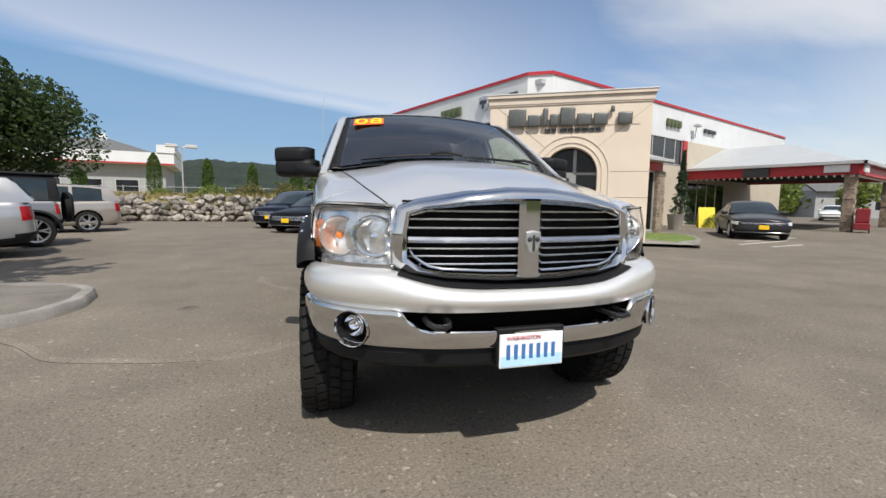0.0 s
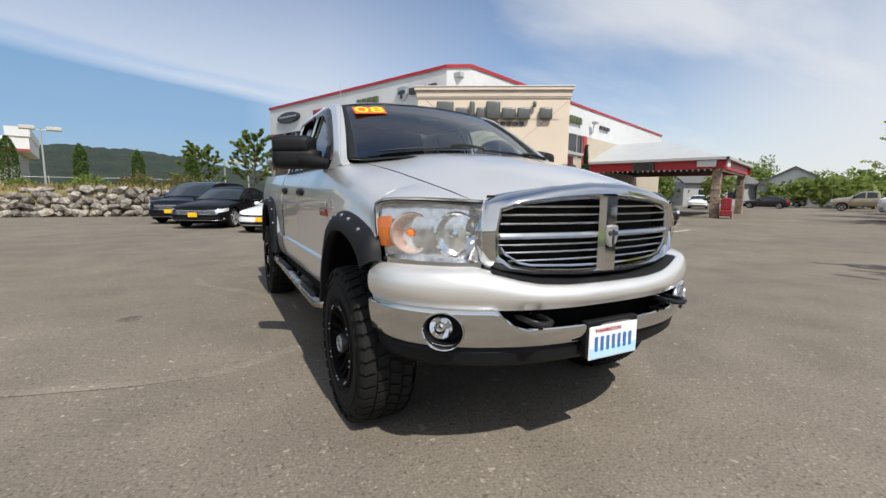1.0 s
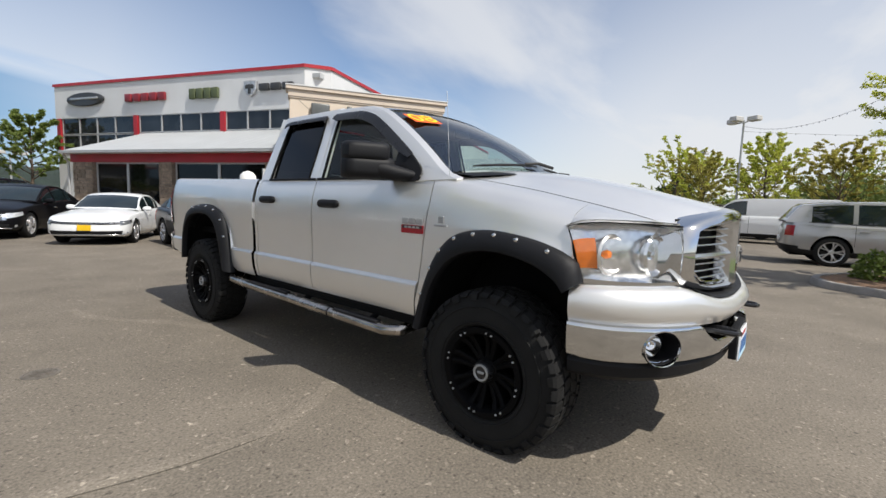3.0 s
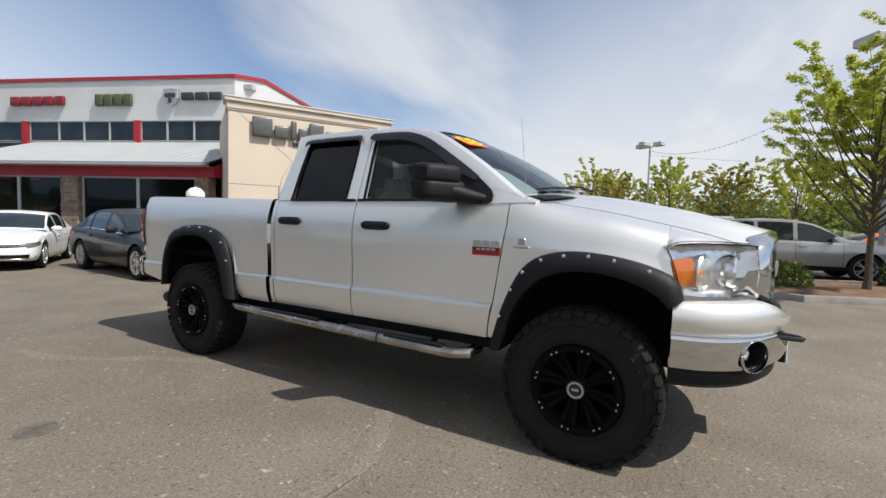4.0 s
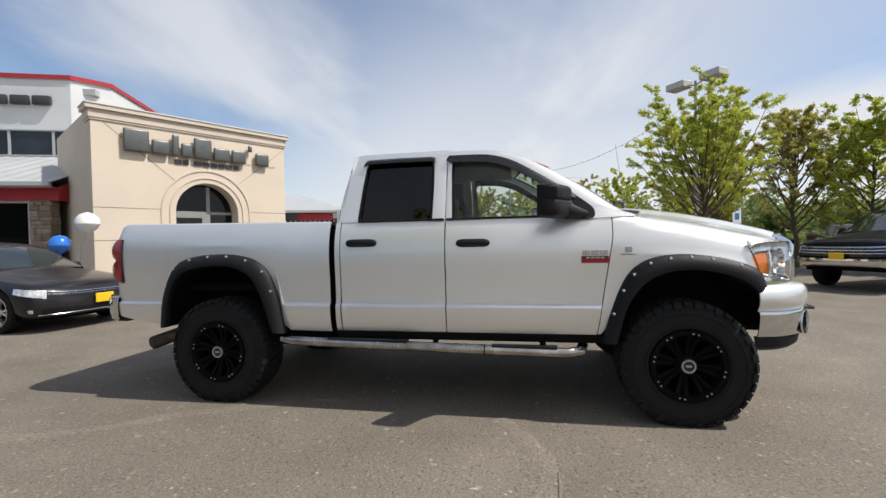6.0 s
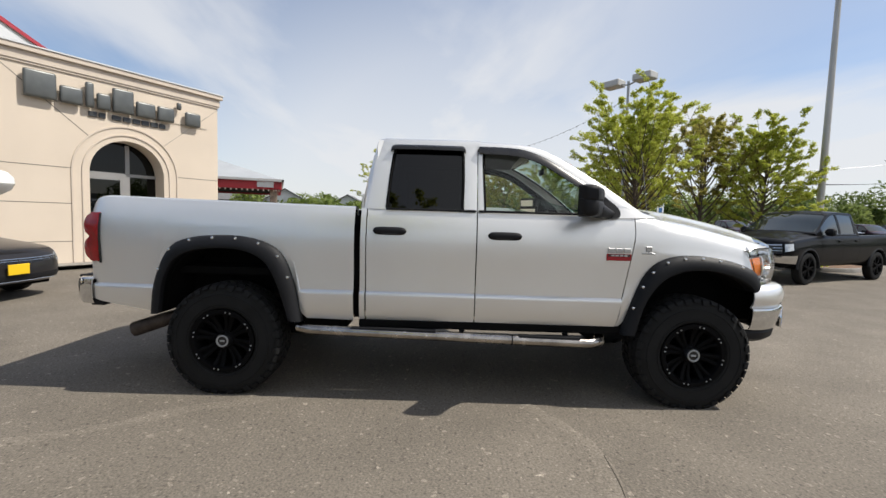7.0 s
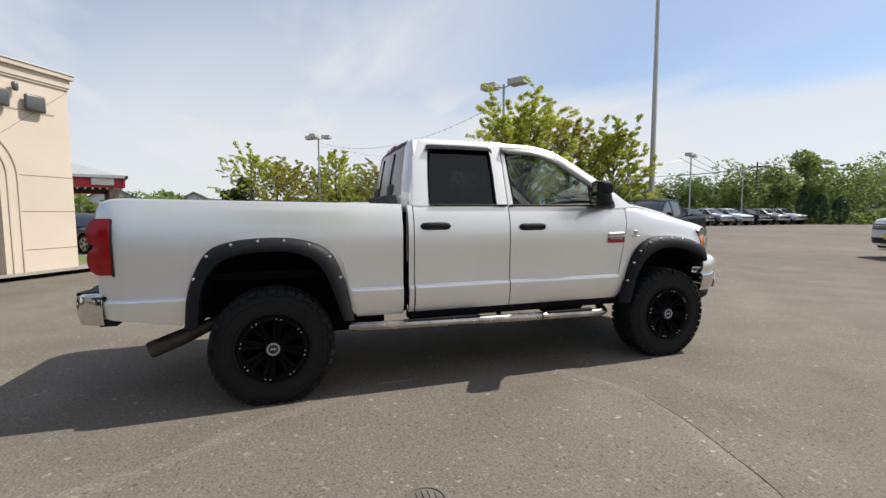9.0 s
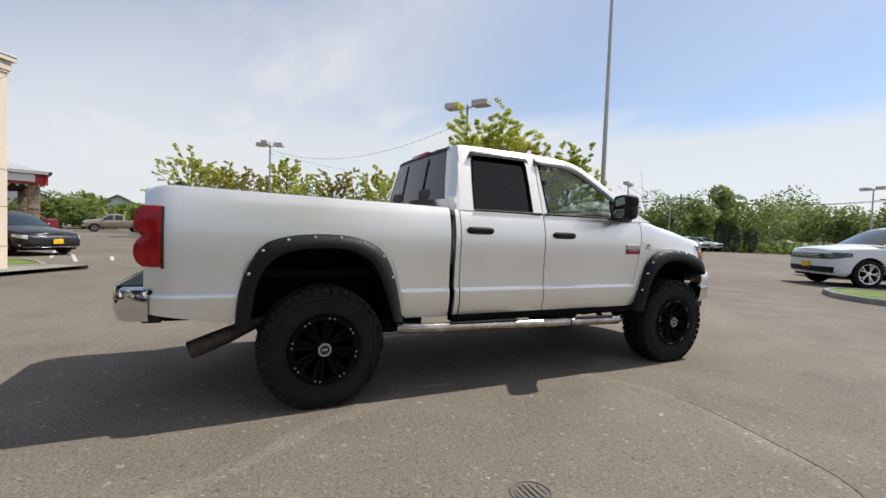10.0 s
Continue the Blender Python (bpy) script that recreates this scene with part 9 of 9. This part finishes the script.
part("panel", boxes((-0.16, 0.16, -0.04, -0.03, 1.5, 1.98), bevel=0.004), M["plate_white"], ps, smooth=False)
part("symbol", boxes((-0.08, 0.08, -0.044, -0.041, 1.62, 1.8), (-0.1, 0.1, -0.044, -0.041, 1.88, 1.92)), M["plate_blue"], ps, "blue plain symbol", smooth=False)
for k, (x, y, h) in enumerate(((22.0, -70.0, 8.0), (42.0, -58.0, 8.5), (64.0, -46.0, 9.0), (60.0, -84.0, 9.0))):
    t = thing("utility_pole", "wooden utility pole with a cross arm", "utility pole", pose(x, y, 0, 0, 0, 40), "utility poles")
    bm = bmesh.new()
    tube(bm, [(0, 0, 0), (0, 0, h)], [0.15, 0.1], 8)
    part("pole", bm, M["wood_pole"], t)
    part("cross_arm", boxes((-1.1, 1.1, -0.06, 0.06, h - 0.7, h - 0.55), bevel=0.01), M["wood_pole"], t, smooth=False)
wires = thing("overhead_wires", "sagging black overhead wires between poles", "wires")
for (a, b) in (((22, -70, 7.3), (42, -58, 7.8)), ((42, -58, 7.8), (64, -46, 8.3)), ((42, -58, 6.9), (24.6, -27.5, 6.0))):
    for o in (-0.9, 0.0, 0.9):
        A_, B_ = Vector(a) + Vector((o * 0.7, o * 0.7, 0)), Vector(b) + Vector((o * 0.7, o * 0.7, 0))
        bm = bmesh.new()
        tube(bm, [A_.lerp(B_, u / 10) - Vector((0, 0, 4 * 0.8 * u / 10 * (1 - u / 10))) for u in range(11)], 0.018, 4, False)
        part("wire", bm, M["dark"], wires)
pen = thing("pennant_string", "string of small pale pennants between lamps", "pennants")
for zo, (a, b) in enumerate((((27.3, 2.2, 6.3), (13.44, -5.1, 6.3)), ((27.3, 2.2, 6.0), (24.6, -27.5, 5.8)))):
    A_, B_ = Vector(a), Vector(b)
    pts = [A_.lerp(B_, u / 30) - Vector((0, 0, 4 * 1.1 * u / 30 * (1 - u / 30))) for u in range(31)]
    bm = bmesh.new()
    tube(bm, pts, 0.008, 4, False)
    line_ = part("line", bm, M["frame_white"], pen)
    d = (B_ - A_).normalized() * 0.05
    bm = bmesh.new()
    for k in range(150):
        u = k / 150 * 30
        p = pts[int(u)].lerp(pts[int(u) + 1], u - int(u))
        if k % 4 == 0:
            bm.faces.new([bm.verts.new(q) for q in (p - d, p + d, p - Vector((0, 0, 0.075)))])
    o = part("bunting", bm, M["white_wall"], line_, smooth=False)
    o["kind"] = "stuff"

# ---- small things before the showroom ----
for nm, x, y, z, r, m, lab in (("balloon", 1.62, 7.95, 1.7, 0.17, "balloon_white", "white balloon on a string over the grey sedan"), ("balloon", 1.42, 8.25, 1.36, 0.15, "balloon_blue", "blue balloon on a string over the grey sedan")):
    t = thing(nm, lab, "balloon", pose(x, y, z))
    bm = bmesh.new()
    spin(bm, [(-1.16 * r, 0.0001), (-1.12 * r, 0.09 * r), (-1.04 * r, 0.04 * r), (-0.95 * r, 0.22 * r), (-0.6 * r, 0.74 * r), (-0.1 * r, 0.99 * r), (0.4 * r, 0.92 * r), (0.8 * r, 0.58 * r), (1.0 * r, 0.0001)], 22, "z")
    part("skin", bm, M[m], t)
    bm = bmesh.new()
    tube(bm, [(0, 0, -1.15 * r), (0.1, 0.25, -0.35), (0.35, 0.6, 0.95 - z)], 0.004, 4, False)
    part("string", bm, M["frame_white"], t)
t = thing("yellow_bin", "bright yellow plastic board leaning by the showroom door", "sandwich board", pose(20.4, 17.6, 0, 0, 0, -30))
bm = bmesh.new()
for s in (-1, 1):
    loft(bm, [[Vector((x, s * (0.3 - z * 0.24), z)) for x in (-0.42, 0.42)] for z in (0.0, 1.15)])
part("board", shell(bm, 0.04, (0, 0, 1)), M["yellow_bin"], t, smooth=False)
t = thing("planter", "grey concrete planter beside the tower", "planter", pose(16.4, 15.6, 0))
bm = bmesh.new()
spin(bm, [(0, 0.0001), (0, 0.3), (0.75, 0.4), (0.8, 0.42), (0.8, 0.36), (0.7, 0.34), (0.7, 0.0001)], 18, "z")
part("pot", bm, M["concrete"], t)
t = thing("red_cart", "red hand cart under the canopy", "cart", pose(25.0, 12.75, 0, 0, 0, 30) @ Matrix.Scale(0.75, 4))
bm = bmesh.new()
box(bm, -0.7, 0.7, -0.4, 0.4, 0.2, 0.65, 0.05)
part("tub", bm, M["sign_red"], t)
bm = bmesh.new()
box(bm, 0.0, 0.6, -0.36, 0.36, 0.66, 1.6, 0.06)
part("cabinet", bm, M["sign_red"], t)
bm = bmesh.new()
tube(bm, [(0.66, 0, 0.5), (0.85, 0, 1.0), (0.8, 0.25, 1.05)], 0.03, 6)
part("handle", bm, M["dark"], t)
for sx in (-0.35, 0.35):
    bm = bmesh.new()
    spin(bm, [(-0.4, 0.0001), (-0.4, 0.14), (-0.34, 0.14), (-0.34, 0.0001)], 12, "y", (sx, 0, 0.14))
    part("wheel", bm, M["rubber"], t)

# ---- distance: houses, woods and hills ----
for k, (x, y, w, d_, h, yaw) in enumerate(((72.0, 30.0, 10, 8, 3.0, 20), (62.0, 38.0, 12, 8, 3.2, -15), (88.0, 22.0, 10, 8, 3.0, 5))):
    t = thing("house", "pale suburban house with a grey gabled roof", "house", pose(x, y, 0, 0, 0, yaw), "far houses")
    part("wall", boxes((-w / 2, w / 2, -d_ / 2, d_ / 2, 0, h)), M["house_wall"], t, smooth=False)
    bm = bmesh.new()
    loft(bm, [[Vector((-w / 2 - 0.4, -d_ / 2 - 0.5, h - 0.1)), Vector((-w / 2 - 0.4, 0, h + 2.4)), Vector((-w / 2 - 0.4, d_ / 2 + 0.5, h - 0.1))], [Vector((w / 2 + 0.4, -d_ / 2 - 0.5, h - 0.1)), Vector((w / 2 + 0.4, 0, h + 2.4)), Vector((w / 2 + 0.4, d_ / 2 + 0.5, h - 0.1))]])
    part("roof", shell(bm, 0.2, (0, 0, 1)), M["house_roof"], t, smooth=False)
    for s in (-1, 1):
        bm = bmesh.new()
        tri = ((-d_ / 2, h), (d_ / 2, h), (0, h + 2.2))
        vs = loft(bm, [[Vector((s * (w / 2 - o), a, b)) for a, b in tri] for o in (0.0, 0.15)], close=True)
        cap(bm, vs[0]), cap(bm, vs[-1])
        part("gable", bm, M["white_wall"], t, smooth=False)
    for x0 in (-w * 0.3, w * 0.1):
        part("window", boxes((x0, x0 + 1.4, -d_ / 2 - 0.04, -d_ / 2, 1.0, 2.2)), M["upper_glass"], t, smooth=False)
        part("window", boxes((-w / 2 - 0.04, -w / 2, x0 * 0.4, x0 * 0.4 + 1.2, 1.0, 2.2)), M["upper_glass"], t, smooth=False)

rnd = random.Random(31)


def woods(name, label, spots, leaf, n, size):
    bm = bmesh.new()
    for x, y, h, w in spots:
        clump_tree(bm, x, y, 0, h, w, rnd, n, size, 0.0)
    return tagged(part(name, bm, leaf, None, smooth=False), label, "woods", kind="stuff")


spots = []
for k in range(95):
    az = radians(92 + k * 0.95 + rnd.uniform(-0.6, 0.6))
    d = rnd.uniform(72, 105)
    h = rnd.uniform(4.5, 8.5) * (1.0 if az < radians(135) else 1.1)
    spots.append((d * math.sin(az) - 4, d * math.cos(az), h, h * rnd.uniform(0.8, 1.2)))
woods("far_woods", "line of leafy green trees beyond the car park", spots[::2], M["leaf_far_hazed"], 1700, 0.27)
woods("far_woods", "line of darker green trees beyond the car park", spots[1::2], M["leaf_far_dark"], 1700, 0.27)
woods("far_tree", "tall round green tree above the far woods", [(34.0, -57.1, 9.0, 5.0)], M["leaf_far_hazed"], 3600, 0.24)
spots = []
for k in range(60):
    az = radians(40 + k * 0.9 + rnd.uniform(-0.5, 0.5))
    d = rnd.uniform(70, 95)
    h = rnd.uniform(2.4, 4.2)
    spots.append((d * math.sin(az) - 3, d * math.cos(az), h, h * rnd.uniform(0.9, 1.4)))
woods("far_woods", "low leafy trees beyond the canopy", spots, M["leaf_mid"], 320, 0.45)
spots = [(76 + k * 1.1, 37 + k * 1.3, 7.0 + 0.6 * (k % 3), 5.5) for k in range(5)] + [(41, 22.8, 3.4, 3.0), (44, 31, 4.2, 3.4), (70, 25.5, 4.6, 4.6), (74, 23, 4.8, 4.6), (60.0, 12.5, 3.2, 2.6)]
woods("near_woods", "leafy green trees and bushes behind the canopy", spots, M["leaf_mid"], 900, 0.22)
woods("conifer_group", "dark green conifers beyond the car park", [(44.5, 9.0, 5.2, 3.0), (46.5, 10.0, 4.4, 2.6)], M["leaf_dark"], 900, 0.25)
bm = bmesh.new()
for k in range(2200):
    a = rnd.uniform(0, 6.28)
    d = rnd.uniform(66, 70)
    az = radians(rnd.uniform(92, 174))
    p = Vector((d * math.sin(az) - 4, d * math.cos(az), 0.0))
    leafy(bm, p + Vector((0, 0, rnd.uniform(0.1, 0.9))), 3, 0.5, 0.3, rnd)
tagged(part("hedge", bm, M["leaf_mid"], None, smooth=False), "uneven green hedge along the far kerb", "hedge", kind="stuff")
bm = bmesh.new()
rows = []
for k in range(240):
    az = radians(91 + k * 0.36)
    row = []
    for d, f in ((70.5, 0.0), (70.8, 0.55), (71.3, 0.9), (72.2, 1.0), (74.0, 0.9), (76.0, 0.0)):
        p = Vector((d * math.sin(az) - 4, d * math.cos(az), 0))
        h = 1.5 + 0.7 * noise.noise(p * 0.35) + 0.5 * noise.noise(p * 1.1)
        n = 0.5 * noise.noise(p * 0.9 + Vector((0, 0, f * 5)))
        row.append(p + Vector((n * math.sin(az), n * math.cos(az), h * f - 0.02)))
    rows.append(row)
loft(bm, rows)
tagged(part("undergrowth", bm, M["leaf_mid"], None, smooth=False), "dark leafy undergrowth below the far trees", "undergrowth", kind="stuff")
# hills ring the place
HILL = [(-180, 14), (-60, 16), (-40, 26), (-25, 34), (-12, 41), (-6, 40), (0, 30), (6, 22), (20, 14), (60, 13), (75, 17), (95, 16), (130, 12), (150, 10), (180, 14)]
bm = bmesh.new()
rows = []
for k in range(1081):
    az = -180 + k / 3
    h = lerp_path(HILL, az)
    a = radians(az)
    row = []
    for d, f in ((300, -0.02), (360, 0.3), (430, 0.7), (500, 0.95), (560, 1.0), (640, 0.8)):
        p = Vector((d * math.sin(a), d * math.cos(a), 0))
        z = h * f * (1 + 0.18 * noise.noise(p * 0.02)) + (3.4 * abs(noise.noise(p * 0.11)) + 3.2 * max(0.0, noise.noise(p * 0.37 + Vector((9, 0, 0)))) if f > 0.5 else 0)
        row.append(p + Vector((0, 0, z)))
    rows.append(row)
loft(bm, rows)
M["hill"] = mat("wooded_hill", (0.014, 0.025, 0.015), 0.95, 0, vary=0.45, size=14.0, grain=0.5, grain_size=2.6, bump=0.8)
tagged(part("backdrop_hills", bm, M["hill"], None), "wooded green hills on the horizon", "hills", kind="structure")
